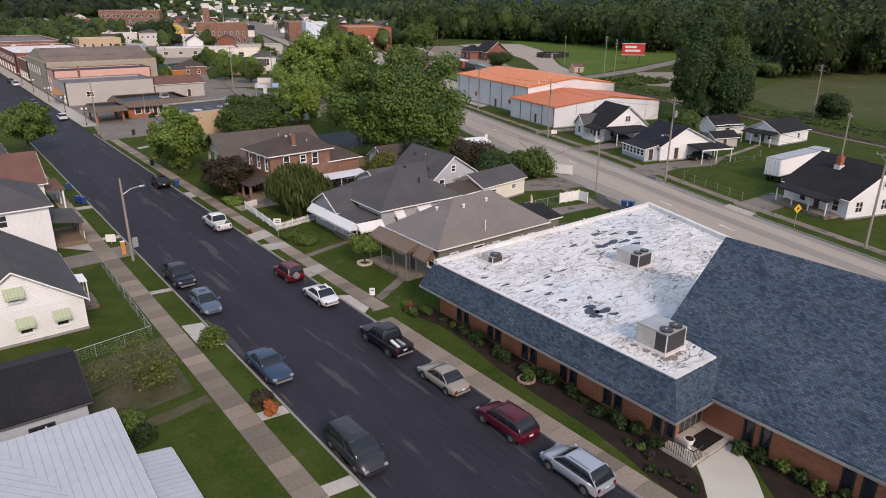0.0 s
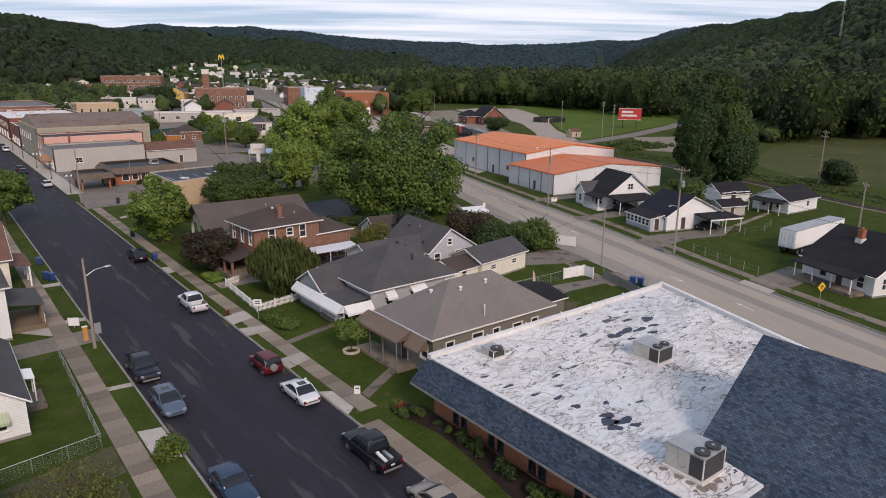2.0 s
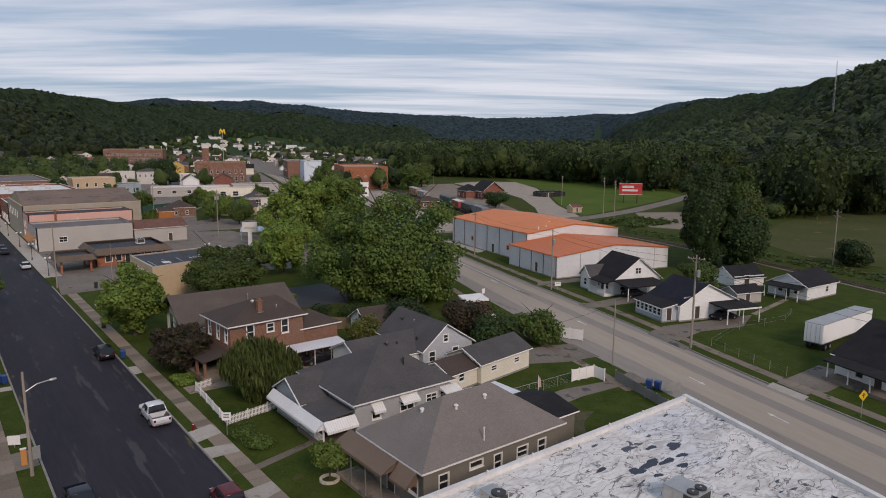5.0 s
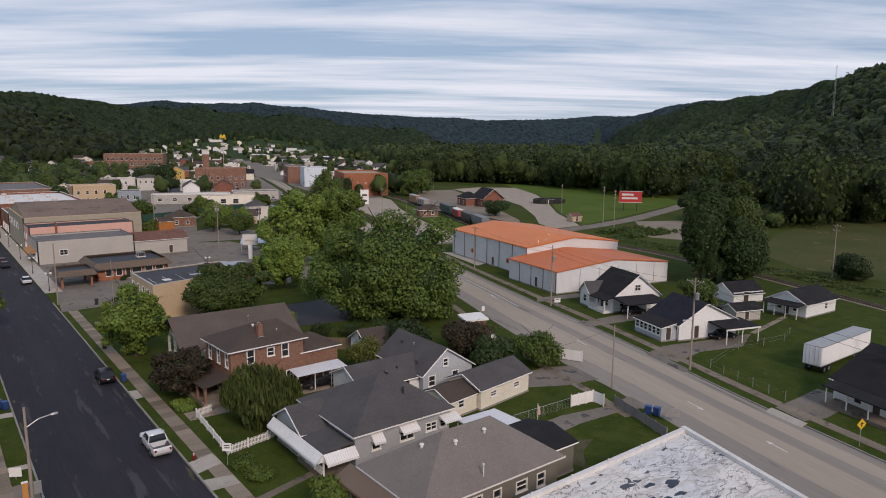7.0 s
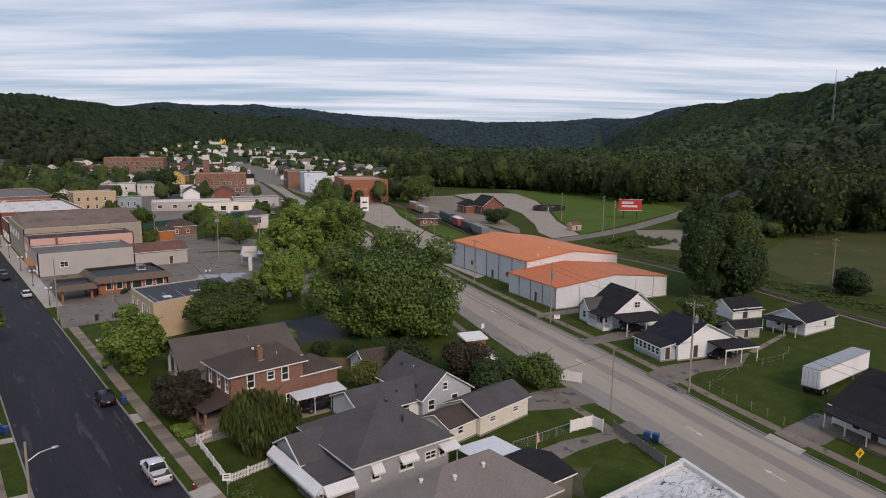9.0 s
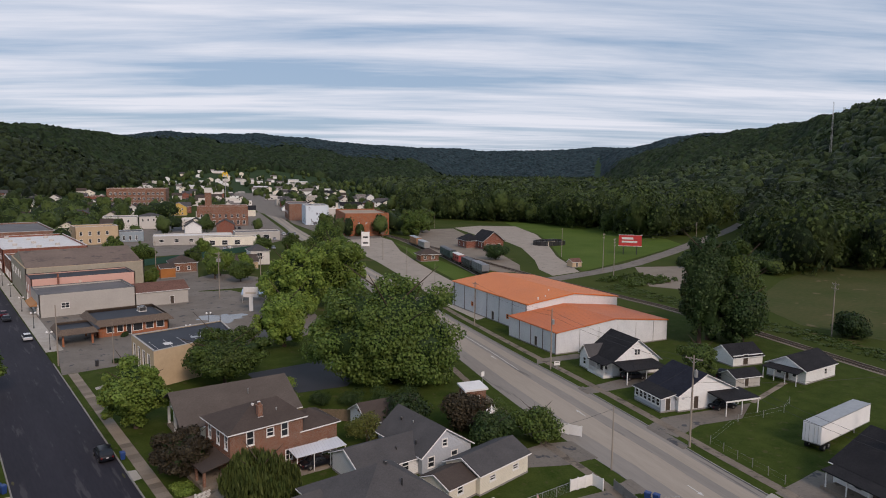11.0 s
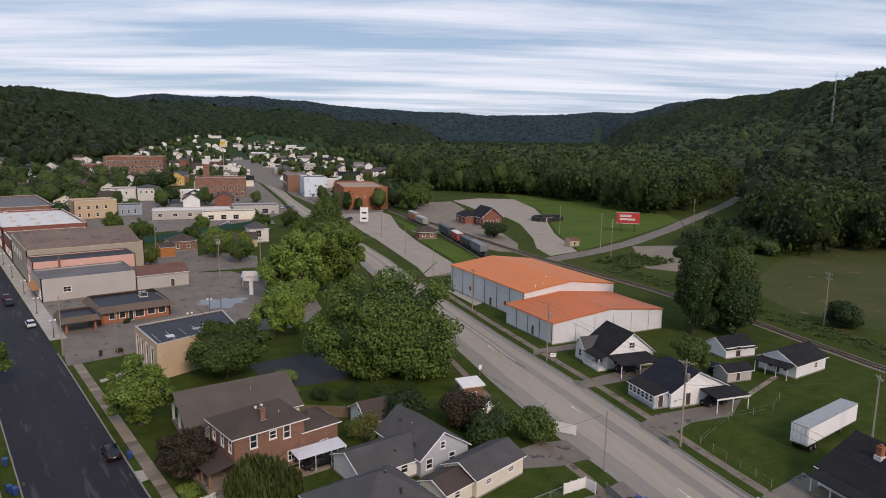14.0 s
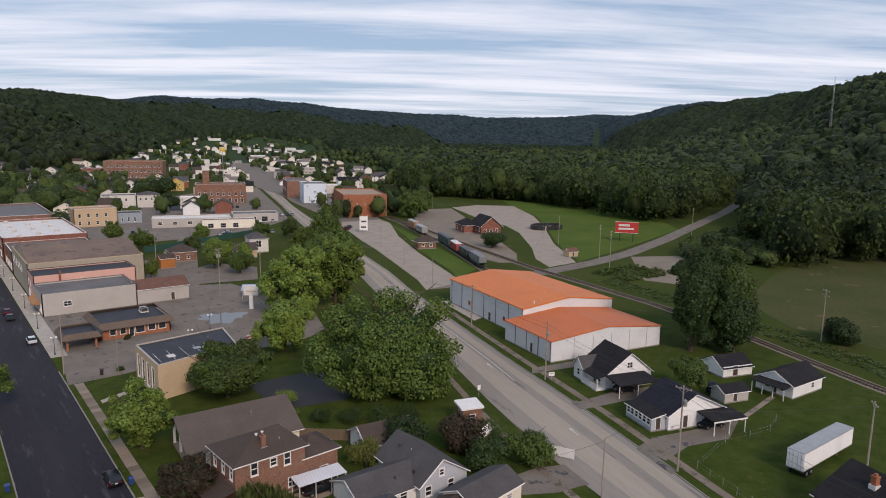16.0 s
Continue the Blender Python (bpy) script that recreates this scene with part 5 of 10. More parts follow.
air_unit(1.85, 2.1, 5.0, 2.1, 2.4, 1.55, 0, "large weathered beige rooftop air unit with two fans")
rs = random.Random(3)
g = Geo()
for cx_, cy_, r_ in ((1.6, 3.4, 0.32), (1.55, 2.6, 0.3), (1.65, 1.9, 0.35), (2.2, 1.75, 0.4), (3.0, 1.8, 0.3), (1.5, 4.4, 0.25), (1.1, 2.0, 0.18)):
    g.prism([(cx_ + math.cos(6.2832 * i / 11) * r_ * rs.uniform(0.6, 1.1), cy_ + math.sin(6.2832 * i / 11) * r_ * rs.uniform(0.6, 1.1)) for i in range(11)], 4.9, 5.004 + 0.001 * r_)
tagged(g.obj("roof_stain", mat("rust_stain", (0.11, 0.08, 0.058), (0.30, 0.26, 0.22), 0.8, fine=6, coarse=1.5)), "rusty stains round the large roof unit", "stain", kind="stuff")
PINKSTONE = mat("pinkish_stone", (0.34, 0.24, 0.20), (0.24, 0.17, 0.145), 0.9)
sr_ = thing("stone_ring", "ring of pinkish stones round a shrub in the bed", "planter", pose(-1.7, 11.2, 0.14))
for k in range(12):
    st = Geo().box(-0.14, -0.08, 0, 0.14, 0.08, 0.15).obj("stone", PINKSTONE, sr_)
    st.matrix_basis = pose(math.cos(0.5236 * k) * 0.62, math.sin(0.5236 * k) * 0.62, 0, 0, 0, 30 * k + 90)
bush("shrub", "round green shrub in a ring of stones", -1.7, 11.2, 0.85, 0.55, LEAF_MID, 99, 600, 0.08, 0.14, "church shrubs")
air_unit(13.1, 12.9, 5.0, 1.8, 2.4, 1.3, 0, "rooftop air unit with dark coil grilles")
air_unit(3.6, 21.3, 5.0, 1.2, 1.5, 0.75, 0, "small pale rooftop ventilator box", 1)
ln = Geo().tube((4.1, 4.6, 4.99), (9.9, 7.6, 4.99), 0.05, n=6).obj("roof_pipe", COPING)
tagged(ln, "thin white conduit lying on the flat roof", "pipe")
for k, (x, y) in enumerate([(20.5, 10.5), (9.0, 8.2), (13.5, 21.0)]):
    v = thing("roof_vent", "short pipe vent in the roof coating", "vent", pose(x, y, 5.0), "roof vents")
    Geo().tube((0, 0, 0), (0, 0, 0.35), 0.09).obj("pipe", METAL, v)
    Geo().tube((0, 0, 0.35), (0, 0, 0.45), 0.17, 0.12).obj("cap", METAL, v)

# entrance stoop, rail, mat and curved walk
pave("stoop", "concrete entrance stoop", [(-0.75, -2.35), (3.9, -2.35), (3.9, 0.0), (-0.75, 0.0)], 0.36, CONC_L, 0.3)
walk_pts = [(-0.3, -2.4), (-1.2, -3.4), (-2.3, -4.4), (-3.7, -5.5), (-3.7, -9.4), (-1.6, -7.9), (0.3, -6.4), (1.4, -5.4), (2.5, -4.2), (3.3, -3.0), (3.4, -2.4)]
pave("front_walk", "curved pale concrete walk to the church door", walk_pts, 0.15, mat("pale_new_concrete", (0.50, 0.47, 0.41), (0.43, 0.40, 0.35), 0.85, fine=6, coarse=0.5), 0.1)
dm = Geo().box(0.9, -2.0, 0.365, 3.4, -0.7, 0.38).obj("door_mat", mat("mat_rubber", (0.012, 0.009, 0.009), (0.02, 0.015, 0.014), 0.95))
tagged(dm, "dark door mat on the church stoop", "mat")
RAILBROWN = mat("dark_brown_paint", (0.030, 0.018, 0.013), (0.020, 0.013, 0.010), 0.8)
rail = thing("handrail", "low brown metal railing round the stoop", "railing", pose(-0.7, -2.3, 0.36))
for k in range(14):
    Geo().box(-0.012, k * 0.165 - 0.012, 0, 0.012, k * 0.165 + 0.012, 0.85).obj("baluster", RAILBROWN, rail)
for k in range(1, 7):
    Geo().box(k * 0.165 - 0.012, -0.012, 0, k * 0.165 + 0.012, 0.012, 0.85).obj("baluster", RAILBROWN, rail)
Geo().box(-0.025, -0.025, 0.85, 0.025, 2.2, 0.9).box(0.025, -0.025, 0.85, 1.02, 0.025, 0.9).obj("top_rail", BLACKM, rail)
urn = thing("stone_urn", "white stone urn with dark soil on the stoop", "planter", pose(0.4, -1.3, 0.36))
ug = Geo()
ring = lambda r, z: [(math.cos(6.2832 * i / 16) * r, math.sin(6.2832 * i / 16) * r, z) for i in range(16)]
ug.loft([ring(0.2, 0), ring(0.2, 0.06), ring(0.09, 0.14), ring(0.10, 0.3), ring(0.24, 0.45), ring(0.28, 0.72), ring(0.33, 0.76), ring(0.33, 0.8)])
ug.obj("bowl", TRIM, urn, smooth=False)
Geo().tube((0, 0, 0.8), (0, 0, 0.82), 0.27, 0.27, 16).obj("soil", MULCH, urn)
pave("planting_bed", "mulched bed along the church wall", [(0.3, 26), (-1.2, 28), (-2.3, 27.2), (-1.3, 22), (-1.5, 18.6), (-2.35, 13), (-2.5, 9.5), (-2.6, 4), (-2.95, 1.3), (-3.55, -1.5), (-3.65, -3.2), (-3.65, -5.4), (-2.3, -4.3), (-1.2, -3.3), (-0.8, -2.4), (-0.8, -0.1), (0.3, -0.1)], 0.14, MULCH)
pave("planting_bed", "mulched bed under the sanctuary eave", [(3.4, -3.1), (2.8, -4.3), (1.7, -5.6), (0.6, -7.0), (0.5, -12), (0.5, -24), (3.9, -24), (3.9, -2.6), (3.4, -2.6)], 0.14, MULCH)
rng = random.Random(3)
for k in range(17):
    y = 0.4 + k * 1.52 + rng.uniform(-0.4, 0.4)
    r = rng.uniform(0.3, 0.68)
    bush("shrub", "leafy green foundation shrub in mulch", -0.8 + rng.uniform(-0.35, 0.3), y, r * rng.uniform(1.2, 1.7), r, rng.choice([LEAF_MID, LEAF_DARK, LEAF_DARK]), 100 + k, 650, 0.08, 0.14, "church shrubs")
for k in range(9):
    bush("flower_bush", "bush with red blossom at the bed's end", -1.7 + rng.uniform(-0.5, 0.6), 25.3 + rng.uniform(0, 2.2), 0.6, 0.40, FLOWER if k % 5 == 0 else LEAF_MID, 140 + k, 520, 0.06, 0.14, "church shrubs")
for k in range(12):
    bush("shrub", "round green shrub by the church walk", 3.2 + rng.uniform(-0.3, 0.3), -3.4 - k * 1.2, 0.8, 0.5, rng.choice([LEAF_MID, LEAF_DARK]), 160 + k, 300, 0.12, 0.14, "church shrubs")
for k in range(7):
    bush("shrub", "sparse shrub in the mulch", -2.2 + rng.uniform(-0.9, 0.9), 1.5 - k * 0.85, 0.4, 0.3, rng.choice([LEAF_MID, LEAF_DARK, LEAF_PURPLE]), 180 + k, 160, 0.1, 0.14, "church shrubs")

# ---- houses between the streets ----
h = house("house", "low hip-roofed house with taupe shingles and olive siding", 4.1, 29.85, 0, 14.8, 8.65, 3.95, 3.25, "hip", "x", 0.5, SIDING_O, SHINGLE_T,
          [("S", 1.5, 1.7, 0.9, 1.3), ("S", 4.6, 2.6, 1.3, 0.5, 0), ("S", 7.2, 1.6, 0.8, 1.4), ("S", 9.8, 2.0, 1.2, 0.9), ("S", 12.3, 1.7, 0.9, 1.2), ("W", 0.8, 1.5, 1.1, 1.4), ("W", 6.4, 1.5, 1.1, 1.4)],
          [("W", 4.0, 1.0, 2.05)], hip_in=(5.2, 4.3))
for x, y, z in ((3.3, 4.75, 6.0), (5.6, 3.1, 6.3), (8.9, 3.25, 6.4)):
    vent(h, x, y, z, 0.4, 0.14, COPING)
vent(h, 6.3, 0.3, 4.3, 1.2, 0.06, COPING)
awning(h, (-0.5, 10.1), (-0.5, 2.7), 1.6, 3.75, 0.75, AWN_B)
awning(h, (-0.5, 2.55), (-0.5, 0.2), 1.0, 3.75, 1.0, AWN_B)
# posts take the dark siding colour in place of the awning's shade
for k in range(4):
    Geo().box(-2.02, 2.9 + k * 2.3, 0, -1.92, 3.0 + k * 2.3, 2.95).obj("porch_post", SIDING_O, h)
Geo().box(-2.1, 2.6, 0.0, 0.0, 9.9, 0.3).obj("porch_floor", CONC, h)
house("rear_lean_to", "", 14.8, 2.3, 0, 4.8, 6.2, 3.1, 0.7, "gable", "x", 0.3, SIDING_O, SHINGLE_K, [("S", 1.5, 1.0, 0.8, 1.0)], parent=h, part_name="rear_wing")
p = thing("patio_roof", "white metal patio roof on thin posts", "canopy", pose(18.8, 39.6, 0.12))
Geo().slab([(0, 0, 2.45), (5.5, 0, 2.35), (5.5, 4.6, 2.3), (0, 4.6, 2.4)], 0.08).obj("roof_sheet", WROOF, p)
for x in (0.1, 5.3):
    for y in (0.1, 4.4):
        Geo().box(x, y, 0, x + 0.08, y + 0.08, 2.28).obj("post", TRIM, p)

h = house("house", "grey hip-roofed house with white metal awnings", 6.8, 44.6, 0, 11.4, 11.2, 3.85, 3.18, "hip", "x", 0.5, SIDING_G, SHINGLE_G,
          [("S", 1.9, 1.7, 0.9, 1.2), ("S", 5.2, 1.7, 1.6, 1.2, 2), ("S", 8.4, 1.9, 1.3, 0.8, 2), ("S", 10.2, 1.9, 0.8, 0.8), ("W", 3.0, 1.0, 1.0, 1.3)], [("W", 6.0, 0.95, 2.05)], hip_in=(6.2, 4.4))
vent(h, 7.3, 2.6, 5.2, 1.0, 0.09, BLACKM)
vent(h, 7.0, 5.3, 6.9, 0.3, 0.16, BLACKM)
w = house("front_wing", "", -3.0, 5.2, 0, 3.4, 6.0, 3.0, 1.7, "gable", "x", 0.35, SIDING_G, SHINGLE_G, [("W", 1.0, 1.0, 1.0, 1.3), ("W", 3.6, 1.0, 1.0, 1.3)], parent=h, part_name="front_wing")
Geo().slab([(-3.3, 0.2, 2.75), (0.0, 0.2, 3.05), (0.0, 5.6, 3.05), (-3.3, 5.6, 2.75)], 0.12).obj("porch_roof", SHINGLE_G, h, "low blue-grey porch roof")
awning(h, (-3.35, 11.2), (-3.35, 0.1), 0.8, 2.72, 0.75, AWN_W)
awning(h, (-3.35, 0.1), (0.0, 0.1), 0.8, 2.72, 0.75, AWN_W)
awning(h, (1.7, -0.02), (3.0, -0.02), 0.75, 3.4, 0.7, AWN_W)
awning(h, (5.0, -0.02), (7.1, -0.02), 0.8, 3.4, 0.55, AWN_W)
awning(h, (10.0, -0.02), (12.2, -0.02), 1.1, 3.2, 0.35, AWN_W)
for k in range(4):
    Geo().box(-3.3, 0.3 + k * 1.75, 0, -3.15, 0.45 + k * 1.75, 2.7).obj("porch_post", TRIM, h)
Geo().box(-3.4, 0.1, 0.0, 0.0, 5.6, 0.45).obj("porch_floor", CONC, h)
g = Geo()
for k in range(30):
    g.box(-3.32, 0.5 + k * 0.165, 0.5, -3.28, 0.55 + k * 0.165, 1.25)
g.box(-3.34, 0.4, 1.25, -3.26, 5.5, 1.32)
g.obj("porch_rail", TRIM, h)

h = house("house", "pale blue-grey gabled house with a long side wing", 23.8, 57.0, -1, 7.8, 10.6, 2.75, 2.78, "gable", "y", 0.35, SIDING_B, SHINGLE_G,
          [("S", 0.9, 0.9, 0.95, 1.3), ("S", 4.6, 0.9, 0.95, 1.3), ("E", 6.0, 1.0, 0.9, 1.2)], [("E", 3.0, 0.9, 2.05)], gable_wins=[("S", 3.1, 3.2, 0.7, 0.9)], ridge_at=0.45)
house("side_wing", "", -8.2, 0.95, 0, 9.9, 7.4, 2.4, 1.65, "gable", "x", 0.35, SIDING_W, SHINGLE_G, [("S", 2.6, 0.9, 1.0, 1.2), ("S", 5.8, 0.9, 1.0, 1.2)], parent=h, part_name="side_wing")
vent(h, 2.4, 5.6, 4.6, 0.35)
vent(h, 2.1, 8.0, 4.5, 0.3, 0.12, BLACKM)
vent(h, -2.2, 2.6, 3.2, 0.3, 0.1, BLACKM)
vent(h, 0.6, 2.3, 3.4, 0.4, 0.1, BLACKM)
p = thing("carport", "white sheet metal carport with a dark car beneath", "carport", pose(10.3, 66.3, 0.12, 0, 0, -2))
Geo().slab([(1.0, 0.3, 2.3), (8.0, 0.3, 2.4), (8.0, 3.1, 2.6), (1.0, 3.1, 2.5)], 0.07).obj("roof_sheet", WROOF, p)
for x in (1.1, 3.4, 5.7, 7.8):
    for y in (0.4, 2.9):
        Geo().box(x, y, 0, x + 0.09, y + 0.09, 2.26).obj("post", TRIM, p)
pave("driveway", "concrete driveway under the carport", [(-2.0, 66.4), (9.5, 66.2), (18.4, 66.0), (18.4, 69.2), (-2.0, 69.0)], 0.13, CONC)

h = house("garage", "cream sided garage with grey gable roof", 26.2, 48.7, 8, 9.2, 5.6, 2.7, 1.3, "gable", "x", 0.3, CREAM, SHINGLE_G,
          [("S", 1.8, 1.3, 1.0, 0.6), ("S", 6.2, 1.3, 1.0, 0.6)], [("W", 2.0, 0.9, 2.0)], category="garage")
house("west_wing", "", -4.6, 0.6, 0, 4.5, 4.6, 2.3, 1.0, "gable", "x", 0.25, CREAM, SHINGLE_N, [("S", 1.4, 1.1, 0.9, 0.9)], parent=h, part_name="west_wing")

h = house("house", "brown brick house with hip roof and chimney", 3.94, 69.33, 3.5, 9.9, 7.6, 6.3, 1.9, "hip", "x", 0.5, BRICK_D, SHINGLE_N,
          [("S", 2.15, 4.2, 0.9, 1.7), ("S", 2.4, 0.8, 0.8, 1.3), ("S", 4.85, 4.7, 0.9, 1.0), ("S", 6.85, 4.2, 0.9, 1.7), ("S", 7.4, 0.9, 0.9, 1.3), ("W", 0.8, 4.0, 0.8, 1.8), ("W", 3.2, 4.0, 0.8, 1.8), ("W", 5.8, 4.0, 0.8, 1.8)], [("W", 4.4, 0.95, 2.05)], hip_in=(4.9, 1.7))
chimney(h, 4.6, 1.5, 6.6, 8.4, 0.6)
vent(h, 4.5, 3.2, 7.8, 0.35, 0.14, COPING)
vent(h, 5.4, 3.3, 7.85, 0.35, 0.14, COPING)
vent(h, 7.0, 1.6, 7.0, 0.5)
house("east_wing", "", 9.92, 0.4, 0, 5.4, 5.8, 4.2, 1.5, "hip", "x", 0.45, BRICK_D, SHINGLE_N, [("S", 2.6, 1.0, 1.2, 1.0)], parent=h, part_name="east_wing")
Geo().slab([(-3.6, -0.2, 2.5), (0.0, -0.2, 3.1), (0.0, 7.8, 3.1), (-3.6, 7.8, 2.5)], 0.14).obj("porch_roof", SHINGLE_N, h)
for k in range(4):
    Geo().box(-3.4, 0.0 + k * 2.4, 0, -3.1, 0.3 + k * 2.4, 2.45).obj("porch_pillar", BRICK_D, h)
Geo().box(-3.5, -0.1, 0.0, 0.0, 7.6, 0.5).obj("porch_floor", CONC, h)

h = house("house", "long brown gabled house with a front porch", 5.0, 81.3, -3, 13.2, 12.2, 3.75, 3.0, "gable", "x", 0.55, CREAM, SHINGLE_U,
          [("S", 3.0, 1.0, 1.0, 1.3), ("W", 6.0, 1.0, 1.0, 1.3), ("W", 9.0, 1.0, 1.0, 1.3)], [("W", 3.0, 0.95, 2.05)], ridge_at=0.52)
vent(h, 7.0, 3.5, 5.9, 0.4)
zr_, kr_ = 6.85, 3.0 / 6.344
Geo().slab([(-3.5, -0.55, zr_ - 6.894 * kr_), (-0.555, -0.55, zr_ - 6.894 * kr_), (-0.555, 6.344, zr_), (-3.5, 6.344, zr_)], 0.14).obj("porch_roof", SHINGLE_U, h)
kn_ = 3.0 / 5.856
Geo().slab([(-3.5, 6.344, zr_), (-0.555, 6.344, zr_), (-0.555, 12.75, zr_ - 6.406 * kn_), (-3.5, 12.75, zr_ - 6.406 * kn_)], 0.14).obj("porch_roof", SHINGLE_U, h)
Geo().loft([[(-2.35, 0.1, 3.72), (-2.35, 12.1, 3.72), (-2.35, 6.344, zr_ - 0.2)], [(-2.2, 0.1, 3.72), (-2.2, 12.1, 3.72), (-2.2, 6.344, zr_ - 0.2)]]).obj("porch_gable", CREAM, h)
Geo().box(-2.4, 0.0, 3.45, -2.1, 12.2, 3.72).obj("porch_beam", TRIM, h)
for y in (0.05, 4.0, 8.0, 11.8):
    Geo().box(-2.4, y, 0.0, -2.05, y + 0.35, 3.45).obj("porch_pillar", TRIM, h)
Geo().box(-2.5, 0.0, -0.1, -0.05, 12.2, 0.4).obj("porch_floor", CONC, h)
h = house("cottage", "low cottage with brown shingles and a white gable", 24.6, 71.2, -7, 8.2, 6.6, 2.5, 1.8, "gable", "x", 0.35, SIDING_W, SHINGLE_N, [("S", 3.0, 1.0, 0.9, 1.0)], [("W", 2.6, 0.9, 2.0)])
Geo().tube((-0.03, 3.3, 3.3), (0.02, 3.3, 3.3), 0.42, 0.42, 18).obj("round_window", GLASS, h)
p = thing("board_fence", "tall weathered board fence", "fence", pose(19.8, 84.0, 0.12, 0, 0, -40))
for k in range(44):
    Geo().box(k * 0.2, 0, 0, k * 0.2 + 0.18, 0.03, 1.8 + 0.05 * ((k * 7) % 3)).obj("board", WOODF, p)

o = house("shed", "small white-roofed brick outbuilding", 43.6, 72.4, -20, 3.4, 3.4, 3.1, 0.0, "none", "x", 0.3, BRICK_D, WROOF, [("S", 1.4, 1.0, 0.9, 1.0)], [("W", 1.2, 0.9, 2.0)], category="shed")
Geo().slab([(-0.3, -0.3, 3.2), (3.7, -0.3, 3.3), (3.7, 3.7, 3.4), (-0.3, 3.7, 3.3)], 0.3).obj("roof", TRIM, o)
p = thing("tarpaulin_heap", "white sheeting draped over stored things", "tarpaulin", pose(41.4, 66.0, 0.12, 0, 0, 20))
Geo().slab([(0, 0, 0.5), (5.5, 0, 0.9), (5.3, 0.9, 1.5), (0.2, 0.9, 0.9)], 0.4).obj("sheet", TRIM, p)
Geo().box(0.1, 0.1, 0, 5.3, 0.8, 0.6).obj("stack", WOODF, p)


def panel_fence(label, p0, p1, hgt, material, step=1.9, board=None):
    l = math.hypot(p1[0] - p0[0], p1[1] - p0[1])
    f = thing("fence", label, "fence", pose(p0[0], p0[1], 0.12, 0, 0, math.degrees(math.atan2(p1[1] - p0[1], p1[0] - p0[0]))))
    k = max(1, round(l / step))
    for i in range(k + 1):
        Geo().box(i * l / k - 0.06, -0.06, 0, i * l / k + 0.06, 0.06, hgt + 0.1).obj("post", material, f)
    for i in range(k):
        Geo().box(i * l / k + 0.06, -0.02, 0.08, (i + 1) * l / k - 0.06, 0.02, hgt).obj("panel", material, f)
    return f


panel_fence("white vinyl privacy fence", (45.5, 62.5), (49.8, 53.6), 1.6, TRIM)
panel_fence("cream vinyl screen fence", (35.7, 43.1), (39.1, 42.6), 1.5, TRIM, 1.3)
panel_fence("cream vinyl screen fence return", (39.1, 42.6), (39.0, 40.9), 1.5, TRIM, 1.6)


def picket_fence(label, p0, p1, hgt=0.95):
    l = math.hypot(p1[0] - p0[0], p1[1] - p0[1])
    f = thing("picket_fence", label, "fence", pose(p0[0], p0[1], 0.12, 0, 0, math.degrees(math.atan2(p1[1] - p0[1], p1[0] - p0[0]))), "picket fences")
    me = Geo().prism([(0, -0.012), (0.085, -0.012), (0.085, 0.012), (0, 0.012)], 0.06, hgt).obj("picket", TRIM, f).data
    k = int(l / 0.17)
    for i in range(1, k):
        ob = new("picket", me)
        ob.parent = f
        ob.matrix_basis = Matrix.Translation((i * 0.17, 0, 0))
    Geo().box(0, 0.012, 0.25, l, 0.05, 0.34).obj("rail", TRIM, f)
    Geo().box(0, 0.012, 0.68, l, 0.05, 0.77).obj("rail", TRIM, f)
    for i in range(int(l / 2.4) + 1):
        Geo().box(i * 2.4 - 0.06, -0.02, 0, i * 2.4 + 0.06, 0.10, hgt + 0.12).obj("post", TRIM, f)


picket_fence("white picket fence along the front garden", (-1.7, 55.5), (-1.1, 67.0))
picket_fence("white picket fence beside the garden path", (-1.7, 55.5), (4.4, 56.7))
picket_fence("short white picket fence return", (-1.1, 67.0), (0.9, 67.6))


def chain_fence(label, pts, hgt=1.1, step=2.6):
    f = thing("wire_fence", label, "fence", pose(pts[0][0], pts[0][1], 0.12))
    o = pts[0]
    for a, b in zip(pts, pts[1:]):
        l = math.hypot(b[0] - a[0], b[1] - a[1])
        k = max(1, round(l / step))
        for i in range(k + 1):
            x, y = a[0] + (b[0] - a[0]) * i / k - o[0], a[1] + (b[1] - a[1]) * i / k - o[1]
            Geo().tube((x, y, 0), (x, y, hgt), 0.035, n=6).obj("post", METAL, f)
        q0, q1 = (a[0] - o[0], a[1] - o[1], 0), (b[0] - o[0], b[1] - o[1], 0)
        Geo().tube((q0[0], q0[1], hgt), (q1[0], q1[1], hgt), 0.025, n=5).obj("top_rail", METAL, f)
        w = Geo()
        for i in range(7):
            z = 0.1 + i * (hgt - 0.15) / 6
            w.tube((q0[0], q0[1], z), (q1[0], q1[1], z), 0.004, n=3)
        for i in range(int(l / 0.25)):
            x, y = q0[0] + (q1[0] - q0[0]) * i * 0.25 / l, q0[1] + (q1[1] - q0[1]) * i * 0.25 / l
            w.tube((x, y, 0.05), (x, y, hgt), 0.0035, n=3)
        w.obj("wire_mesh", METAL, f)
    return f


chain_fence("galvanised wire fence round the front yard", [(-29.0, 34.2), (-22.2, 35.3), (-21.9, 55.0)])
panel_fence("weathered grey slatted fence along the road lawn", (40.5, 40.4), (37.3, 31.0), 1.2, mat("weathered_slats", (0.27, 0.26, 0.245), (0.19, 0.18, 0.17), 0.9, pattern="boards", pw=0.12, joint=0.015, pbump=0.6), 2.0)
chain_fence("wire fence behind the lawn", [(26.5, 43.4), (35.6, 43.1)], 1.2)

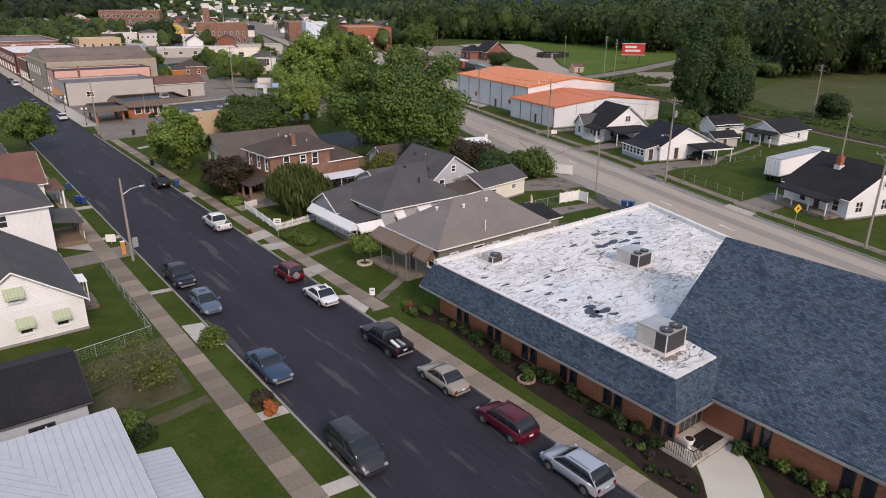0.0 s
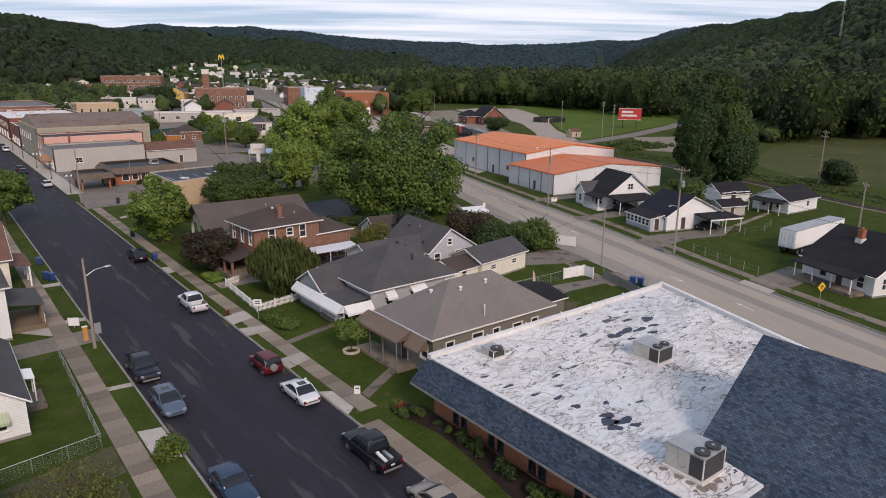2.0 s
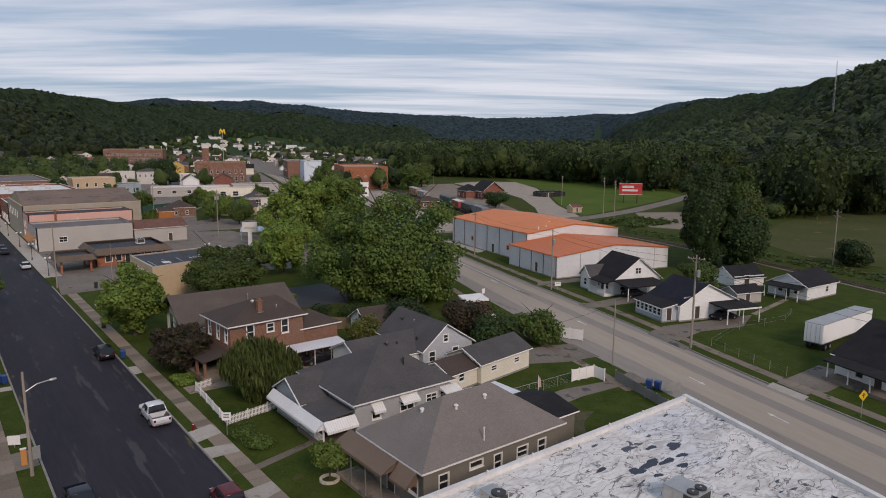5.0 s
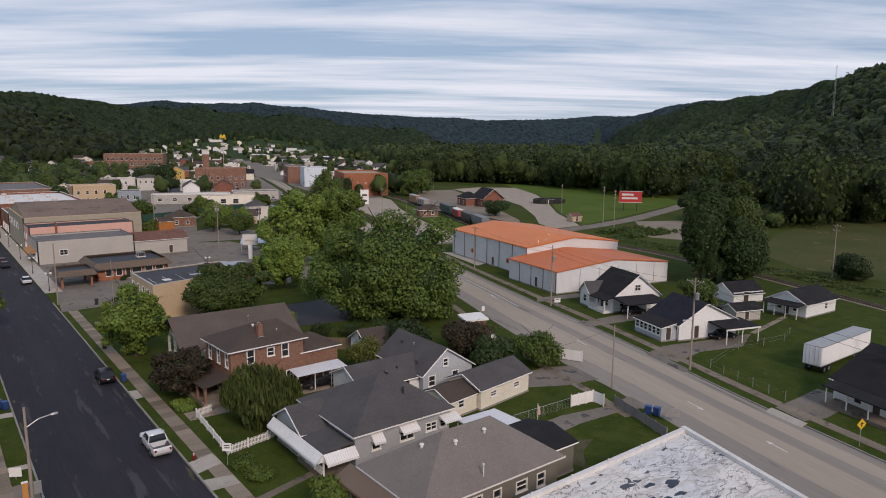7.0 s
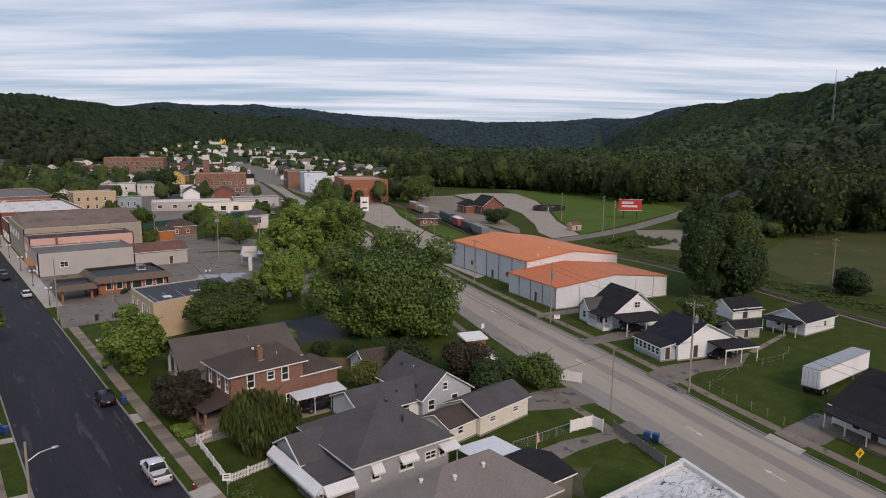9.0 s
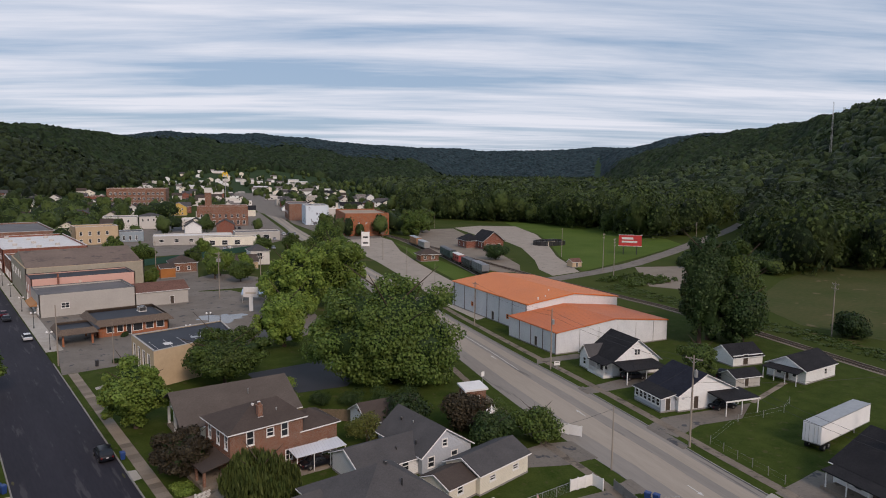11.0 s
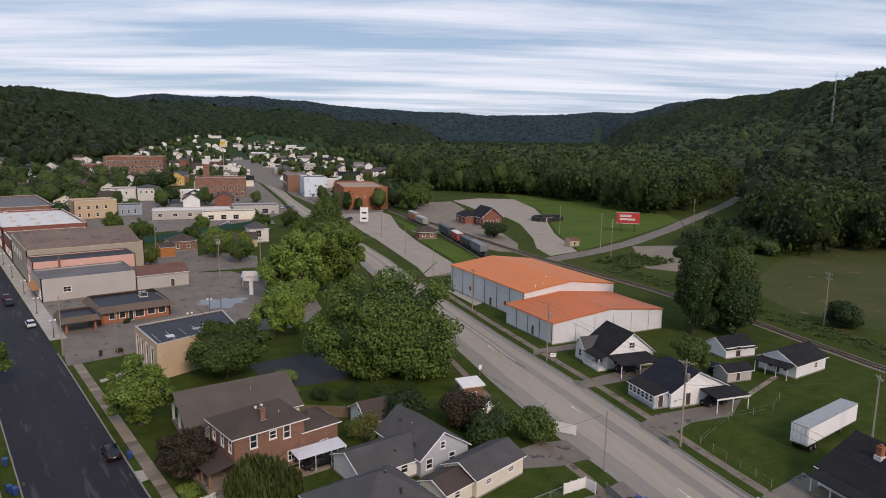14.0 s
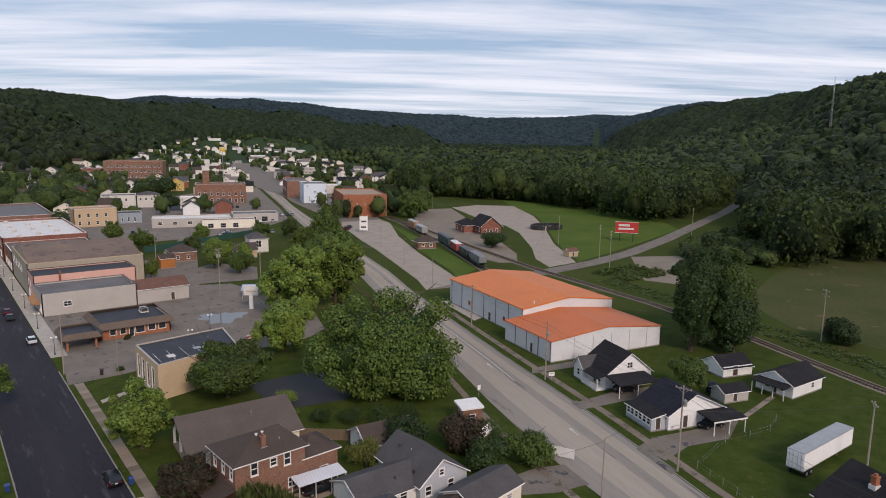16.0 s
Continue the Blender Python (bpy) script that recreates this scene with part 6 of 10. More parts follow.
pf = thing("post_fence", "row of thin fence posts with slack wire by the grassy lot", "fence", pose(0, 0, 0.12))
line = [(far_edge(v, 4.1), v) for v in (28.5, 31.0, 33.5, 36.0, 38.5, 41.0)] + [(74.0, 43.2), (79.0, 41.8), (84.0, 41.0), (89.0, 42.5)]
for px, py in line:
    Geo().tube((px, py, 0), (px, py, 1.25), 0.045, n=6).obj("post", METAL, pf)
for z in (0.5, 1.1):
    w = Geo()
    for p0, p1 in zip(line, line[1:]):
        w.tube((*p0, z), (*p1, z), 0.008, n=3)
    w.obj("strand", METAL, pf)

# ---- houses west of the dark street ----
h = house("house", "white sided gabled house with sage window awnings", -35.7, 40.4, 0, 9.6, 13.5, 3.1, 3.4, "gable", "y", 0.35, SIDING_W, SHINGLE_G,
          [("S", 4.6, 0.9, 0.9, 1.2), ("S", 7.3, 0.9, 0.9, 1.2), ("E", 2.0, 1.0, 0.9, 1.2), ("E", 8.0, 1.0, 0.9, 1.2)], [("E", 5.0, 0.95, 2.05)], gable_wins=[("S", 4.3, 3.9, 0.8, 0.9)])
awning(h, (4.4, -0.02), (5.7, -0.02), 0.6, 2.35, 0.6, AWN_G)
awning(h, (7.1, -0.02), (8.4, -0.02), 0.6, 2.35, 0.6, AWN_G)
awning(h, (4.0, -0.15), (5.4, -0.15), 0.6, 5.1, 0.6, AWN_G)
Geo().slab([(9.7, 5.0, 2.65), (10.8, 5.0, 2.5), (10.8, 7.2, 2.5), (9.7, 7.2, 2.65)], 0.1).obj("porch_roof", TRIM, h)
for y in (5.05, 7.0):
    Geo().box(10.65, y, 0, 10.75, y + 0.1, 2.45).obj("porch_post", TRIM, h)
Geo().box(9.6, 4.0, 0, 11.3, 7.4, 0.4).obj("porch_floor", CONC, h)
h = house("house", "two-storey white sided house with green-grey roof", -34.5, 62.8, 0, 9.6, 11.0, 5.7, 2.6, "hip", "y", 0.45, SIDING_W, SHINGLE_G,
          [("S", 4.6, 3.9, 0.9, 1.3), ("S", 5.4, 1.0, 0.9, 1.2), ("S", 1.8, 3.9, 0.9, 1.3), ("E", 2.5, 3.6, 0.9, 1.3), ("E", 7.5, 3.6, 0.9, 1.3), ("E", 7.5, 1.0, 0.9, 1.3)], [("E", 4.0, 0.95, 2.05)], hip_in=4.6)
awning(h, (5.2, -0.02), (6.6, -0.02), 0.7, 2.5, 0.6, mat("green_awning", (0.03, 0.10, 0.075), (0.025, 0.08, 0.06), 0.6))
for q in ([(9.6, 1.6, 3.3), (13.0, 1.6, 2.75), (13.0, 8.2, 2.75), (9.6, 8.2, 3.3)],):
    Geo().slab(q, 0.16).obj("porch_roof", SHINGLE_G, h)
for k in range(4):
    Geo().box(12.6, 1.8 + k * 2.0, 0, 12.8, 2.0 + k * 2.0, 2.7).obj("porch_post", WOODF, h)
Geo().box(9.6, 1.6, 0, 13.0, 8.2, 0.55).obj("porch_floor", WOODF, h)
g = Geo()
for k in range(36):
    g.box(12.85, 1.8 + k * 0.175, 0.55, 12.9, 1.85 + k * 0.175, 1.35)
g.box(12.84, 1.7, 1.35, 12.92, 8.1, 1.42)
g.obj("porch_rail", TRIM, h)
h = house("house", "older house with mottled brown roof and brick chimney", -33.5, 80.5, 0, 10.5, 11.5, 4.4, 3.0, "gable", "x", 0.45, CREAM, SHINGLE_R,
          [("S", 6.5, 1.4, 0.9, 1.3), ("E", 2.0, 1.2, 0.9, 1.3), ("E", 7.5, 1.2, 0.9, 1.3)], [("E", 4.5, 0.95, 2.05)])
chimney(h, 5.0, 2.0, 5.4, 7.6, 0.6, BRICK)
Geo().slab([(10.5, 1.0, 3.2), (13.0, 1.0, 2.8), (13.0, 8.0, 2.8), (10.5, 8.0, 3.2)], 0.16).obj("porch_roof", SHINGLE_R, h)
for k in range(3):
    Geo().box(12.6, 1.2 + k * 3.1, 0, 12.8, 1.4 + k * 3.1, 2.7).obj("porch_post", TRIM, h)
h = house("house", "house with grey roof beyond the street tree", -36, 100, 0, 11, 11, 4.8, 3.0, "hip", "y", 0.45, SIDING_B, SHINGLE_G, [("E", 2.0, 1.2, 0.9, 1.3), ("E", 7.5, 1.2, 0.9, 1.3)], [("E", 4.5, 0.95, 2.05)])
h = house("outbuilding", "dark-roofed pale grey outbuilding with a black-framed window", -40.0, 23.0, 0, 10.7, 8.4, 2.9, 1.5, "gable", "x", 0.3, SIDING_B, SHINGLE_K, [("S", 7.4, 0.9, 1.3, 1.1, 3)], category="outbuilding", trim=BLACKM)
h = house("house", "house with pale ribbed metal roof", -40.2, 3.0, 0, 11.4, 17.0, 2.3, 2.1, "gable", "x", 0.3, SIDING_W, GALV, [("E", 4.0, 0.8, 1.0, 1.2), ("E", 12.5, 0.8, 1.0, 1.2)], [], ridge_at=0.9)
Geo().slab([(0.0, 5.7, 4.24), (10.2, 5.7, 3.13), (5.9, 14.4, 4.43), (0.0, 14.4, 5.05)], 0.08).obj("upper_roof", GALV, h)
Geo().tube((8.2, 15.0, 4.2), (8.2, 15.0, 4.75), 0.06, n=8).obj("vent_pipe", GALV, h)
house("porch_wing", "", 11.42, -1.0, 0, 2.2, 13.0, 2.55, 0.35, "gable", "y", 0.2, SIDING_W, GALV, [], parent=h, part_name="porch_wing", ridge_at=0.02)
au = thing("air_conditioner", "grey condenser unit beside the white house", "air conditioner", pose(-34.4, 38.9, 0.12))
Geo().box(0, 0, 0.05, 0.8, 0.8, 0.85).obj("casing", METAL, au)
Geo().tube((0.4, 0.4, 0.85), (0.4, 0.4, 0.9), 0.33, 0.33, 16).obj("fan_grille", GRILLE, au)

# ---- houses along the grey road ----
h = house("house", "white storey-and-a-half house with black roof", 76.6, 69.4, -18, 10.4, 8.6, 3.0, 3.9, "gable", "y", 0.4, SIDING_W, SHINGLE_K,
          [("W", 1.6, 0.9, 1.0, 1.4), ("W", 4.6, 0.9, 1.0, 1.4), ("S", 1.5, 1.0, 0.9, 1.3)], [("W", 3.2, 0.9, 2.05)], gable_wins=[("S", 4.7, 3.9, 1.2, 1.1, 2)], ridge_at=0.52)
house("front_gable", "", -1.8, 5.2, 0, 5.5, 3.4, 3.0, 1.7, "gable", "x", 0.3, SIDING_W, SHINGLE_G, [("W", 1.2, 0.9, 1.0, 1.3)], parent=h, part_name="front_gable")
Geo().slab([(-2.2, -0.4, 2.6), (0.2, -0.4, 3.1), (0.2, 5.2, 3.1), (-2.2, 5.2, 2.6)], 0.15).obj("porch_roof", SHINGLE_K, h)
Geo().slab([(-0.4, -5.2, 2.7), (8.5, -5.2, 2.7), (8.5, -0.3, 3.1), (-0.4, -0.3, 3.1)], 0.2).obj("carport_roof", SHINGLE_K, h)
for x, y in ((-2.0, -0.2), (-2.0, 2.4), (-0.2, -5.0), (3.9, -5.0), (8.2, -5.0), (-2.0, 5.0)):
    Geo().box(x, y, 0, x + 0.13, y + 0.13, 2.6).obj("porch_post", TRIM, h)
g = Geo()
for k in range(32):
    g.box(-2.0, 0.0 + k * 0.16, 0.45, -1.95, 0.05 + k * 0.16, 1.2)
g.box(-2.03, -0.1, 1.2, -1.92, 5.1, 1.28)
g.obj("porch_rail", TRIM, h)
Geo().box(-2.1, -0.2, 0, 0, 5.2, 0.45).obj("porch_floor", TRIM, h)

h = house("house", "pale house with navy shingles and a glazed front porch", 70.2, 51.2, -18, 11.5, 8.0, 2.9, 3.0, "gable", "y", 0.4, SIDING_W, mat("navy_shingles", (0.013, 0.015, 0.026), (0.027, 0.030, 0.044), 0.9, pattern="shingle", pw=0.32, ph=0.15, joint=0.008, jcol=(0.012, 0.012, 0.02), pbump=0.35),
          [("S", 8.6, 1.0, 0.9, 1.1)], [("S", 3.0, 0.9, 2.05)], ridge_at=0.45)
house("glazed_porch", "", -2.9, 0.6, 0, 2.8, 7.0, 2.4, 0.5, "gable", "y", 0.25, SIDING_B, SHINGLE_K, [("W", 0.4 + k * 1.1, 1.0, 0.85, 1.1) for k in range(6)], [("S", 0.9, 0.9, 2.0)], parent=h, part_name="glazed_porch", ridge_at=0.97)
p = thing("carport", "flat dark-roofed carport on white posts", "carport", pose(74.6, 46.4, 0.12, 0, 0, -18))
Geo().slab([(0, -1.0, 2.6), (6.8, -1.0, 2.6), (6.8, 3.6, 2.9), (0, 3.6, 2.9)], 0.2).obj("roof", SHINGLE_K, p)
Geo().box(-0.03, -1.04, 2.3, 6.83, -0.98, 2.55).obj("fascia", TRIM, p)
for x in (0.2, 3.3, 6.5):
    Geo().box(x, -0.9, 0, x + 0.12, -0.78, 2.4).obj("post", TRIM, p)
    Geo().box(x, 3.3, 0, x + 0.12, 3.42, 2.7).obj("post", TRIM, p)

h = house("house", "white sided house with black roof, chimney and front porch", 60.3, 15.0, -18, 12.5, 10.6, 3.0, 3.6, "gable", "y", 0.45, SIDING_W, SHINGLE_K,
          [("S", 1.4, 0.9, 1.2, 1.4, 2), ("S", 6.0, 0.9, 1.2, 1.4, 2), ("W", 1.4, 0.8, 1.0, 1.5), ("W", 6.8, 0.8, 1.0, 1.5)], [("W", 4.4, 0.95, 2.05)], gable_wins=[("S", 5.6, 4.0, 0.9, 1.0)])
chimney(h, 4.2, 6.0, 5.4, 6.9, 0.7, BRICK)
Geo().slab([(-2.6, 1.0, 2.45), (-0.2, 1.0, 2.85), (-0.2, 10.2, 2.85), (-2.6, 10.2, 2.45)], 0.14).obj("porch_roof", SHINGLE_K, h)
for k in range(4):
    Geo().box(-2.4, 1.2 + k * 2.8, 0, -2.28, 1.32 + k * 2.8, 2.4).obj("porch_post", TRIM, h)
Geo().box(-2.5, 1.0, 0, 0, 10.2, 0.4).obj("porch_floor", CONC, h)

h = house("house", "small white house with grey roof by the railway", 101.5, 45.6, -4, 10.4, 7.4, 2.7, 1.9, "gable", "x", 0.35, SIDING_W, SHINGLE_K, [("S", 6.5, 1.0, 0.9, 1.0), ("W", 1.6, 1.0, 0.9, 1.1), ("W", 4.6, 1.0, 0.9, 1.1)], [("W", 3.2, 0.9, 2.0)])
Geo().slab([(-2.6, 0.2, 2.35), (0.0, 0.2, 2.7), (0.0, 7.0, 2.7), (-2.6, 7.0, 2.35)], 0.12).obj("porch_roof", SHINGLE_K, h)
for k in range(4):
    Geo().box(-2.4, 0.4 + k * 2.1, 0, -2.28, 0.52 + k * 2.1, 2.3).obj("porch_post", TRIM, h)
house("shed", "dark-roofed shed under the tall trees", 101.5, 59.5, -18, 7.4, 6.2, 2.0, 1.8, "gable", "x", 0.3, SIDING_W, SHINGLE_K, [], [("S", 2.5, 1.2, 2.0)], category="shed")
house("shed", "low dark shed behind the carport", 89.0, 52.0, -18, 5.5, 3.6, 2.1, 0.9, "gable", "x", 0.3, STUCCO_G, SHINGLE_K, [], [("S", 2.0, 0.9, 1.8)], category="shed")

# ---- warehouse ----
wh = house("warehouse", "pale metal warehouse with orange ribbed roofs", 79.6, 86.4, -11, 31.0, 18.5, 4.75, 1.6, "gable", "y", 0.2, MWALL, ORANGE_D, [], [("W", 7.0, 1.0, 2.1)], category="warehouse", trim=ORANGE_D, found=True)
house("upper_hall", "", 4.9, 18.6, 0, 27.4, 38.0, 6.95, 1.7, "gable", "y", 0.2, MWALL, ORANGE, [("W", 8.0, 2.0, 0.9, 0.9), ("W", 26.0, 2.0, 0.9, 0.9)], [("W", 3.0, 1.0, 2.1), ("W", 15.0, 1.2, 2.1)], parent=wh, part_name="upper_hall", trim=ORANGE)
for k in range(4):
    Geo().box(-0.09, 0.2 + k * 4.6, 0, -0.01, 0.34 + k * 4.6, 4.7).obj("downspout", mat("brown_metal", (0.10, 0.05, 0.035), (0.07, 0.04, 0.03), 0.5) if k == 0 else bpy.data.materials["brown_metal"], wh)
for k in range(7):
    Geo().box(4.8, 18.8 + k * 6.1, 0, 4.88, 18.95 + k * 6.1, 6.9).obj("downspout", bpy.data.materials["brown_metal"], wh)
for k in range(5):
    Geo().box(6.0 + k * 5.2, -0.06, 0, 6.1 + k * 5.2, -0.01, 4.9).obj("downspout", METAL, wh)
for x, y in ((9.0, 16.0), (12.0, 17.2), (16.0, 21.5)):
    vent(wh, x, y + 4, 8.1 if y > 20 else 7.6, 0.5, 0.12, TRIM)
tk = thing("propane_tank", "white horizontal gas tank beside the warehouse", "tank", pose(85.5, 82.6, 0.12, 0, 0, -11))
ring = lambda r, x: [(x, math.cos(6.2832 * i / 14) * r, 0.95 + math.sin(6.2832 * i / 14) * r) for i in range(14)]
Geo().loft([ring(0.2, -0.1), ring(0.5, 0.1), ring(0.6, 0.4), ring(0.6, 3.2), ring(0.5, 3.5), ring(0.2, 3.7)]).obj("vessel", TRIM, tk)
for x in (0.7, 2.8):
    Geo().box(x, -0.35, 0, x + 0.15, 0.35, 0.5).obj("saddle", METAL, tk)

# ---- parked semi-trailer ----
tr = thing("semi_trailer", "white box semi-trailer parked on the grass", "trailer", pose(71.9, 30.2, 0.12, 0, 0, -1))
Geo().box(0, 0, 1.15, 15.6, 2.5, 3.85).obj("box", mat("trailer_white", (0.84, 0.84, 0.84), (0.74, 0.74, 0.75), 0.5, fine=2, coarse=0.3), tr)
Geo().box(-0.03, -0.03, 1.1, 15.63, 2.53, 1.2).box(-0.03, -0.03, 3.8, 15.63, 2.53, 3.9).obj("rail", METAL, tr)
for y in (0.08, 1.28):
    d = Geo().box(-0.06, y, 1.25, -0.01, y + 1.14, 3.75).obj("door", mat("trailer_door", (0.80, 0.80, 0.80), (0.68, 0.68, 0.69), 0.5) if y < 1 else bpy.data.materials["trailer_door"], tr)
    for q in (0.3, 0.8):
        Geo().box(-0.1, y + q, 1.3, -0.06, y + q + 0.04, 3.7).obj("lock_bar", METAL, d)
for x in (1.2, 2.5):
    for y in (0.0, 2.05):
        wl_ = Geo().tube((x, y, 0.5), (x, y + 0.45, 0.5), 0.5, 0.5, 18).obj("wheel", TYRE, tr)
        Geo().tube((x, y - 0.01, 0.5), (x, y + 0.46, 0.5), 0.25, 0.25, 12).obj("rim", METAL, wl_)
Geo().box(0.4, 0.5, 0.8, 3.2, 2.0, 1.1).obj("bogie", BLACKM, tr)
for y in (0.5, 1.9):
    Geo().box(11.8, y, 0, 11.95, y + 0.15, 1.15).obj("landing_leg", METAL, tr)

# ---- small-town shops and works up the street ----
def rect(x, y, w, d, rot=0):
    c, s = math.cos(radians(rot)), math.sin(radians(rot))
    return [(x + c * a - s * b, y + s * a + c * b) for a, b in ((0, 0), (w, 0), (w, d), (0, d))]


b = flat_building("bank", "tan stucco bank with dark flat roof and tall windows", [(6.4, 112.6), (22.6, 117.0), (24.4, 130.0), (6.2, 127.5)], 6.5, STUCCO_T, DARKROOF,
                  [(3, 1.2 + k * 3.2, 1.0, 1.5, 4.4, 0) for k in range(4)] + [(0, 10.0, 3.6, 1.0, 1.3)], 0.14, STUCCO_G)
for q in ((3.0, 4.0, 1.4, 1.8, COPING), (8.5, 6.5, 2.2, 1.2, METAL), (11.0, 9.0, 1.0, 0.8, COPING)):
    Geo().box(q[0], q[1], 6.49, q[0] + q[2], q[1] + q[3], 6.53).obj("roof_patch", q[4], b, "pale patch on the dark roof")
for k in range(4):
    Geo().box(1.2 + k * 2.6, 2.0 + k * 0.4, 6.49, 1.26 + k * 2.6, 8.0 + k * 0.5, 6.515).obj("roof_seam", COPING, b)
b = flat_building("shop", "long grey stucco shop with a flat grey roof", rect(-2.0, 187.6, 23, 15.4), 5.6, STUCCO_G, GREYROOF, [(0, 5.0, 2.2, 1.8, 1.3, 2), (3, 3, 0.8, 3, 2.2, 3), (3, 8, 0.8, 3, 2.2, 3), (3, 11.6, 0.8, 3, 2.2, 3)], 0.4, GREYROOF)
awning(b, (-0.05, 14), (-0.05, 3), 1.6, 3.6, 0.9, mat("orange_canvas", (0.42, 0.22, 0.10), (0.34, 0.18, 0.09), 0.9))
house("shop_annex", "grey annex with rust red gable roof", 21.1, 187.6, 0, 14.0, 9.5, 4.2, 1.8, "gable", "x", 0.3, STUCCO_G, SHINGLE_R, [], [("S", 9.0, 1.0, 2.1)], category="building")
b = flat_building("shop", "pink painted store with dark flat roof", rect(-1.8, 203.6, 26.5, 11.6), 7.6, PINK, DARKROOF, [(3, 1, 0.8, 3, 2.2, 3), (3, 1.2, 4.2, 1, 1.6), (3, 5.0, 4.2, 1, 1.6)], 0.3, DARKROOF)
chimney(b, 6.5, -0.3, 3.0, 8.8, 0.5, BRICK_R)
b = flat_building("shop", "tall peeling block store with a brown sloped roof", rect(-1.8, 215.6, 32, 38), 8.6, PEEL, GREYROOF, [(3, 2 + k * 4.5, 5.2, 1.1, 2.0) for k in range(6)], 0.8, STUCCO_T)
Geo().slab([(0.3, 0.3, 9.0), (31.7, 0.3, 9.0), (31.7, 19, 12.6), (0.3, 19, 12.6)], 0.2).obj("sloped_roof", OLDROOF, b)
Geo().slab([(0.3, 19, 12.6), (31.7, 19, 12.6), (31.7, 37.7, 9.0), (0.3, 37.7, 9.0)], 0.2).obj("sloped_roof", OLDROOF, b)
for x in (0.3, 31.5):
    Geo().loft([[(x, 0.3, 8.9), (x, 37.7, 8.9), (x, 19, 12.5)], [(x + 0.2, 0.3, 8.9), (x + 0.2, 37.7, 8.9), (x + 0.2, 19, 12.5)]]).obj("gable", PEEL, b)
b = flat_building("shop", "red brick store row with white coated roof", rect(-2.0, 282, 28, 58), 7.8, BRICK_R, COPING, [(3, 3 + k * 4.4, 4.6, 1.1, 2.0) for k in range(12)] + [(3, 3 + k * 8.8, 0.8, 5, 2.3, 4) for k in range(6)] + [(0, 4 + k * 6, 4.5, 1.0, 1.8) for k in range(4)], 0.7)
for k in range(10):
    a = thing("roof_hatch", "small white box on the store roof", "roof box", pose(3 + (k * 7) % 21, 286 + k * 5.3, 7.85), "roof boxes")
    Geo().box(0, 0, 0, 1.6, 1.4, 0.8).obj("casing", ACBOX, a)
    Geo().box(-0.05, -0.05, 0.8, 1.65, 1.45, 0.88).obj("lid", COPING, a)
flat_building("shop", "brick store between the rows", rect(-1.8, 256, 26, 22), 6.8, BRICK_D, GREYROOF, [(3, 2 + k * 5, 0.8, 3.2, 2.3, 3) for k in range(4)], 0.5)
for k, (x, y, w, d, hh, mt, rf, lb) in enumerate([(-42, 300, 22, 40, 8, BRICK_R, GREYROOF, "old red brick store across the street"), (-42, 352, 22, 50, 9, STUCCO_T, GREYROOF, "tan store block across the street"),
        (-2, 345, 26, 60, 9, BRICK_D, GREYROOF, "brown brick store block"), (35, 366, 20, 14, 8.5, STUCCO_T, TANROOF, "tan two-storey building with stepped parapet")]):
    flat_building("shop", lb, rect(x, y, w, d), hh, mt, rf, [(0, 2 + j * 4, 1.0, 1.2, 1.8) for j in range(4)] + [(0, 2 + j * 4, 4.8, 1.2, 1.8) for j in range(4)] + [(3, 2 + j * 5, 4.8, 1.1, 1.8) for j in range(int(d / 5) - 1)], 0.6)

# drive-in with a shingled skirt roof and canopy
dv = thing("drive_in", "low brick drive-in with brown skirt roof and canopy", "building", pose(5.6, 157.0, 0.12))
g = Geo()
S, E_, N_, W_ = ((0, 0), (15.5, 0)), ((15.5, 0), (15.5, 14)), ((15.5, 14), (0, 14)), ((0, 14), (0, 0))
openings = [(2.0, 3.4, 0.9, 2.4), (4.2, 5.4, 0.9, 2.4), (6.2, 7.2, 0.0, 2.4), (7.6, 9.6, 0.7, 2.4), (10.4, 12.0, 0.9, 2.4), (12.8, 14.4, 0.9, 2.4)]
wall_panel(g, *S, 0, 3.0, openings, 0.25).obj("wall", BRICK, dv)
for q in (E_, N_, W_):
    wall_panel(Geo(), *q, 0, 3.0, (), 0.25).obj("wall", BRICK, dv)
for a, c, z0, z1 in openings:
    window(dv, *S, a, c, max(z0, 0.05), z1, TRIM, 0, False)
Geo().prism([(0.3, 0.3), (15.2, 0.3), (15.2, 13.7), (0.3, 13.7)], 3.0, 3.3).obj("flat_roof", DARKROOF, dv)


def skirt(parent, x0, y0, x1, y1, z0, z1, o, material):
    q = [(x0, y0), (x1, y0), (x1, y1), (x0, y1)]
    p = [(x0 - o, y0 - o), (x1 + o, y0 - o), (x1 + o, y1 + o), (x0 - o, y1 + o)]
    for i in range(4):
        j = (i + 1) % 4
        Geo().slab([(*p[i], z0), (*p[j], z0), (*q[j], z1), (*q[i], z1)], 0.15).obj("skirt_roof", material, parent)


skirt(dv, 0.2, 0.2, 15.3, 13.8, 2.7, 4.0, 1.2, SKIRT)
Geo().box(-8.0, -4.6, 3.0, -0.2, 4.0, 3.2).obj("canopy_roof", DARKROOF, dv)
skirt(dv, -7.8, -4.4, -1.4, 3.8, 2.7, 3.8, 0.8, SKIRT)
for x, y in ((-7.6, -4.2), (-7.6, 3.4), (-1.9, -4.2), (-1.9, 3.4)):
    Geo().box(x, y, 0, x + 0.4, y + 0.4, 3.0).obj("canopy_pillar", BRICK, dv)
air_unit(16.5, 165.0, 3.42, 1.6, 2.2, 1.1, 0, "pale rooftop unit on the drive-in")

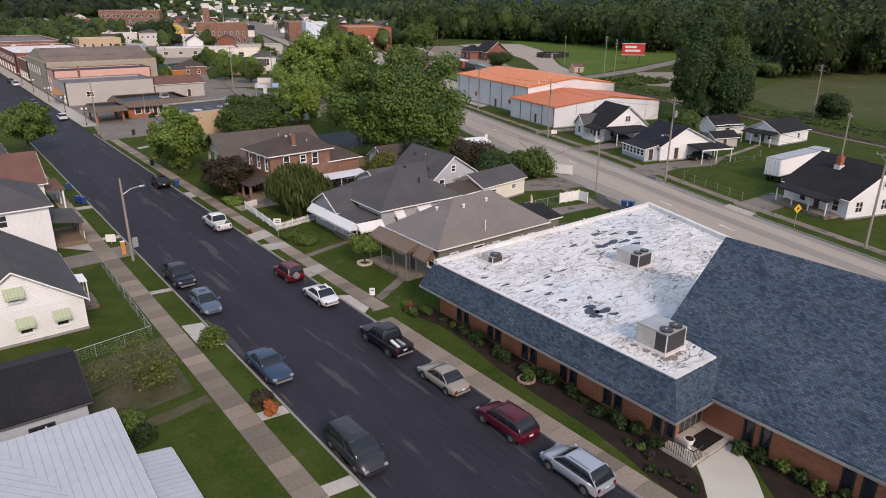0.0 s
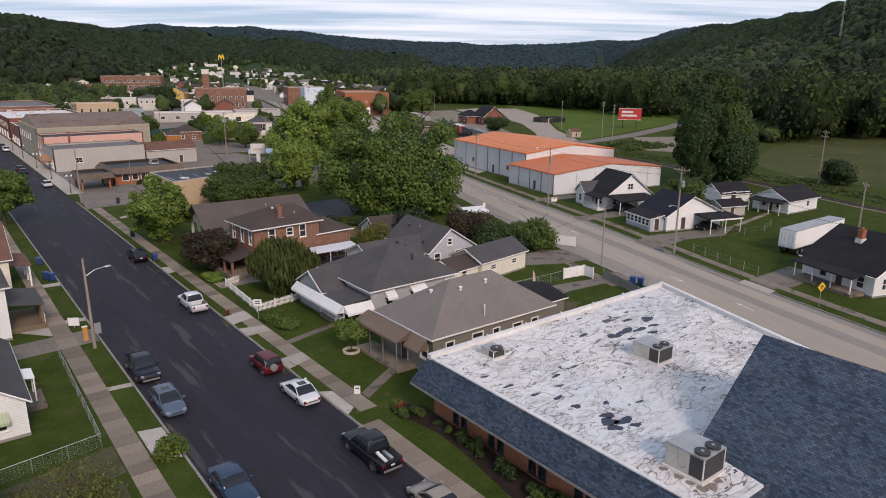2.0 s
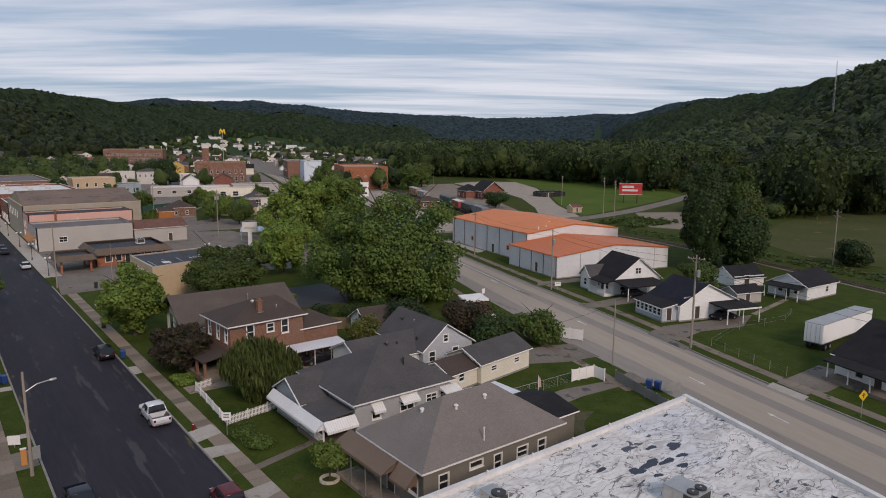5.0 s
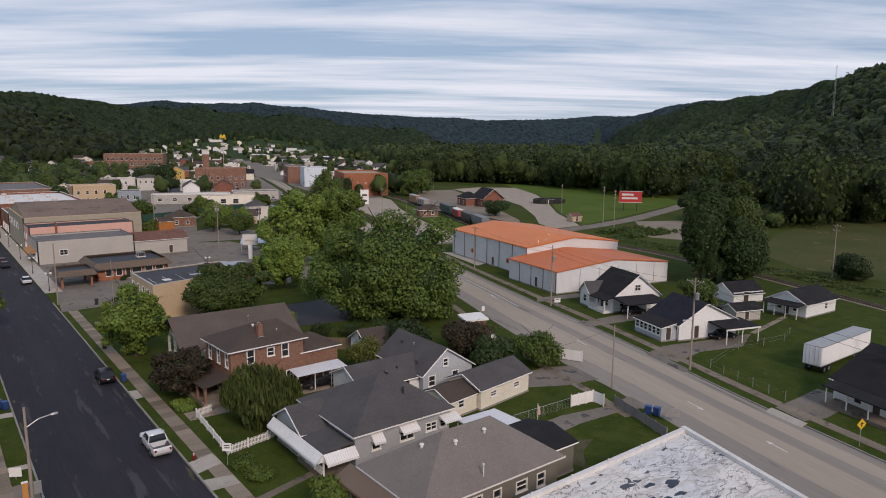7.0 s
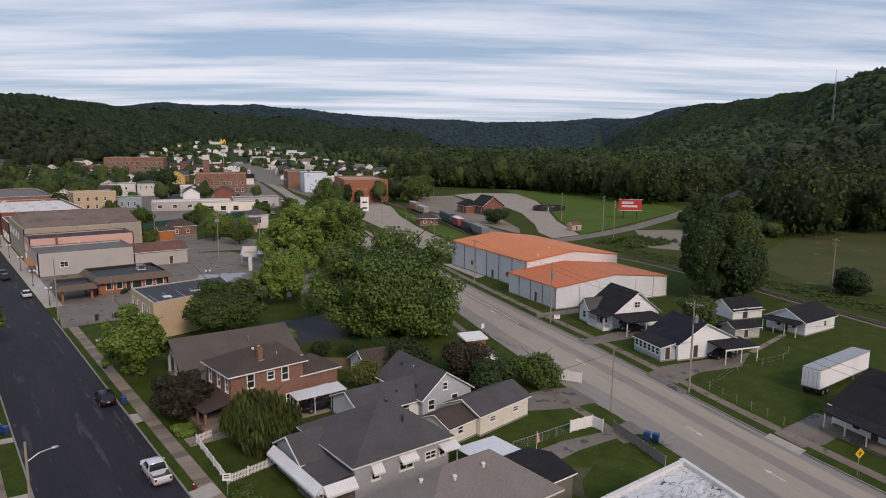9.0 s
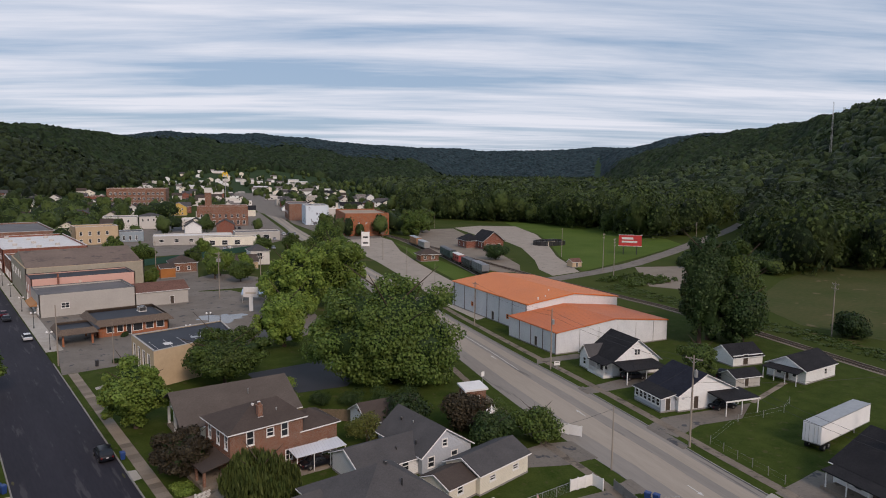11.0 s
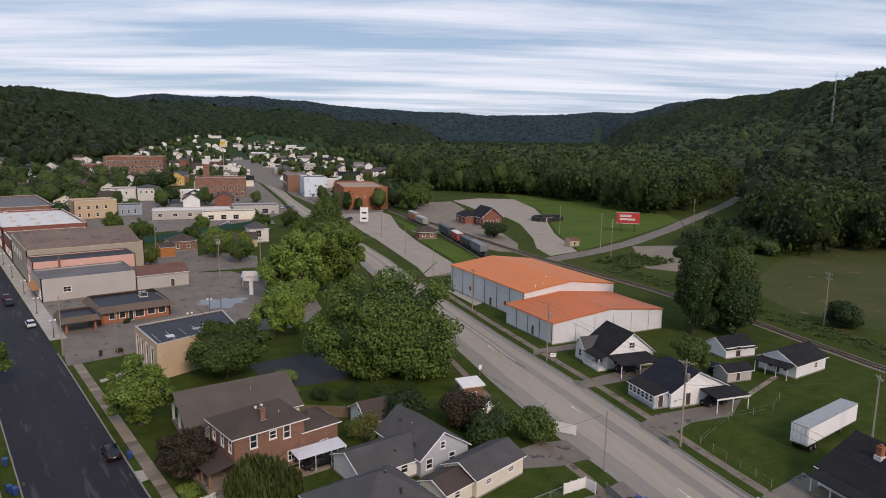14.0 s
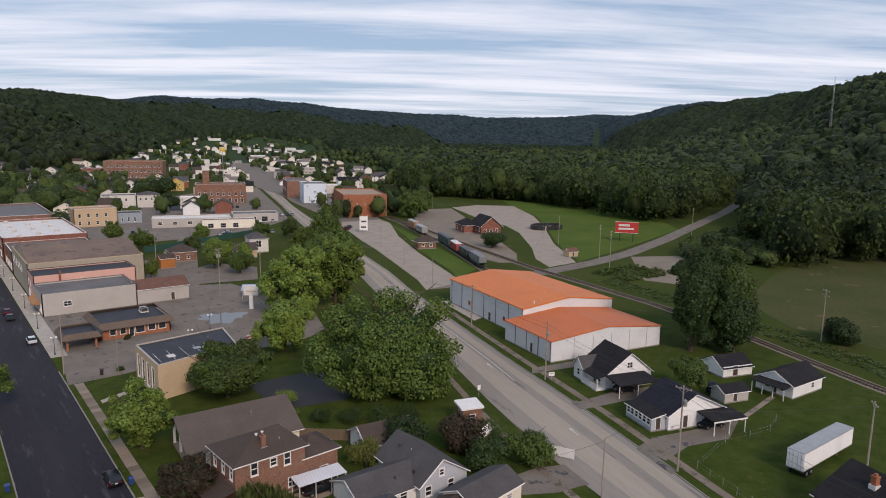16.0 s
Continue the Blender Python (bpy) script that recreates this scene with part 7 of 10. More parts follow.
# station hall, school and other landmarks farther off
fs = flat_building("fire_station", "old red brick station hall with arched bays", rect(122, 452, 33, 20, -20), 12.5, BRICK_D, GREYROOF,
                   [(0, 2.2 + k * 3.9, 5.6, 1.3, 2.2) for k in range(8)] + [(0, 2.2 + k * 3.9, 1.0, 1.6, 2.6) for k in range(8)] + [(3, 3 + k * 5, 5.6, 1.3, 2.2) for k in range(3)], 0.8)
tw = Geo().box(5.2, 1.5, 10.0, 9.4, 5.7, 22.5)
t_ = tw.obj("tower", BRICK_D, fs)
t_.matrix_basis = pose(0, 0, 0, 0, 0, -20)
Geo().box(5.0, 1.3, 22.5, 9.6, 5.9, 25.2).obj("belfry", STUCCO_W, t_)
Geo().box(4.7, 1.0, 25.2, 9.9, 6.2, 25.6).obj("tower_cap", COPING, t_)
flat_building("school", "long three-storey red brick school", rect(124, 742, 56, 30, -22), 17.0, BRICK_D, TANROOF, [(0, 3 + k * 4.4, z, 2.4, 2.2, 2) for k in range(12) for z in (1.4, 6.4, 11.6)], 0.9)
flat_building("school_wing", "low brick wing of the school", rect(106, 756, 18, 26, -22), 9.0, BRICK_R, GREYROOF, [(0, 1.6 + k * 4.4, z, 2.2, 2.0, 2) for k in range(3) for z in (1.2, 5.0)], 0.7)
house("house", "yellow sided two-storey house with gable", 137, 566, -20, 12, 11, 7.2, 3.4, "gable", "y", 0.5, YELLOWP, SHINGLE_G, [("S", 1.5 + k * 3.4, z, 1.1, 1.5) for k in range(3) for z in (1.0, 4.4)])
b = flat_building("commercial_block", "white two-storey commercial block", rect(64, 452, 20, 16, -14), 7.5, STUCCO_W, GREYROOF, [(0, 2 + k * 4, 4.4, 1.1, 1.6) for k in range(4)], 0.4)
house("commercial_wing", "white two-storey house-like block with hip roof", 84, 446, -14, 13, 13, 8.0, 2.0, "hip", "x", 0.4, STUCCO_W, SHINGLE_G, [("S", 1.5 + k * 3.2, 4.8, 1.0, 1.5) for k in range(4)], category="building")
b = flat_building("workshop", "faded blue workshop with flat dark roof", rect(53, 372, 15, 12, -10), 5.0, BLUEP, DARKROOF, [(0, 2 + k * 3, 1, 0.9, 2.2) for k in range(4)], 0.3)
flat_building("workshop", "long white workshop with flat roof", rect(66, 345, 38, 14, -17), 4.2, STUCCO_G, COPING, [(0, 3 + k * 7, 1.5, 2, 1.5) for k in range(5)], 0.4)
flat_building("workshop", "white garage with a covered front", rect(108, 346, 24, 14, -17), 4.2, STUCCO_G, GREYROOF, [(0, 3 + k * 6, 0.2, 3.2, 2.8) for k in range(3)], 0.4)
flat_building("workshop", "low cream garage with flat grey roof", rect(86, 330, 26, 8, -17), 4.0, CREAM, GREYROOF, [(0, 3 + k * 6, 0.4, 2.6, 2.2) for k in range(3)], 0.3)
panel_fence("green screened court fence", (44, 272), (106, 300), 2.6, mat("green_screen", (0.02, 0.06, 0.045), (0.03, 0.08, 0.06), 0.8), 4.0)
house("house", "weathered brown cottage by the alley", 47, 247, -8, 9, 9, 3.6, 2.4, "hip", "x", 0.4, BRICK_D, SHINGLE_N, [("S", 2.0, 1.0, 1.0, 1.3), ("S", 5.8, 1.0, 1.0, 1.3)])
house("house", "low house with dark roof beside the court", 65, 243, -12, 13, 9, 3.0, 2.2, "gable", "x", 0.4, STUCCO_T, SHINGLE_N, [("S", 2.5, 1.0, 1.2, 1.2), ("S", 8.0, 1.0, 1.2, 1.2)])
house("house", "white stucco house with an arched window", 79, 251, -12, 7.5, 10, 5.6, 2.2, "hip", "y", 0.4, STUCCO_W, SHINGLE_G, [("S", 2.6, 2.2, 2.0, 2.6, 2)])
house("shed", "small orange-stained timber shed", 40.5, 236, 0, 5, 5, 3.6, 1.2, "gable", "x", 0.2, mat("orange_stain", (0.42, 0.17, 0.05), (0.33, 0.13, 0.04), 0.8, pattern="boards", pw=0.2), SHINGLE_N, [], [], category="shed")
big = flat_building("department_store", "large orange brick building with tan flat roof", rect(171, 338, 26, 48, -22), 12.5, BRICK, TANROOF, [(0, 3 + k * 4.6, 7.2, 0.7, 0.8, 0) for k in range(5)] + [(3, 4 + k * 6, 1.0, 2.6, 2.4, 2) for k in range(6)], 0.6, BRICK)
Geo().slab([(0.0, 40.0, 5.4), (-2.2, 36, 4.2), (-2.2, 6, 4.2), (0, 2, 5.4)], 0.2).obj("side_awning", SHINGLE_N, big).matrix_basis = pose(0, 0, 0, 0, 0, -22)
flat_building("shop", "store with a painted mural on its white end wall", rect(188, 424, 16, 26, -20), 13.0, MURAL, GREYROOF, [], 0.5)
flat_building("shop", "dark brick store beyond the mural", rect(196, 468, 16, 40, -20), 12.0, BRICK_D, GREYROOF, [(3, 2 + k * 4, 4.6, 1.1, 1.8) for k in range(8)], 0.5)
house("house", "white house with dark roof behind the store", 284, 548, -20, 20, 12, 5.5, 3.2, "gable", "x", 0.5, SIDING_W, SHINGLE_K, [("S", 2 + k * 4.4, 1.2, 1.2, 1.5) for k in range(4)])
dp = house("depot", "red brick railway depot with dark hipped roof", 193, 240, -18, 10.5, 14, 4.6, 4.2, "gable", "y", 0.9, BRICK_R, SHINGLE_K, [("S", 1.4, 1.2, 1.2, 1.6), ("S", 7.6, 1.2, 1.2, 1.6), ("W", 2.0, 1.2, 1.1, 1.6), ("W", 6.0, 1.2, 1.1, 1.6)], [("S", 4.4, 1.6, 2.4)], category="depot")
house("bay", "", -6.0, 8.0, 0, 8, 12, 3.8, 2.8, "hip", "y", 0.8, BRICK_R, SHINGLE_K, [("W", 3.0, 1.0, 1.1, 1.5), ("W", 9.0, 1.0, 1.1, 1.5)], parent=dp, part_name="north_wing")
house("pavilion", "small brick ticket pavilion", 142, 222, -18, 8, 6, 3.0, 2.0, "hip", "x", 0.9, BRICK_D, SHINGLE_N, [("S", 1.5, 1.0, 1.2, 1.2), ("S", 5.0, 1.0, 1.2, 1.2)], category="pavilion")
house("shed", "small tan garden shed on the green", 182, 173, -10, 4.6, 3.6, 2.2, 1.2, "gable", "x", 0.2, STUCCO_T, SHINGLE_R, [], [("S", 1.8, 0.9, 1.9)], category="shed")
ci = thing("memorial_ring", "low dark timber ring shelter on the green", "shelter", pose(239, 240, 0.0))
for k in range(14):
    a0, a1 = 6.2832 * k / 16, 6.2832 * (k + 0.92) / 16
    Geo().prism([(math.cos(a0) * 10, math.sin(a0) * 7), (math.cos(a1) * 10, math.sin(a1) * 7), (math.cos(a1) * 9.4, math.sin(a1) * 6.5), (math.cos(a0) * 9.4, math.sin(a0) * 6.5)], 0, 2.2).obj("wall_panel", BLACKM, ci)
Geo().box(-6.5, -5.5, 0, -1.5, -2.0, 2.6).obj("kiosk", STONE, ci)
Geo().box(-7.0, -6.0, 2.6, -1.0, -1.5, 2.8).obj("kiosk_roof", SHINGLE_K, ci)


# far houses of the town, scattered along its streets
def far_house(label, wm, rm, w, d, e, r, ax, glazed=True):
    wins = [("S", w * 0.15, 1.0, 1.1, 1.4), ("S", w * 0.62, 1.0, 1.1, 1.4)] + ([("S", w * 0.15, 3.8, 1.1, 1.4), ("S", w * 0.62, 3.8, 1.1, 1.4)] if e > 5 else [])
    wins = wins if glazed else []
    return house("house", label, 0, -400, 0, w, d, e, r, "gable", ax, 0.5, wm, rm, wins, group="far town houses", fascia=False, sills=False)


far_kinds = [far_house("white sided town house with grey roof", SIDING_W, SHINGLE_G, 11, 9, 5.4, 3.0, "x"), far_house("low white sided town house", SIDING_W, SHINGLE_T, 13, 9, 3.2, 2.6, "x"),
             far_house("pale stucco house with brown roof", STUCCO_W, SHINGLE_N, 10, 11, 5.4, 3.0, "y"), far_house("cream house with dark roof", CREAM, SHINGLE_K, 12, 10, 5.6, 3.0, "y"), far_house("red brick town house with grey roof", BRICK_R, SHINGLE_G, 12, 10, 5.6, 2.8, "x")]
plain_kinds = [far_house("white house far down the valley", SIDING_W, SHINGLE_T, 15, 11, 5.6, 3.0, "x", False), far_house("long pale building far down the valley", STUCCO_W, COPING, 28, 14, 5.0, 1.4, "x", False),
               far_house("pale house with grey roof far down the valley", CREAM, SHINGLE_G, 13, 12, 5.4, 3.2, "y", False)]
rng = random.Random(11)
taken = [(138, 460), (146, 740), (75, 458), (60, 378), (88, 350), (120, 350), (184, 362), (196, 440), (143, 570), (12, 310), (12, 370), (204, 490), (290, 552), (100, 760), (45, 372)]
FAR_HOUSES = []
tries = 0
while len(FAR_HOUSES) < 195 and tries < 16000:
    tries += 1
    a, r = radians(rng.uniform(3.5, 33.0)), rng.uniform(395, 1050)
    if len(FAR_HOUSES) >= 110:
        a, r = radians(rng.uniform(13.0, 34.0)), rng.uniform(1000, 2250)
    x, y = CX + math.sin(a) * r, CY + math.cos(a) * r
    xr = float(np.interp(y, [p[1] for p in ROAD2], [p[0] for p in ROAD2]))
    if abs(x - xr) < 17 or x - xr > 150 or x < 28 or ground_height(x, y) > 30:
        continue
    if any(math.hypot(x - u, y - v) < 36 for u, v in taken) or any(math.hypot(x - u, y - v) < 15 for u, v in FAR_HOUSES):
        continue
    FAR_HOUSES.append((x, y))
for k, (x, y) in enumerate(FAR_HOUSES):
    copy_thing(rng.choice(far_kinds if k < 110 else plain_kinds), pose(x, y, float(ground_height(x, y)) + 0.1, 0, 0, -18 + rng.choice([0, 90, 0, -90]) + rng.uniform(-4, 4)))
for ob in far_kinds:
    ob.matrix_world = pose(60 + 24 * far_kinds.index(ob), 560 + 14 * far_kinds.index(ob), 0.1, 0, 0, -18)
for ob in plain_kinds:
    px_, py_ = 470 + 60 * plain_kinds.index(ob), 1120 + 40 * plain_kinds.index(ob)
    ob.matrix_world = pose(px_, py_, float(ground_height(px_, py_)) + 0.1, 0, 0, -18)
# low flat-roofed sheds and shops among them
for k in range(16):
    for q in range(200):
        a, r = radians(rng.uniform(5.0, 30.0)), rng.uniform(420, 1000)
        x, y = CX + math.sin(a) * r, CY + math.cos(a) * r
        xr = float(np.interp(y, [p[1] for p in ROAD2], [p[0] for p in ROAD2]))
        if 22 < abs(x - xr) < 90 and x > 40 and not any(math.hypot(x - u, y - v) < 34 for u, v in taken) and not any(math.hypot(x - u, y - v) < 20 for u, v in FAR_HOUSES):
            break
    FAR_HOUSES.append((x, y))
    flat_building("shop", rng.choice(["pale flat-roofed town shop", "low white flat-roofed shed", "small brick shop with pale flat roof"]), rect(x - 8, y - 6, rng.uniform(14, 24), rng.uniform(10, 15), -18), rng.uniform(3.6, 6.5),
                  rng.choice([STUCCO_W, STUCCO_W, STUCCO_G, BRICK_R]), rng.choice([COPING, COPING, GREYROOF]), [(0, 2, 1.0, 2.0, 1.5), (0, 7, 1.0, 2.0, 1.5)], 0.4)

# ---- trees and shrubs ----
tree("tree", "tall spreading broadleaf tree with a dense crown", 43.0, 93.0, 20.3, 15.8, LEAF_MID, 21, 78000, 0.25, 0.5, -0.12, 13.6, 110)
tree("tree", "dense round street tree beside the bank", 16.8, 107.2, 10.4, 9.6, LEAF_MID, 22, 38000, 0.19, None, 0.0, None, 60)
tree("tree", "light green street tree with airy crown", -0.9, 95.0, 11.0, 5.6, LEAF_LIGHT, 23, 24000, 0.19, None, 0.03, None, 64, fill=0.15)
tree("willow", "weeping willow with hanging fronds", 4.6, 61.6, 7.2, 4.3, LEAF_WILLOW, 24, 17000, 0.38, 0.28, 0.0, 4.3, 12, 1.1)
tree("tree", "bronze-leaved spreading ornamental tree", 0.2, 75.0, 5.9, 5.0, LEAF_PURPLE, 25, 22000, 0.14, None, 0.02, None, 60)
tree("tree", "small clipped umbrella tree in a ring of stones", 1.2, 39.4, 3.2, 1.9, LEAF_LIGHT, 26, 4200, 0.13, 0.09, 0.42, None, 9)
tree("tree", "round clipped street tree on the verge", -19.6, 123.0, 10.5, 5.4, LEAF_MID, 27, 24000, 0.18, None, 0.16, None, 64)
tree("tree", "tall dark pointed tree behind the sheds", 112.0, 73.5, 29.0, 6.4, LEAF_DARK, 28, 22000, 0.24, 0.45, -0.06, None, 30)
tree("tree", "tall dark tree with ragged crown behind the sheds", 118.0, 75.0, 27.0, 7.0, LEAF_DARK, 281, 22000, 0.25, 0.45, -0.06, None, 26)
tree("tree", "very tall broadleaf tree by the railway", 124.5, 72.5, 25.5, 8.2, LEAF_MID, 29, 26000, 0.25, 0.5, -0.06, None, 28)
tree("tree", "leafy tree at the field's edge", 131.0, 74.0, 20.5, 7.2, LEAF_MID, 30, 20000, 0.25, 0.4, -0.06, None, 24)
tree("tree", "lower broad tree under the tall ones", 119.5, 67.5, 16.0, 7.4, LEAF_DARK, 301, 16000, 0.25, 0.4, -0.05, None, 24)
tree("tree", "tall oval maple beside the lot", 36.6, 126.0, 14.0, 7.3, LEAF_LIGHT, 31, 26000, 0.25, None, 0.0, None, 70)
tree("tree", "broad crowned tree behind the bank", 52.0, 153.0, 20.0, 9.6, LEAF_LIGHT, 32, 30000, 0.32, None, 0.0, None, 90)
tree("tree", "broad crowned tree by the road", 68.0, 160.0, 20.5, 9.6, LEAF_LIGHT, 33, 30000, 0.32, None, 0.0, None, 90)
tree("tree", "leafy tree on the roadside verge", 84.0, 194.0, 17.5, 8.8, LEAF_MID, 34, 24000, 0.27, None, 0.0, None, 80)
tree("tree", "tall leafy tree over the alley", 99.0, 226.0, 22.0, 8.2, LEAF_MID, 35, 22000, 0.29, None, 0.0, None, 80)
tree("tree", "small tree by the alley", 60.0, 232.0, 10.0, 5.0, LEAF_LIGHT, 36, 7000, 0.30, None, 0.15, None, 12)
tree("tree", "bushy green yard tree", 61.0, 215.0, 8.0, 4.5, LEAF_MID, 37, 6000, 0.30, None, 0.1, None, 12)
tree("tree", "spreading tree by the tracks", 206.0, 318.0, 16.0, 9.5, LEAF_MID, 38, 18000, 0.36, None, 0.0, None, 70)
tree("tree", "spreading tree by the tracks", 222.0, 332.0, 16.0, 9.5, LEAF_MID, 39, 18000, 0.36, None, 0.0, None, 70)
tree("tree", "young tree by the rail cars", 172.0, 208.0, 7.0, 5.0, LEAF_DARK, 40, 5000, 0.30, None, 0.1, None, 10)
tree("tree", "round tree standing in the field", 148.5, 56.0, 6.5, 4.6, LEAF_DARK, 41, 7000, 0.24, None, 0.06, None, 10)
tree("tree", "leafy tree behind the carport", 88.5, 59.0, 8.0, 4.4, LEAF_MID, 42, 8500, 0.20, None, 0.12, None, 26)
tree("tree", "sparse yellow-green tree in the yard", -25.6, 27.5, 3.8, 3.3, LEAF_YELLOW, 43, 3300, 0.085, 0.1, 0.10, None, 14, fill=0.6)
tree("tree", "yellow-green yard tree by the pale house", 23.4, 69.6, 4.8, 2.7, LEAF_YELLOW, 44, 4200, 0.13, None, 0.1, None, 14, fill=0.5)
tree("tree", "dark spreading yard tree by the shed", 38.5, 66.5, 5.6, 4.0, LEAF_PURPLE, 45, 6500, 0.19, None, 0.05, None, 12)
tree("tree", "evergreen yard tree behind the garage", 37.0, 59.0, 4.6, 3.6, LEAF_DARK, 46, 6500, 0.17, None, 0.02, None, 12)
tree("tree", "leafy yard tree by the white fence", 44.0, 57.0, 5.0, 3.6, LEAF_MID, 47, 6500, 0.18, None, 0.02, None, 12)
tree("tree", "broad leafy tree in the yard", 30.0, 70.0, 5.5, 3.8, LEAF_DARK, 48, 5000, 0.21, None, 0.05, None, 10)
for k, (x, y, hh, r, lf) in enumerate([(56, 226, 9.0, 4.6, LEAF_MID), (70, 233, 7.5, 4.0, LEAF_LIGHT), (60, 262, 8.5, 4.6, LEAF_MID), (88, 262, 7.0, 4.0, LEAF_LIGHT), (97, 284, 9.0, 5.0, LEAF_MID), (74, 292, 8.0, 4.6, LEAF_LIGHT), (46, 282, 9.5, 5.2, LEAF_MID),
        (40, 306, 10.0, 5.5, LEAF_MID), (104, 256, 9.0, 5.0, LEAF_LIGHT), (110, 282, 10.0, 5.2, LEAF_MID), (34, 224, 6.0, 3.4, LEAF_LIGHT)]):
    tree("tree", "leafy yard tree in the block behind the shops", x, y, hh, r, lf, 400 + k, 6000, 0.26, None, 0.02, None, 22, group="block trees")
rng = random.Random(9)
for k, (x, y, hh, r, lf, lb) in enumerate([(-1.3, 52.4, 1.1, 1.15, LEAF_MID, "clipped round hedge by the sidewalk"), (-0.9, 49.0, 1.2, 1.25, LEAF_MID, "clipped round hedge by the sidewalk"),
        (-18.7, 31.2, 1.3, 1.2, LEAF_LIGHT, "bright green bush on the verge"), (-18.8, 18.8, 0.8, 0.6, ORANGE_LEAF, "orange-red bush on the verge"), (-18.9, 20.2, 1.0, 0.8, LEAF_PURPLE, "dark bush on the verge"),
        (-27.5, 46.0, 1.4, 1.2, LEAF_DARK, "dark shrub beside the white house"), (-25.3, 48.5, 1.0, 0.8, LEAF_YELLOW, "yellow-green shrub at the porch"), (-1.5, 70.5, 0.9, 1.6, LEAF_LIGHT, "low hedge before the brick house"),
        (-26.8, 20.5, 1.2, 0.8, LEAF_DARK, "shrub against the metal-roofed house"), (-26.9, 22.3, 1.4, 0.9, LEAF_MID, "shrub against the metal-roofed house"), (6.6, 57.6, 1.4, 1.0, LEAF_DARK, "shrub at the end of the picket fence"),
        (22.0, 92.5, 1.6, 1.5, LEAF_MID, "bush at the sealed lot's edge"), (25.5, 88.0, 2.0, 1.8, LEAF_DARK, "dark bush behind the board fence"), (29.0, 85.0, 2.6, 2.3, LEAF_DARK, "dark overgrown bush behind the cottage"), (33.5, 82.0, 2.8, 2.5, LEAF_DARK, "dark overgrown bush behind the cottage"), (38.5, 80.5, 2.6, 2.2, LEAF_DARK, "dark overgrown bush behind the cottage"), (46.5, 67.0, 2.6, 1.8, LEAF_MID, "tall shrub by the road"), (47.5, 61.5, 2.2, 1.5, LEAF_DARK, "tall shrub by the road"), (42.0, 62.5, 2.4, 2.0, LEAF_DARK, "overgrown shrub in the yard"), (24.5, 99.0, 2.4, 2.0, LEAF_LIGHT, "bush at the lot's edge"),
        (11.0, 155.2, 1.0, 0.9, LEAF_DARK, "shrub before the drive-in"), (4.6, 133.5, 0.9, 0.7, LEAF_DARK, "shrub in the island bed")]):
    bush("shrub", lb, x, y, hh, r, lf, 300 + k, 2000, 0.10, 0.12)
pl = thing("stone_ring", "low ring of pale stones round the small tree", "planter", pose(1.2, 39.4, 0.12))
for k in range(14):
    a = 6.2832 * k / 14
    st = Geo().box(-0.17, -0.1, 0, 0.17, 0.1, 0.22).obj("stone", STONE, pl)
    st.matrix_basis = pose(math.cos(a) * 0.75, math.sin(a) * 0.75, 0, 0, 0, math.degrees(a) + 90)


# woods and wooded hills: many crowns from a few uneven shapes, one object each
def woods(name, label, spots, kinds, quads, leaf, size, tall=2.4, core_n=3, core_r=0.95):
    """spots: rows of x, y, ground, height, radius; tall: a crown's height over its radius."""
    rng = np.random.default_rng(len(spots))
    fv, ff = [], []
    for k in range(kinds):
        v, f, core = leaves(rng, quads, (0, 0, tall * 0.5), (1, 1, tall * 0.5), size, 9, 0.0, 0.0, want_core=True)
        cv, cf = crown_core(core, (0, 0, tall * 0.5), (1, 1, tall * 0.5), core_n, core_r)
        fv.append(np.concatenate([cv, v])); ff.append(np.concatenate([cf, f + len(cv)]))
    pick = rng.integers(0, kinds, len(spots))
    turn = rng.uniform(0, 6.283, len(spots))
    out, faces, total = [], [], 0
    for k in range(kinds):
        s = spots[pick == k]
        t = turn[pick == k]
        v = fv[k][None, :, :]
        c, n = np.cos(t)[:, None], np.sin(t)[:, None]
        x = (v[:, :, 0] * c - v[:, :, 1] * n) * s[:, 4:5] + s[:, 0:1]
        y = (v[:, :, 0] * n + v[:, :, 1] * c) * s[:, 4:5] + s[:, 1:2]
        z = v[:, :, 2] * s[:, 3:4] / tall + s[:, 2:3]
        out.append(np.stack([x, y, z], -1).reshape(-1, 3))
        nv = v.shape[1]
        faces.append((ff[k][None, :, :] + (np.arange(len(s)) * nv)[:, None, None] + total).reshape(-1, 4))
        total += nv * len(s)
    me = raw_mesh(name, np.concatenate(out), np.concatenate(faces), leaf)
    me.shade_smooth()
    return tagged(new(name, me), label, "woods", kind="stuff")


WOOD_AZ = [-30, 0, 6, 12, 20, 28, 31, 34.7, 38.5, 46.1, 50, 54, 58.4, 60.4, 61.4, 62.2, 62.6, 64, 71.6, 80, 100, 130]
WOOD_R = [600, 700, 780, 1100, 1950, 1950, 1500, 556, 535, 500, 450, 408, 422, 505, 665, 700, 330, 280, 320, 330, 340, 380]


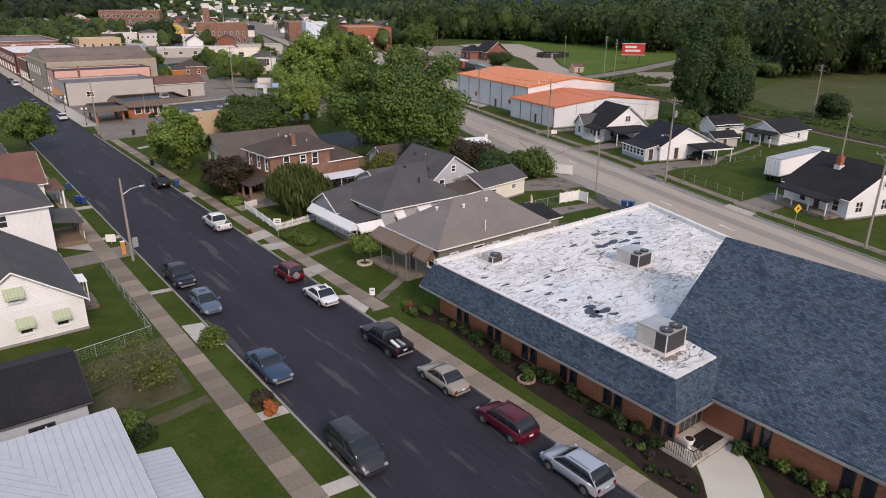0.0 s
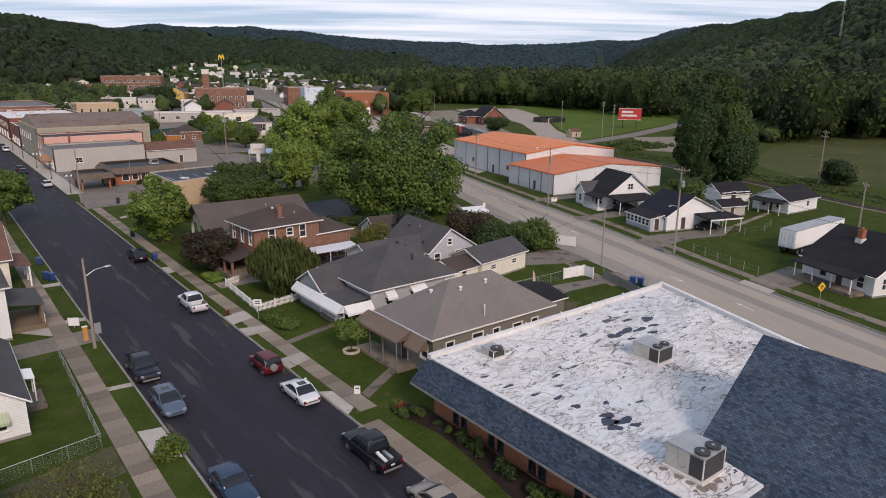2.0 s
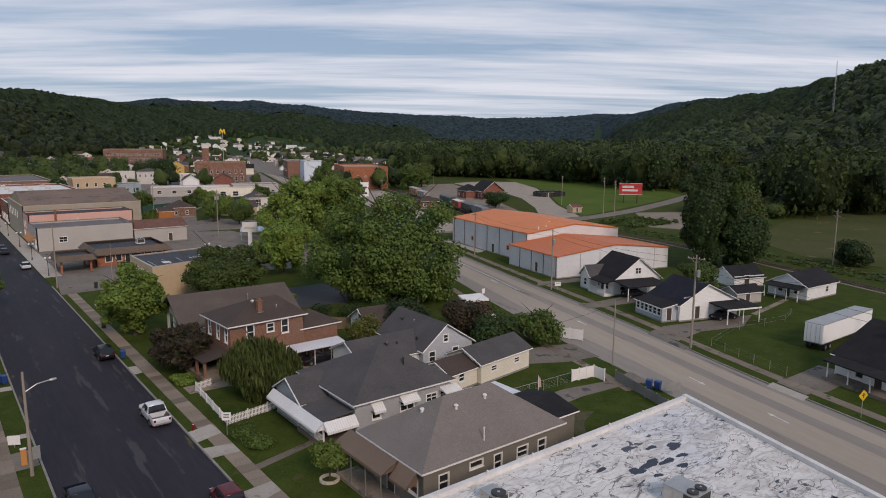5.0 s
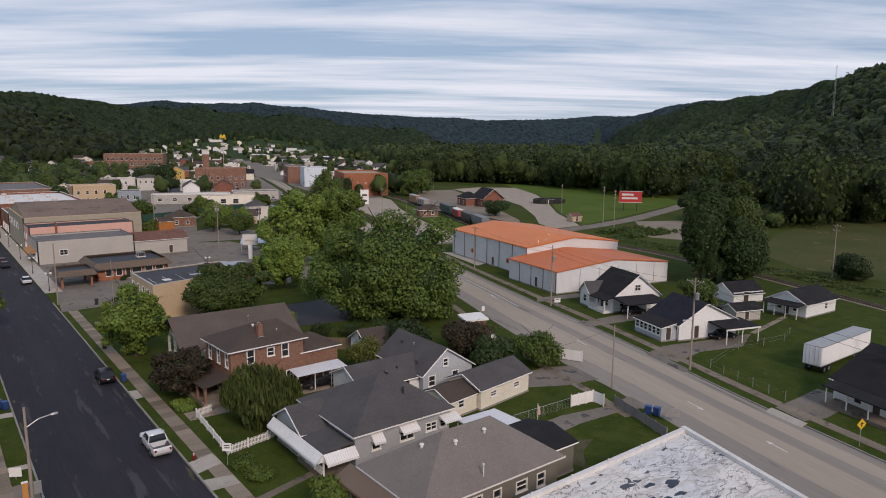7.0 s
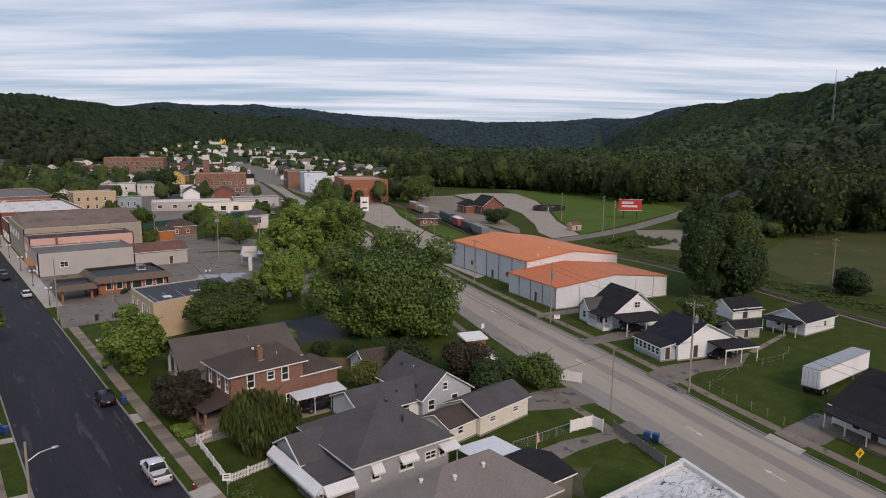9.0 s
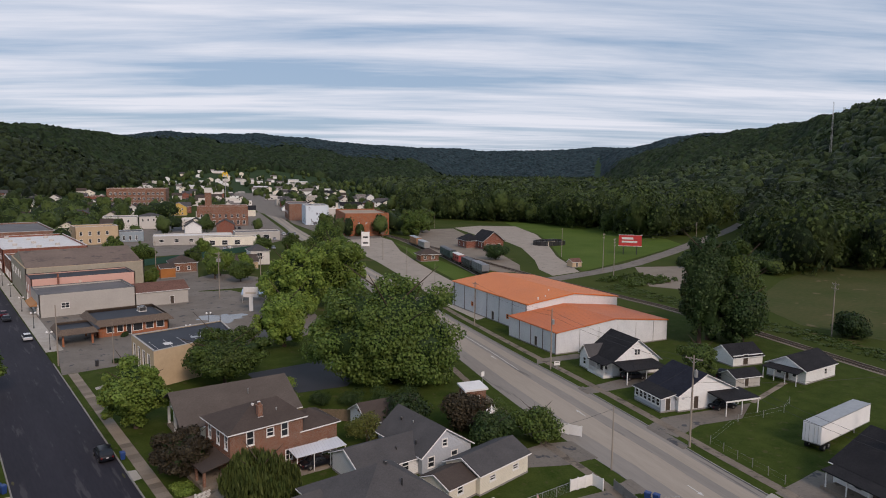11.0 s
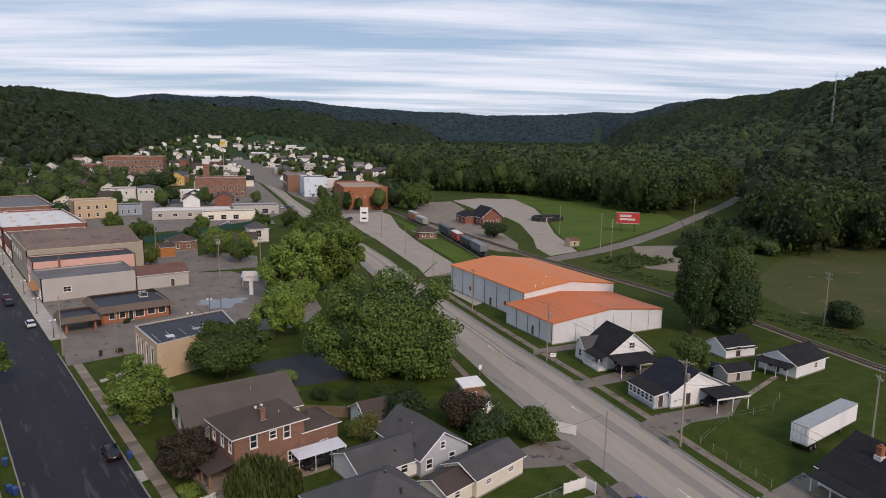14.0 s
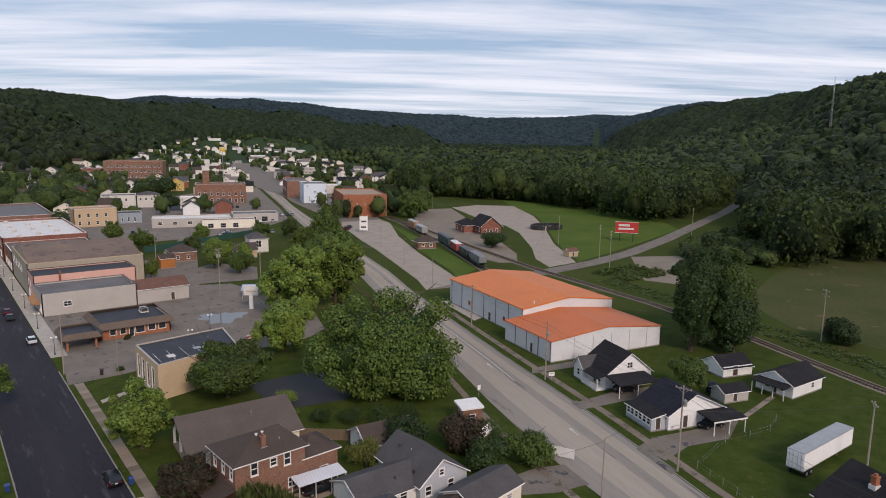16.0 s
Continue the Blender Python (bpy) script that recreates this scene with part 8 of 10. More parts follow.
def scatter(seed, step, r0, r1, a0, a1, h0, h1, wide, edge=0.0, depth=9000.0):
    rng = np.random.default_rng(seed)
    xs = np.arange(-600, 4200, step)
    x, y = np.meshgrid(xs, xs)
    x = (x + rng.uniform(-0.42, 0.42, x.shape) * step).ravel()
    y = (y + rng.uniform(-0.42, 0.42, y.shape) * step).ravel()
    dx, dy = x - CX, y - CY
    r, a = np.hypot(dx, dy), np.degrees(np.arctan2(dx, dy))
    lim = np.interp(a, WOOD_AZ, WOOD_R)
    ok = (a > a0) & (a < a1) & (r > np.maximum(r0, lim + edge)) & (r < r1) & (r < lim + depth)
    x, y, a, r = x[ok], y[ok], a[ok], r[ok]
    top = np.interp(a, RIDGE_AZ, RIDGE_R)
    ok = r < top + 60
    for px, py in ROAD3[8:]:
        ok &= np.hypot(x - px, y - py) > 12
    rx = np.interp(y, [p[1] for p in ROAD2], [p[0] for p in ROAD2])
    ok &= np.abs(x - rx) > 18
    for px, py in FAR_HOUSES:
        ok &= np.hypot(x - px, y - py) > 13
    x, y = x[ok], y[ok]
    h = rng.uniform(h0, h1, len(x))
    return np.stack([x, y, ground_height(x, y) - 0.5, h, h * rng.uniform(*wide, len(x))], 1)


woods("near_woods", "dense green broadleaf woods behind the green", scatter(1, 10.5, 0, 640, 28, 82, 13, 29, (0.33, 0.48), depth=75), 12, 560, LEAF_WOODS, 0.095, 2.2, 3, 0.72)
woods("near_woods", "deeper part of the broadleaf woods", scatter(21, 11.5, 0, 640, 28, 60, 17, 30, (0.34, 0.46), edge=75), 10, 260, LEAF_WOODS, 0.12, 2.2, 3, 0.80)
# the eastern side takes the dark hill leaves: its shade is in the colour
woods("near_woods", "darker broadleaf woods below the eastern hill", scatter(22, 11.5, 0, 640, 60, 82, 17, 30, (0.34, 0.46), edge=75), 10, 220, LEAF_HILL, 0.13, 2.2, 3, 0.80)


def crown_domes(x, y, cell, seed):
    """How high the canopy stands at x, y: overlapping rounded crowns of uneven size on a jittered grid."""
    h = np.zeros(x.shape)
    cx, cy = np.floor(x / cell), np.floor(y / cell)
    noise_at = lambda a, b, k: np.modf(np.abs(np.sin(a * 127.1 + b * 311.7 + k * 74.7 + seed) * 43758.5453))[0]
    for i in (-1, 0, 1):
        for j in (-1, 0, 1):
            a, b = cx + i, cy + j
            px, py = (a + 0.5 + 0.7 * (noise_at(a, b, 1) - 0.5)) * cell, (b + 0.5 + 0.7 * (noise_at(a, b, 2) - 0.5)) * cell
            r = cell * (0.50 + 0.32 * noise_at(a, b, 3))
            top = 0.62 + 0.38 * noise_at(a, b, 4)
            d = np.hypot(x - px, y - py) / r
            h = np.maximum(h, top * np.sqrt(np.clip(1 - d * d, 0, 1)))
    return h


def canopy(name, label, r0, r1, a0, a1, tall, cell, dr, da, leaf, seed, low=0.12):
    """A closed wooded canopy over the ground between two distances and two bearings, sunk where houses and roads lie."""
    rs = [r0]
    while rs[-1] < r1:
        rs.append(rs[-1] * (1 + dr))
    rs = np.array(rs)
    aa = np.radians(np.arange(a0, a1 + da, da))
    rng = np.random.default_rng(seed)
    r, a = np.meshgrid(rs, aa, indexing="ij")
    r = r * (1 + rng.uniform(-0.3, 0.3, r.shape) * dr)
    a = a + np.radians(rng.uniform(-0.3, 0.3, r.shape) * da)
    x, y = CX + np.sin(a) * r, CY + np.cos(a) * r
    h = tall * (low + (1 - low) * crown_domes(x, y, cell, seed) + rng.uniform(-0.10, 0.10, r.shape))
    deg = np.degrees(a)
    sunk = r < np.interp(deg, WOOD_AZ, WOOD_R) + 4
    for px, py in ROAD3[8:]:
        sunk |= np.hypot(x - px, y - py) < 10
    sunk |= np.abs(x - np.interp(y, [p[1] for p in ROAD2], [p[0] for p in ROAD2])) < 16
    for px, py in FAR_HOUSES:
        sunk |= np.hypot(x - px, y - py) < 12
    z = np.where(sunk, -3.0, h) + ground_height(x, y)
    n0, n1 = r.shape
    idx = np.arange(n0 * n1).reshape(n0, n1)
    q = np.stack([idx[:-1, :-1], idx[:-1, 1:], idx[1:, 1:], idx[1:, :-1]], -1).reshape(-1, 4)[:, ::-1]
    q = q[~sunk.reshape(-1)[q].all(1)]
    me = raw_mesh(name, np.stack([x, y, z], -1).reshape(-1, 3), q, leaf)
    me.shade_smooth()
    return tagged(new(name, me), label, "woods", kind="stuff")


woods("valley_woods", "canopy of the valley woods", scatter(2, 15.5, 640, 1500, 31, 54, 17, 30, (0.36, 0.50)), 10, 30, LEAF_WOODS, 0.25, 2.3, 2, 0.93)
# east of here the leaf colour itself carries the shaded slope
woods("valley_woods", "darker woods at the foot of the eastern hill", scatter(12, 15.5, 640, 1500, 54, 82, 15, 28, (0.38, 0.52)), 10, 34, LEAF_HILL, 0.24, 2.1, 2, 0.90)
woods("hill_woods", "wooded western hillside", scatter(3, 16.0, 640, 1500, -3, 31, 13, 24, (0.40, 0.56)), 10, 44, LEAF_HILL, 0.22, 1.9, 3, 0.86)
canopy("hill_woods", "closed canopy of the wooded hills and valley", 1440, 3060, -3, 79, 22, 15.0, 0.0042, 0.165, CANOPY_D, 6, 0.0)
canopy("far_ridges", "blue-green wooded ridges beyond the valley", 2940, 4780, -3, 79, 22, 18.0, 0.0048, 0.17, CANOPY_HAZE, 5)
# trees among the town's houses
rng = np.random.default_rng(77)
town = []
tries = 0
while len(town) < 620 and tries < 9000:
    tries += 1
    a, r = np.radians(rng.uniform(2.0, 36.0)), rng.uniform(380, 1250) if len(town) < 330 else rng.uniform(1150, 2150)
    x, y = CX + np.sin(a) * r, CY + np.cos(a) * r
    xr = float(np.interp(y, [p[1] for p in ROAD2], [p[0] for p in ROAD2]))
    if abs(x - xr) < 15 or x < 30:
        continue
    if any(np.hypot(x - u, y - v) < 11 for u, v in FAR_HOUSES) or any(np.hypot(x - u, y - v) < 30 for u, v in taken):
        continue
    hh = rng.uniform(7, 14) if r < 1200 else rng.uniform(10, 17)
    if np.degrees(a) < 12 and r > 1200:
        continue
    town.append((x, y, float(ground_height(x, y)), hh, hh * rng.uniform(0.34, 0.5)))
woods("town_trees", "yard trees among the town houses", np.array(town), 8, 70, LEAF_WOODS, 0.19, 2.2, 3, 0.86)
west = [(-24 - 6 * rng.random() * 3, y, 0.1, 8 + 4 * rng.random(), 4.2) for y in (140, 158, 176, 200, 226, 250, 268)]
for k in range(70):
    a, r = np.radians(rng.uniform(2.5, 12.5)), rng.uniform(430, 720)
    hh = rng.uniform(9, 16)
    west.append((CX + np.sin(a) * r, CY + np.cos(a) * r, 0, hh, hh * rng.uniform(0.36, 0.5)))
for x, y, z, hh, r in [(26, 345, 0, 13, 7), (44, 400, 0, 15, 8), (20, 420, 0, 15, 9), (34, 440, 0, 16, 9), (52, 470, 0, 14, 8), (110, 400, 0, 12, 6), (100, 500, 0, 15, 8), (116, 520, 0, 16, 9), (130, 545, 0, 14, 8), (160, 520, 0, 14, 8), (70, 395, 0, 8, 4), (214, 380, 0, 13, 6)]:
    west.append((x, y, z, hh, r))
woods("town_trees", "yard trees beyond the shops", np.array(west), 8, 420, LEAF_WOODS, 0.09, 2.0, 3, 0.84)
# low thicket between the gravel apron and the side road
thick = []
rt = np.random.default_rng(55)
for q in range(150):
    u, w_ = rt.random(), rt.random()
    x, y = 214 + 110 * u + 18 * w_, 147 + 32 * u - 34 * w_ * (1 - 0.3 * u)
    hh = rt.uniform(4.0, 7.5)
    thick.append((x, y, -0.2, hh, hh * rt.uniform(0.5, 0.75)))
woods("thicket", "low leafy thicket beside the side road", np.array(thick), 8, 260, LEAF_WOODS, 0.12, 1.6, 3, 0.82)
# rough growth along the railway bank
rows = []
rg = np.random.default_rng(31)
for px, py in dense([(120, 20), (134, 66), (143, 100), (151, 135)], 1.6):
    for q in range(7):
        hh = rg.uniform(0.2, 0.6)
        rows.append((px + 4 + rg.uniform(0, 9), py + rg.uniform(-1.2, 1.2), -0.1, hh, rg.uniform(0.5, 1.2)))
for q in range(170):
    hh = rg.uniform(0.5, 1.5)
    rows.append((172 + rg.uniform(-8, 17), 138 + rg.uniform(-9, 9), -0.1, hh, rg.uniform(0.6, 1.4)))
woods("rough_growth", "weeds and brush along the railway bank", np.array(rows), 8, 30, LEAF_MID, 0.34, 1.2, 2, 0.42)

# ---- vehicles ----
def paint(name, c, c2=None):
    return mat(name, c, c2 or tuple(v * 0.85 for v in c), 0.30, metal=0.35 if sum(c) > 0.9 else 0.0, fine=20, coarse=1.0, bump=0.0, coat=0.25 if sum(c) > 0.3 else 0.05, spec=0.3)


PAINTS = {k: paint("paint_" + k, c) for k, c in {"silver": (0.36, 0.39, 0.44), "maroon": (0.075, 0.006, 0.016), "tan": (0.26, 0.235, 0.20), "black": (0.008, 0.009, 0.014), "white": (0.75, 0.75, 0.76),
                                                 "red": (0.10, 0.008, 0.014), "grey": (0.028, 0.031, 0.038), "blue": (0.026, 0.050, 0.095), "lightblue": (0.075, 0.11, 0.16), "navy": (0.010, 0.013, 0.026)}.items()}


def section(x, w, zb, zs, zt):
    """A rounded cross-section ring of a car body at x: sill zb, shoulder zs, deck zt."""
    half = [(0.84, zb), (0.965, zb + 0.09), (1.0, zb + 0.42 * (zs - zb)), (0.985, zs - 0.10), (0.93, zs - 0.01), (0.62, zt)]
    return [(x, -w * k, z) for k, z in half] + [(x, w * k, z) for k, z in half[::-1]]


def car(kind, colour, label, x, y, heading, base=0.0):
    """A parked vehicle; its front looks along heading (degrees, 0 = +x)."""
    pt = PAINTS[colour]
    spec = {"sedan": (4.75, 0.91, 1.44, 0.33), "suv": (4.7, 0.94, 1.68, 0.36), "van": (5.1, 0.99, 1.74, 0.34), "pickup": (5.7, 1.0, 1.84, 0.40), "small_suv": (4.0, 0.9, 1.72, 0.36), "wagon": (4.75, 0.92, 1.52, 0.34), "old_sedan": (5.35, 0.96, 1.40, 0.33)}
    L, W, H, R = spec[kind]
    a = L / 2
    v = thing({"pickup": "pickup_truck", "van": "minivan", "suv": "suv", "small_suv": "suv", "wagon": "estate_car"}.get(kind, "car"), label, "pickup" if kind == "pickup" else "car", pose(x, y, base, 0, 0, heading), "parked vehicles")
    sh = {"sedan": 0.90, "old_sedan": 0.90, "suv": 1.04, "van": 1.02, "pickup": 1.12, "small_suv": 1.04, "wagon": 0.95}[kind]
    zb = 0.22 if kind in ("sedan", "old_sedan", "wagon", "van") else 0.32
    # feet and roof corners of the cabin along the car
    f0, f1, r1, r0 = {"sedan": (1.10, 0.22, -0.78, -1.48), "old_sedan": (0.75, 0.15, -1.0, -1.55), "suv": (1.25, 0.35, -1.55, -2.2), "van": (1.65, 0.65, -1.95, -2.42), "pickup": (1.30, 0.55, -0.75, -1.0), "small_suv": (0.80, 0.35, -1.55, -1.85), "wagon": (1.2, 0.25, -1.45, -2.2)}[kind]
    nose = {"van": 0.34, "pickup": 0.12, "small_suv": 0.12, "old_sedan": 0.14}.get(kind, 0.22)
    tail = 0.10 if kind in ("sedan", "old_sedan") else 0.03
    hd = sh - nose
    ring = [section(-a, W * 0.76, zb + 0.24, sh - tail - 0.28, sh - tail - 0.26), section(-a + 0.05, W * 0.88, zb + 0.12, sh - tail - 0.10, sh - tail - 0.07),
            section(-a + 0.22, W * 0.94, zb + 0.03, sh - tail - 0.02, sh - tail + 0.02), section(min(r0, -a + 0.5), W * 0.985, zb, sh - tail * 0.5, sh - tail * 0.5 + 0.035), section(-a * 0.35, W, zb, sh, sh + 0.03),
            section(f0 - 0.3, W, zb, sh - 0.01, sh + 0.03), section(f0 + 0.1, W * 0.99, zb, sh - 0.05, sh + 0.01), section((f0 + a) / 2, W * 0.985, zb, sh - 0.05 - nose * 0.25, sh + 0.01 - nose * 0.3),
            section(a - 0.36, W * 0.95, zb, hd - 0.03, hd + 0.04), section(a - 0.12, W * 0.89, zb + 0.04, hd - 0.14, hd - 0.09), section(a - 0.02, W * 0.80, zb + 0.08, hd - 0.28, hd - 0.25), section(a + 0.02, W * 0.68, zb + 0.16, hd - 0.36, hd - 0.35)]
    if kind == "pickup":
        # an open bed behind the cab
        lift = [(zx, 0.0 if zx in (-a + 0.16, -1.12) else -0.48) for zx in (-a + 0.16, -a + 0.22, -a * 0.55, -1.18, -1.12)]
        ring = ring[:2] + [section(zx, W * (0.93 if zx < -a + 0.3 else 0.985), zb + 0.02, sh, sh + dz) for zx, dz in lift] + ring[5:]
    Geo().loft(ring).obj("body", pt, v, smooth=kind != "pickup")
    if kind == "pickup":
        Geo().prism([(-a + 0.24, -W * 0.6), (-1.2, -W * 0.6), (-1.2, W * 0.6), (-a + 0.24, W * 0.6)], sh - 0.5, sh - 0.45).obj("bed_liner", BLACKM, v)
        for s in (-1, 1):
            Geo().loft([[(-a + 0.24, s * W * 0.56, sh - 0.45), (-1.2, s * W * 0.56, sh - 0.45), (-1.2, s * W * 0.82, sh - 0.04), (-a + 0.24, s * W * 0.82, sh - 0.04)], [(-a + 0.24, s * W * 0.6, sh - 0.45), (-1.2, s * W * 0.6, sh - 0.45), (-1.2, s * W * 0.86, sh - 0.04), (-a + 0.24, s * W * 0.86, sh - 0.04)]]).obj("bed_side", BLACKM, v)
    # cabin: a curved glass house with a painted roof skin and pillars
    wb, wt = W * 0.92, W * 0.74
    hf = {"pickup": 0.97, "small_suv": 0.97}.get(kind, 0.93)
    stations = [(f0, 0.0), (f0 + (f1 - f0) * 0.5, 0.53), (f1, hf), (f1 - 0.30, 0.99), ((f1 + r1) / 2, 1.0), (r1 + 0.25, 0.98), (r1, hf), ((r0 + r1) / 2, 0.52 if kind in ("sedan", "old_sedan") else 0.60), (r0, 0.0)]
    wide = lambda k: wb + (wt - wb) * k ** 1.4
    zz = lambda k: sh + k * (H - sh)

    def hoop(px, k):
        half = [(wide(0), sh - 0.03), (wide(k * 0.5), zz(k * 0.5)), (wide(k * 0.88), zz(k * 0.88)), (wide(k) * 0.86, zz(k) - 0.012), (wide(k) * 0.45, zz(k) + 0.012)]
        return [(px, -q, z) for q, z in half] + [(px, q, z) for q, z in half[::-1]]

    def skin(px, k):
        half = [(wide(k * 0.86) + 0.012, zz(k * 0.86)), (wide(k * 0.94) + 0.014, zz(k * 0.94)), (wide(k) * 0.87, zz(k) + 0.006), (wide(k) * 0.45, zz(k) + 0.028)]
        return [(px, -q, z) for q, z in half] + [(px, q, z) for q, z in half[::-1]]

    Geo().loft([hoop(*q) for q in stations[::-1]]).obj("window_glass", CARGLASS, v, smooth=True)
    roof = Geo().loft([skin(*q) for q in [(f1 + 0.03, hf - 0.02)] + stations[2:7] + [(r1 - 0.03, hf - 0.02)]][::-1]).obj("roof", pt, v, smooth=True)
    if kind in ("van", "sedan", "wagon") and colour in ("grey", "white", "lightblue"):
        Geo().box(f1 - 1.0, -wt * 0.5, H + 0.01, f1 - 0.35, wt * 0.5, H + 0.036).obj("sunroof", CARGLASS, roof)
    if kind in ("suv", "van", "wagon"):
        for s in (-1, 1):
            Geo().tube((r1 + 0.1, s * wt * 0.88, H + 0.02), (f1 - 0.25, s * wt * 0.88, H + 0.03), 0.018, n=6).obj("roof_rail", BLACKM, roof)
    mids = [(0.48, 0.48)] if kind == "pickup" else [(0.34, 0.36), (0.68, 0.68)]
    for s in (-1, 1):
        for i, (m, n) in enumerate([(0.0, 0.0), (1.0, 1.0)] + mids):
            xb, xt = r0 + (f0 - r0) * m, r1 + (f1 - r1) * n
            Geo().tube((xb, s * (wb - 0.01), sh - 0.02), (xt, s * (wide(0.86) + 0.0), zz(0.86)), 0.05 if m in (0.0, 1.0) else 0.035, 0.04 if m in (0.0, 1.0) else 0.03, 6).obj("pillar", pt if m in (0.0, 1.0) else BLACKM, v)
        Geo().loft([[(f0 - 0.28, s * (W + 0.02), sh + 0.02), (f0 - 0.1, s * (W + 0.02), sh + 0.02), (f0 - 0.1, s * (W + 0.2), sh + 0.05), (f0 - 0.28, s * (W + 0.2), sh + 0.05)],
                    [(f0 - 0.28, s * (W + 0.02), sh + 0.16), (f0 - 0.1, s * (W + 0.02), sh + 0.16), (f0 - 0.1, s * (W + 0.2), sh + 0.18), (f0 - 0.28, s * (W + 0.2), sh + 0.18)]]).obj("mirror", pt, v)
    wheelbase = (a * 0.60, -a * 0.60)
    for wx in wheelbase:
        for s in (-1, 1):
            Geo().tube((wx, s * (W - 0.02), R), (wx, s * (W + 0.006), R), R * 1.16, R * 1.16, 20).obj("wheel_arch", BLACKM, v)
            wh_ = Geo().tube((wx, s * (W - 0.22), R), (wx, s * (W + 0.012), R), R, R, 20).obj("wheel", TYRE, v)
            Geo().tube((wx, s * (W - 0.1), R), (wx, s * (W + 0.02), R), R * 0.62, R * 0.58, 12).obj("rim", RIM, wh_)
    for s in (-1, 1):
        Geo().box(a - 0.20, s * W * 0.70 - 0.14, hd - 0.22, a - 0.06, s * W * 0.70 + 0.14, hd - 0.08).obj("headlight", LAMP_W, v)
        Geo().box(-a + 0.0, s * W * 0.72 - 0.10, sh - tail - 0.34, -a + 0.12, s * W * 0.72 + 0.10, sh - tail - 0.10).obj("tail_light", LAMP_R, v)
    Geo().box(a - 0.03, -W * 0.45, hd - 0.34, a + 0.02, W * 0.45, hd - 0.22).obj("grille", BLACKM, v)
    Geo().box(a - 0.05, -W * 0.70, zb + 0.08, a + 0.05, W * 0.70, zb + 0.24).obj("bumper", METAL if kind in ("pickup", "old_sedan") else pt, v)
    Geo().box(-a - 0.03, -W * 0.74, zb + 0.10, -a + 0.08, W * 0.74, zb + 0.26).obj("bumper", METAL if kind in ("pickup", "old_sedan") else pt, v)
    Geo().box(-a - 0.015, -0.16, sh - 0.34, -a + 0.02, 0.16, sh - 0.22).obj("number_plate", COPING, v)
    if kind == "small_suv":
        Geo().tube((-a - 0.16, 0.1, 0.95), (-a + 0.02, 0.1, 0.95), 0.34, 0.34, 18).obj("spare_wheel", METAL, v)
    return v


car("suv", "silver", "silver crossover parked at the church kerb", -6.95, 1.5, 90)
car("suv", "maroon", "maroon crossover parked at the kerb", -6.95, 7.7, 90)
car("sedan", "tan", "champagne sedan parked at the kerb", -6.85, 14.8, 90)
car("pickup", "black", "black pickup with things in its bed", -7.05, 22.4, 90)
cg = thing("cargo", "pale boards and a tool box in the pickup's bed", "cargo", pose(-7.05, 20.9, 0.70, 0, 0, 90))
Geo().box(-0.8, -0.45, 0.0, 0.5, -0.2, 0.28).obj("tool_box", METAL, cg)
Geo().loft([[(-0.9, 0.0, 0.02), (0.6, 0.1, 0.3), (0.6, 0.35, 0.3), (-0.9, 0.25, 0.02)], [(-0.9, 0.0, 0.1), (0.6, 0.1, 0.42), (0.6, 0.35, 0.42), (-0.9, 0.25, 0.1)]]).obj("boards", COPING, cg)
car("sedan", "white", "white sedan parked at the kerb", -7.0, 34.0, 90)
car("small_suv", "red", "small dark red off-roader with spare wheel", -7.05, 40.9, 90)
car("pickup", "white", "white pickup parked at the kerb", -7.0, 61.8, 90)
car("suv", "black", "black crossover parked at the kerb", -6.8, 87.0, 90)
car("van", "grey", "dark grey minivan facing down the street", -16.5, 11.3, -90)
car("old_sedan", "blue", "old blue sedan with long bonnet", -16.5, 24.4, -90)
car("wagon", "lightblue", "pale blue estate car", -16.45, 38.9, -90)
car("pickup", "navy", "dark navy pickup facing down the street", -16.4, 46.8, -90)
car("sedan", "black", "dark car under the white carport", 14.8, 67.7, -2, 0.13)
car("sedan", "black", "dark car under the flat carport", 77.8, 48.0, -18, 0.13)
car("suv", "black", "dark car beside the white house", 79.0, 66.5, -18, 0.13)
car("suv", "navy", "dark car behind the small white house", 93.5, 57.0, 20, 0.13)
car("sedan", "white", "white car in the shop lot", 122.0, 343.0, 70, 0.02)
car("sedan", "silver", "silver car in the shop lot", 128.0, 340.0, 70, 0.02)
car("suv", "white", "white car along the shops", -6.8, 250.0, 90)
car("sedan", "black", "dark car along the shops", -6.9, 262.0, 90)
car("sedan", "silver", "silver car along the shops", -7.2, 300.0, 90)


def far_car(colour, x, y, rot):
    """A car far down the street: body, cabin and wheels."""
    v = thing("car", colour + " car parked in the town", "car", pose(x, y, 0.05, 0, 0, rot), "town cars")
    Geo().loft([section(-2.3, 0.75, 0.4, 0.75, 0.8), section(-2.1, 0.9, 0.25, 0.9, 0.95), section(0.9, 0.92, 0.25, 0.92, 0.97), section(2.1, 0.86, 0.3, 0.72, 0.78), section(2.3, 0.7, 0.4, 0.6, 0.62)]).obj("body", PAINTS[colour], v)
    Geo().loft([[(-1.9, -0.82, 0.92), (1.0, -0.82, 0.92), (1.0, 0.82, 0.92), (-1.9, 0.82, 0.92)], [(-1.4, -0.66, 1.42), (0.3, -0.66, 1.42), (0.3, 0.66, 1.42), (-1.4, 0.66, 1.42)]]).obj("window_glass", CARGLASS, v)
    Geo().box(-1.35, -0.62, 1.42, 0.25, 0.62, 1.47).obj("roof", PAINTS[colour], v)
    for wx in (-1.4, 1.4):
        for s in (-1, 1):
            Geo().tube((wx, s * 0.7, 0.33), (wx, s * 0.93, 0.33), 0.33, 0.33, 10).obj("wheel", TYRE, v)


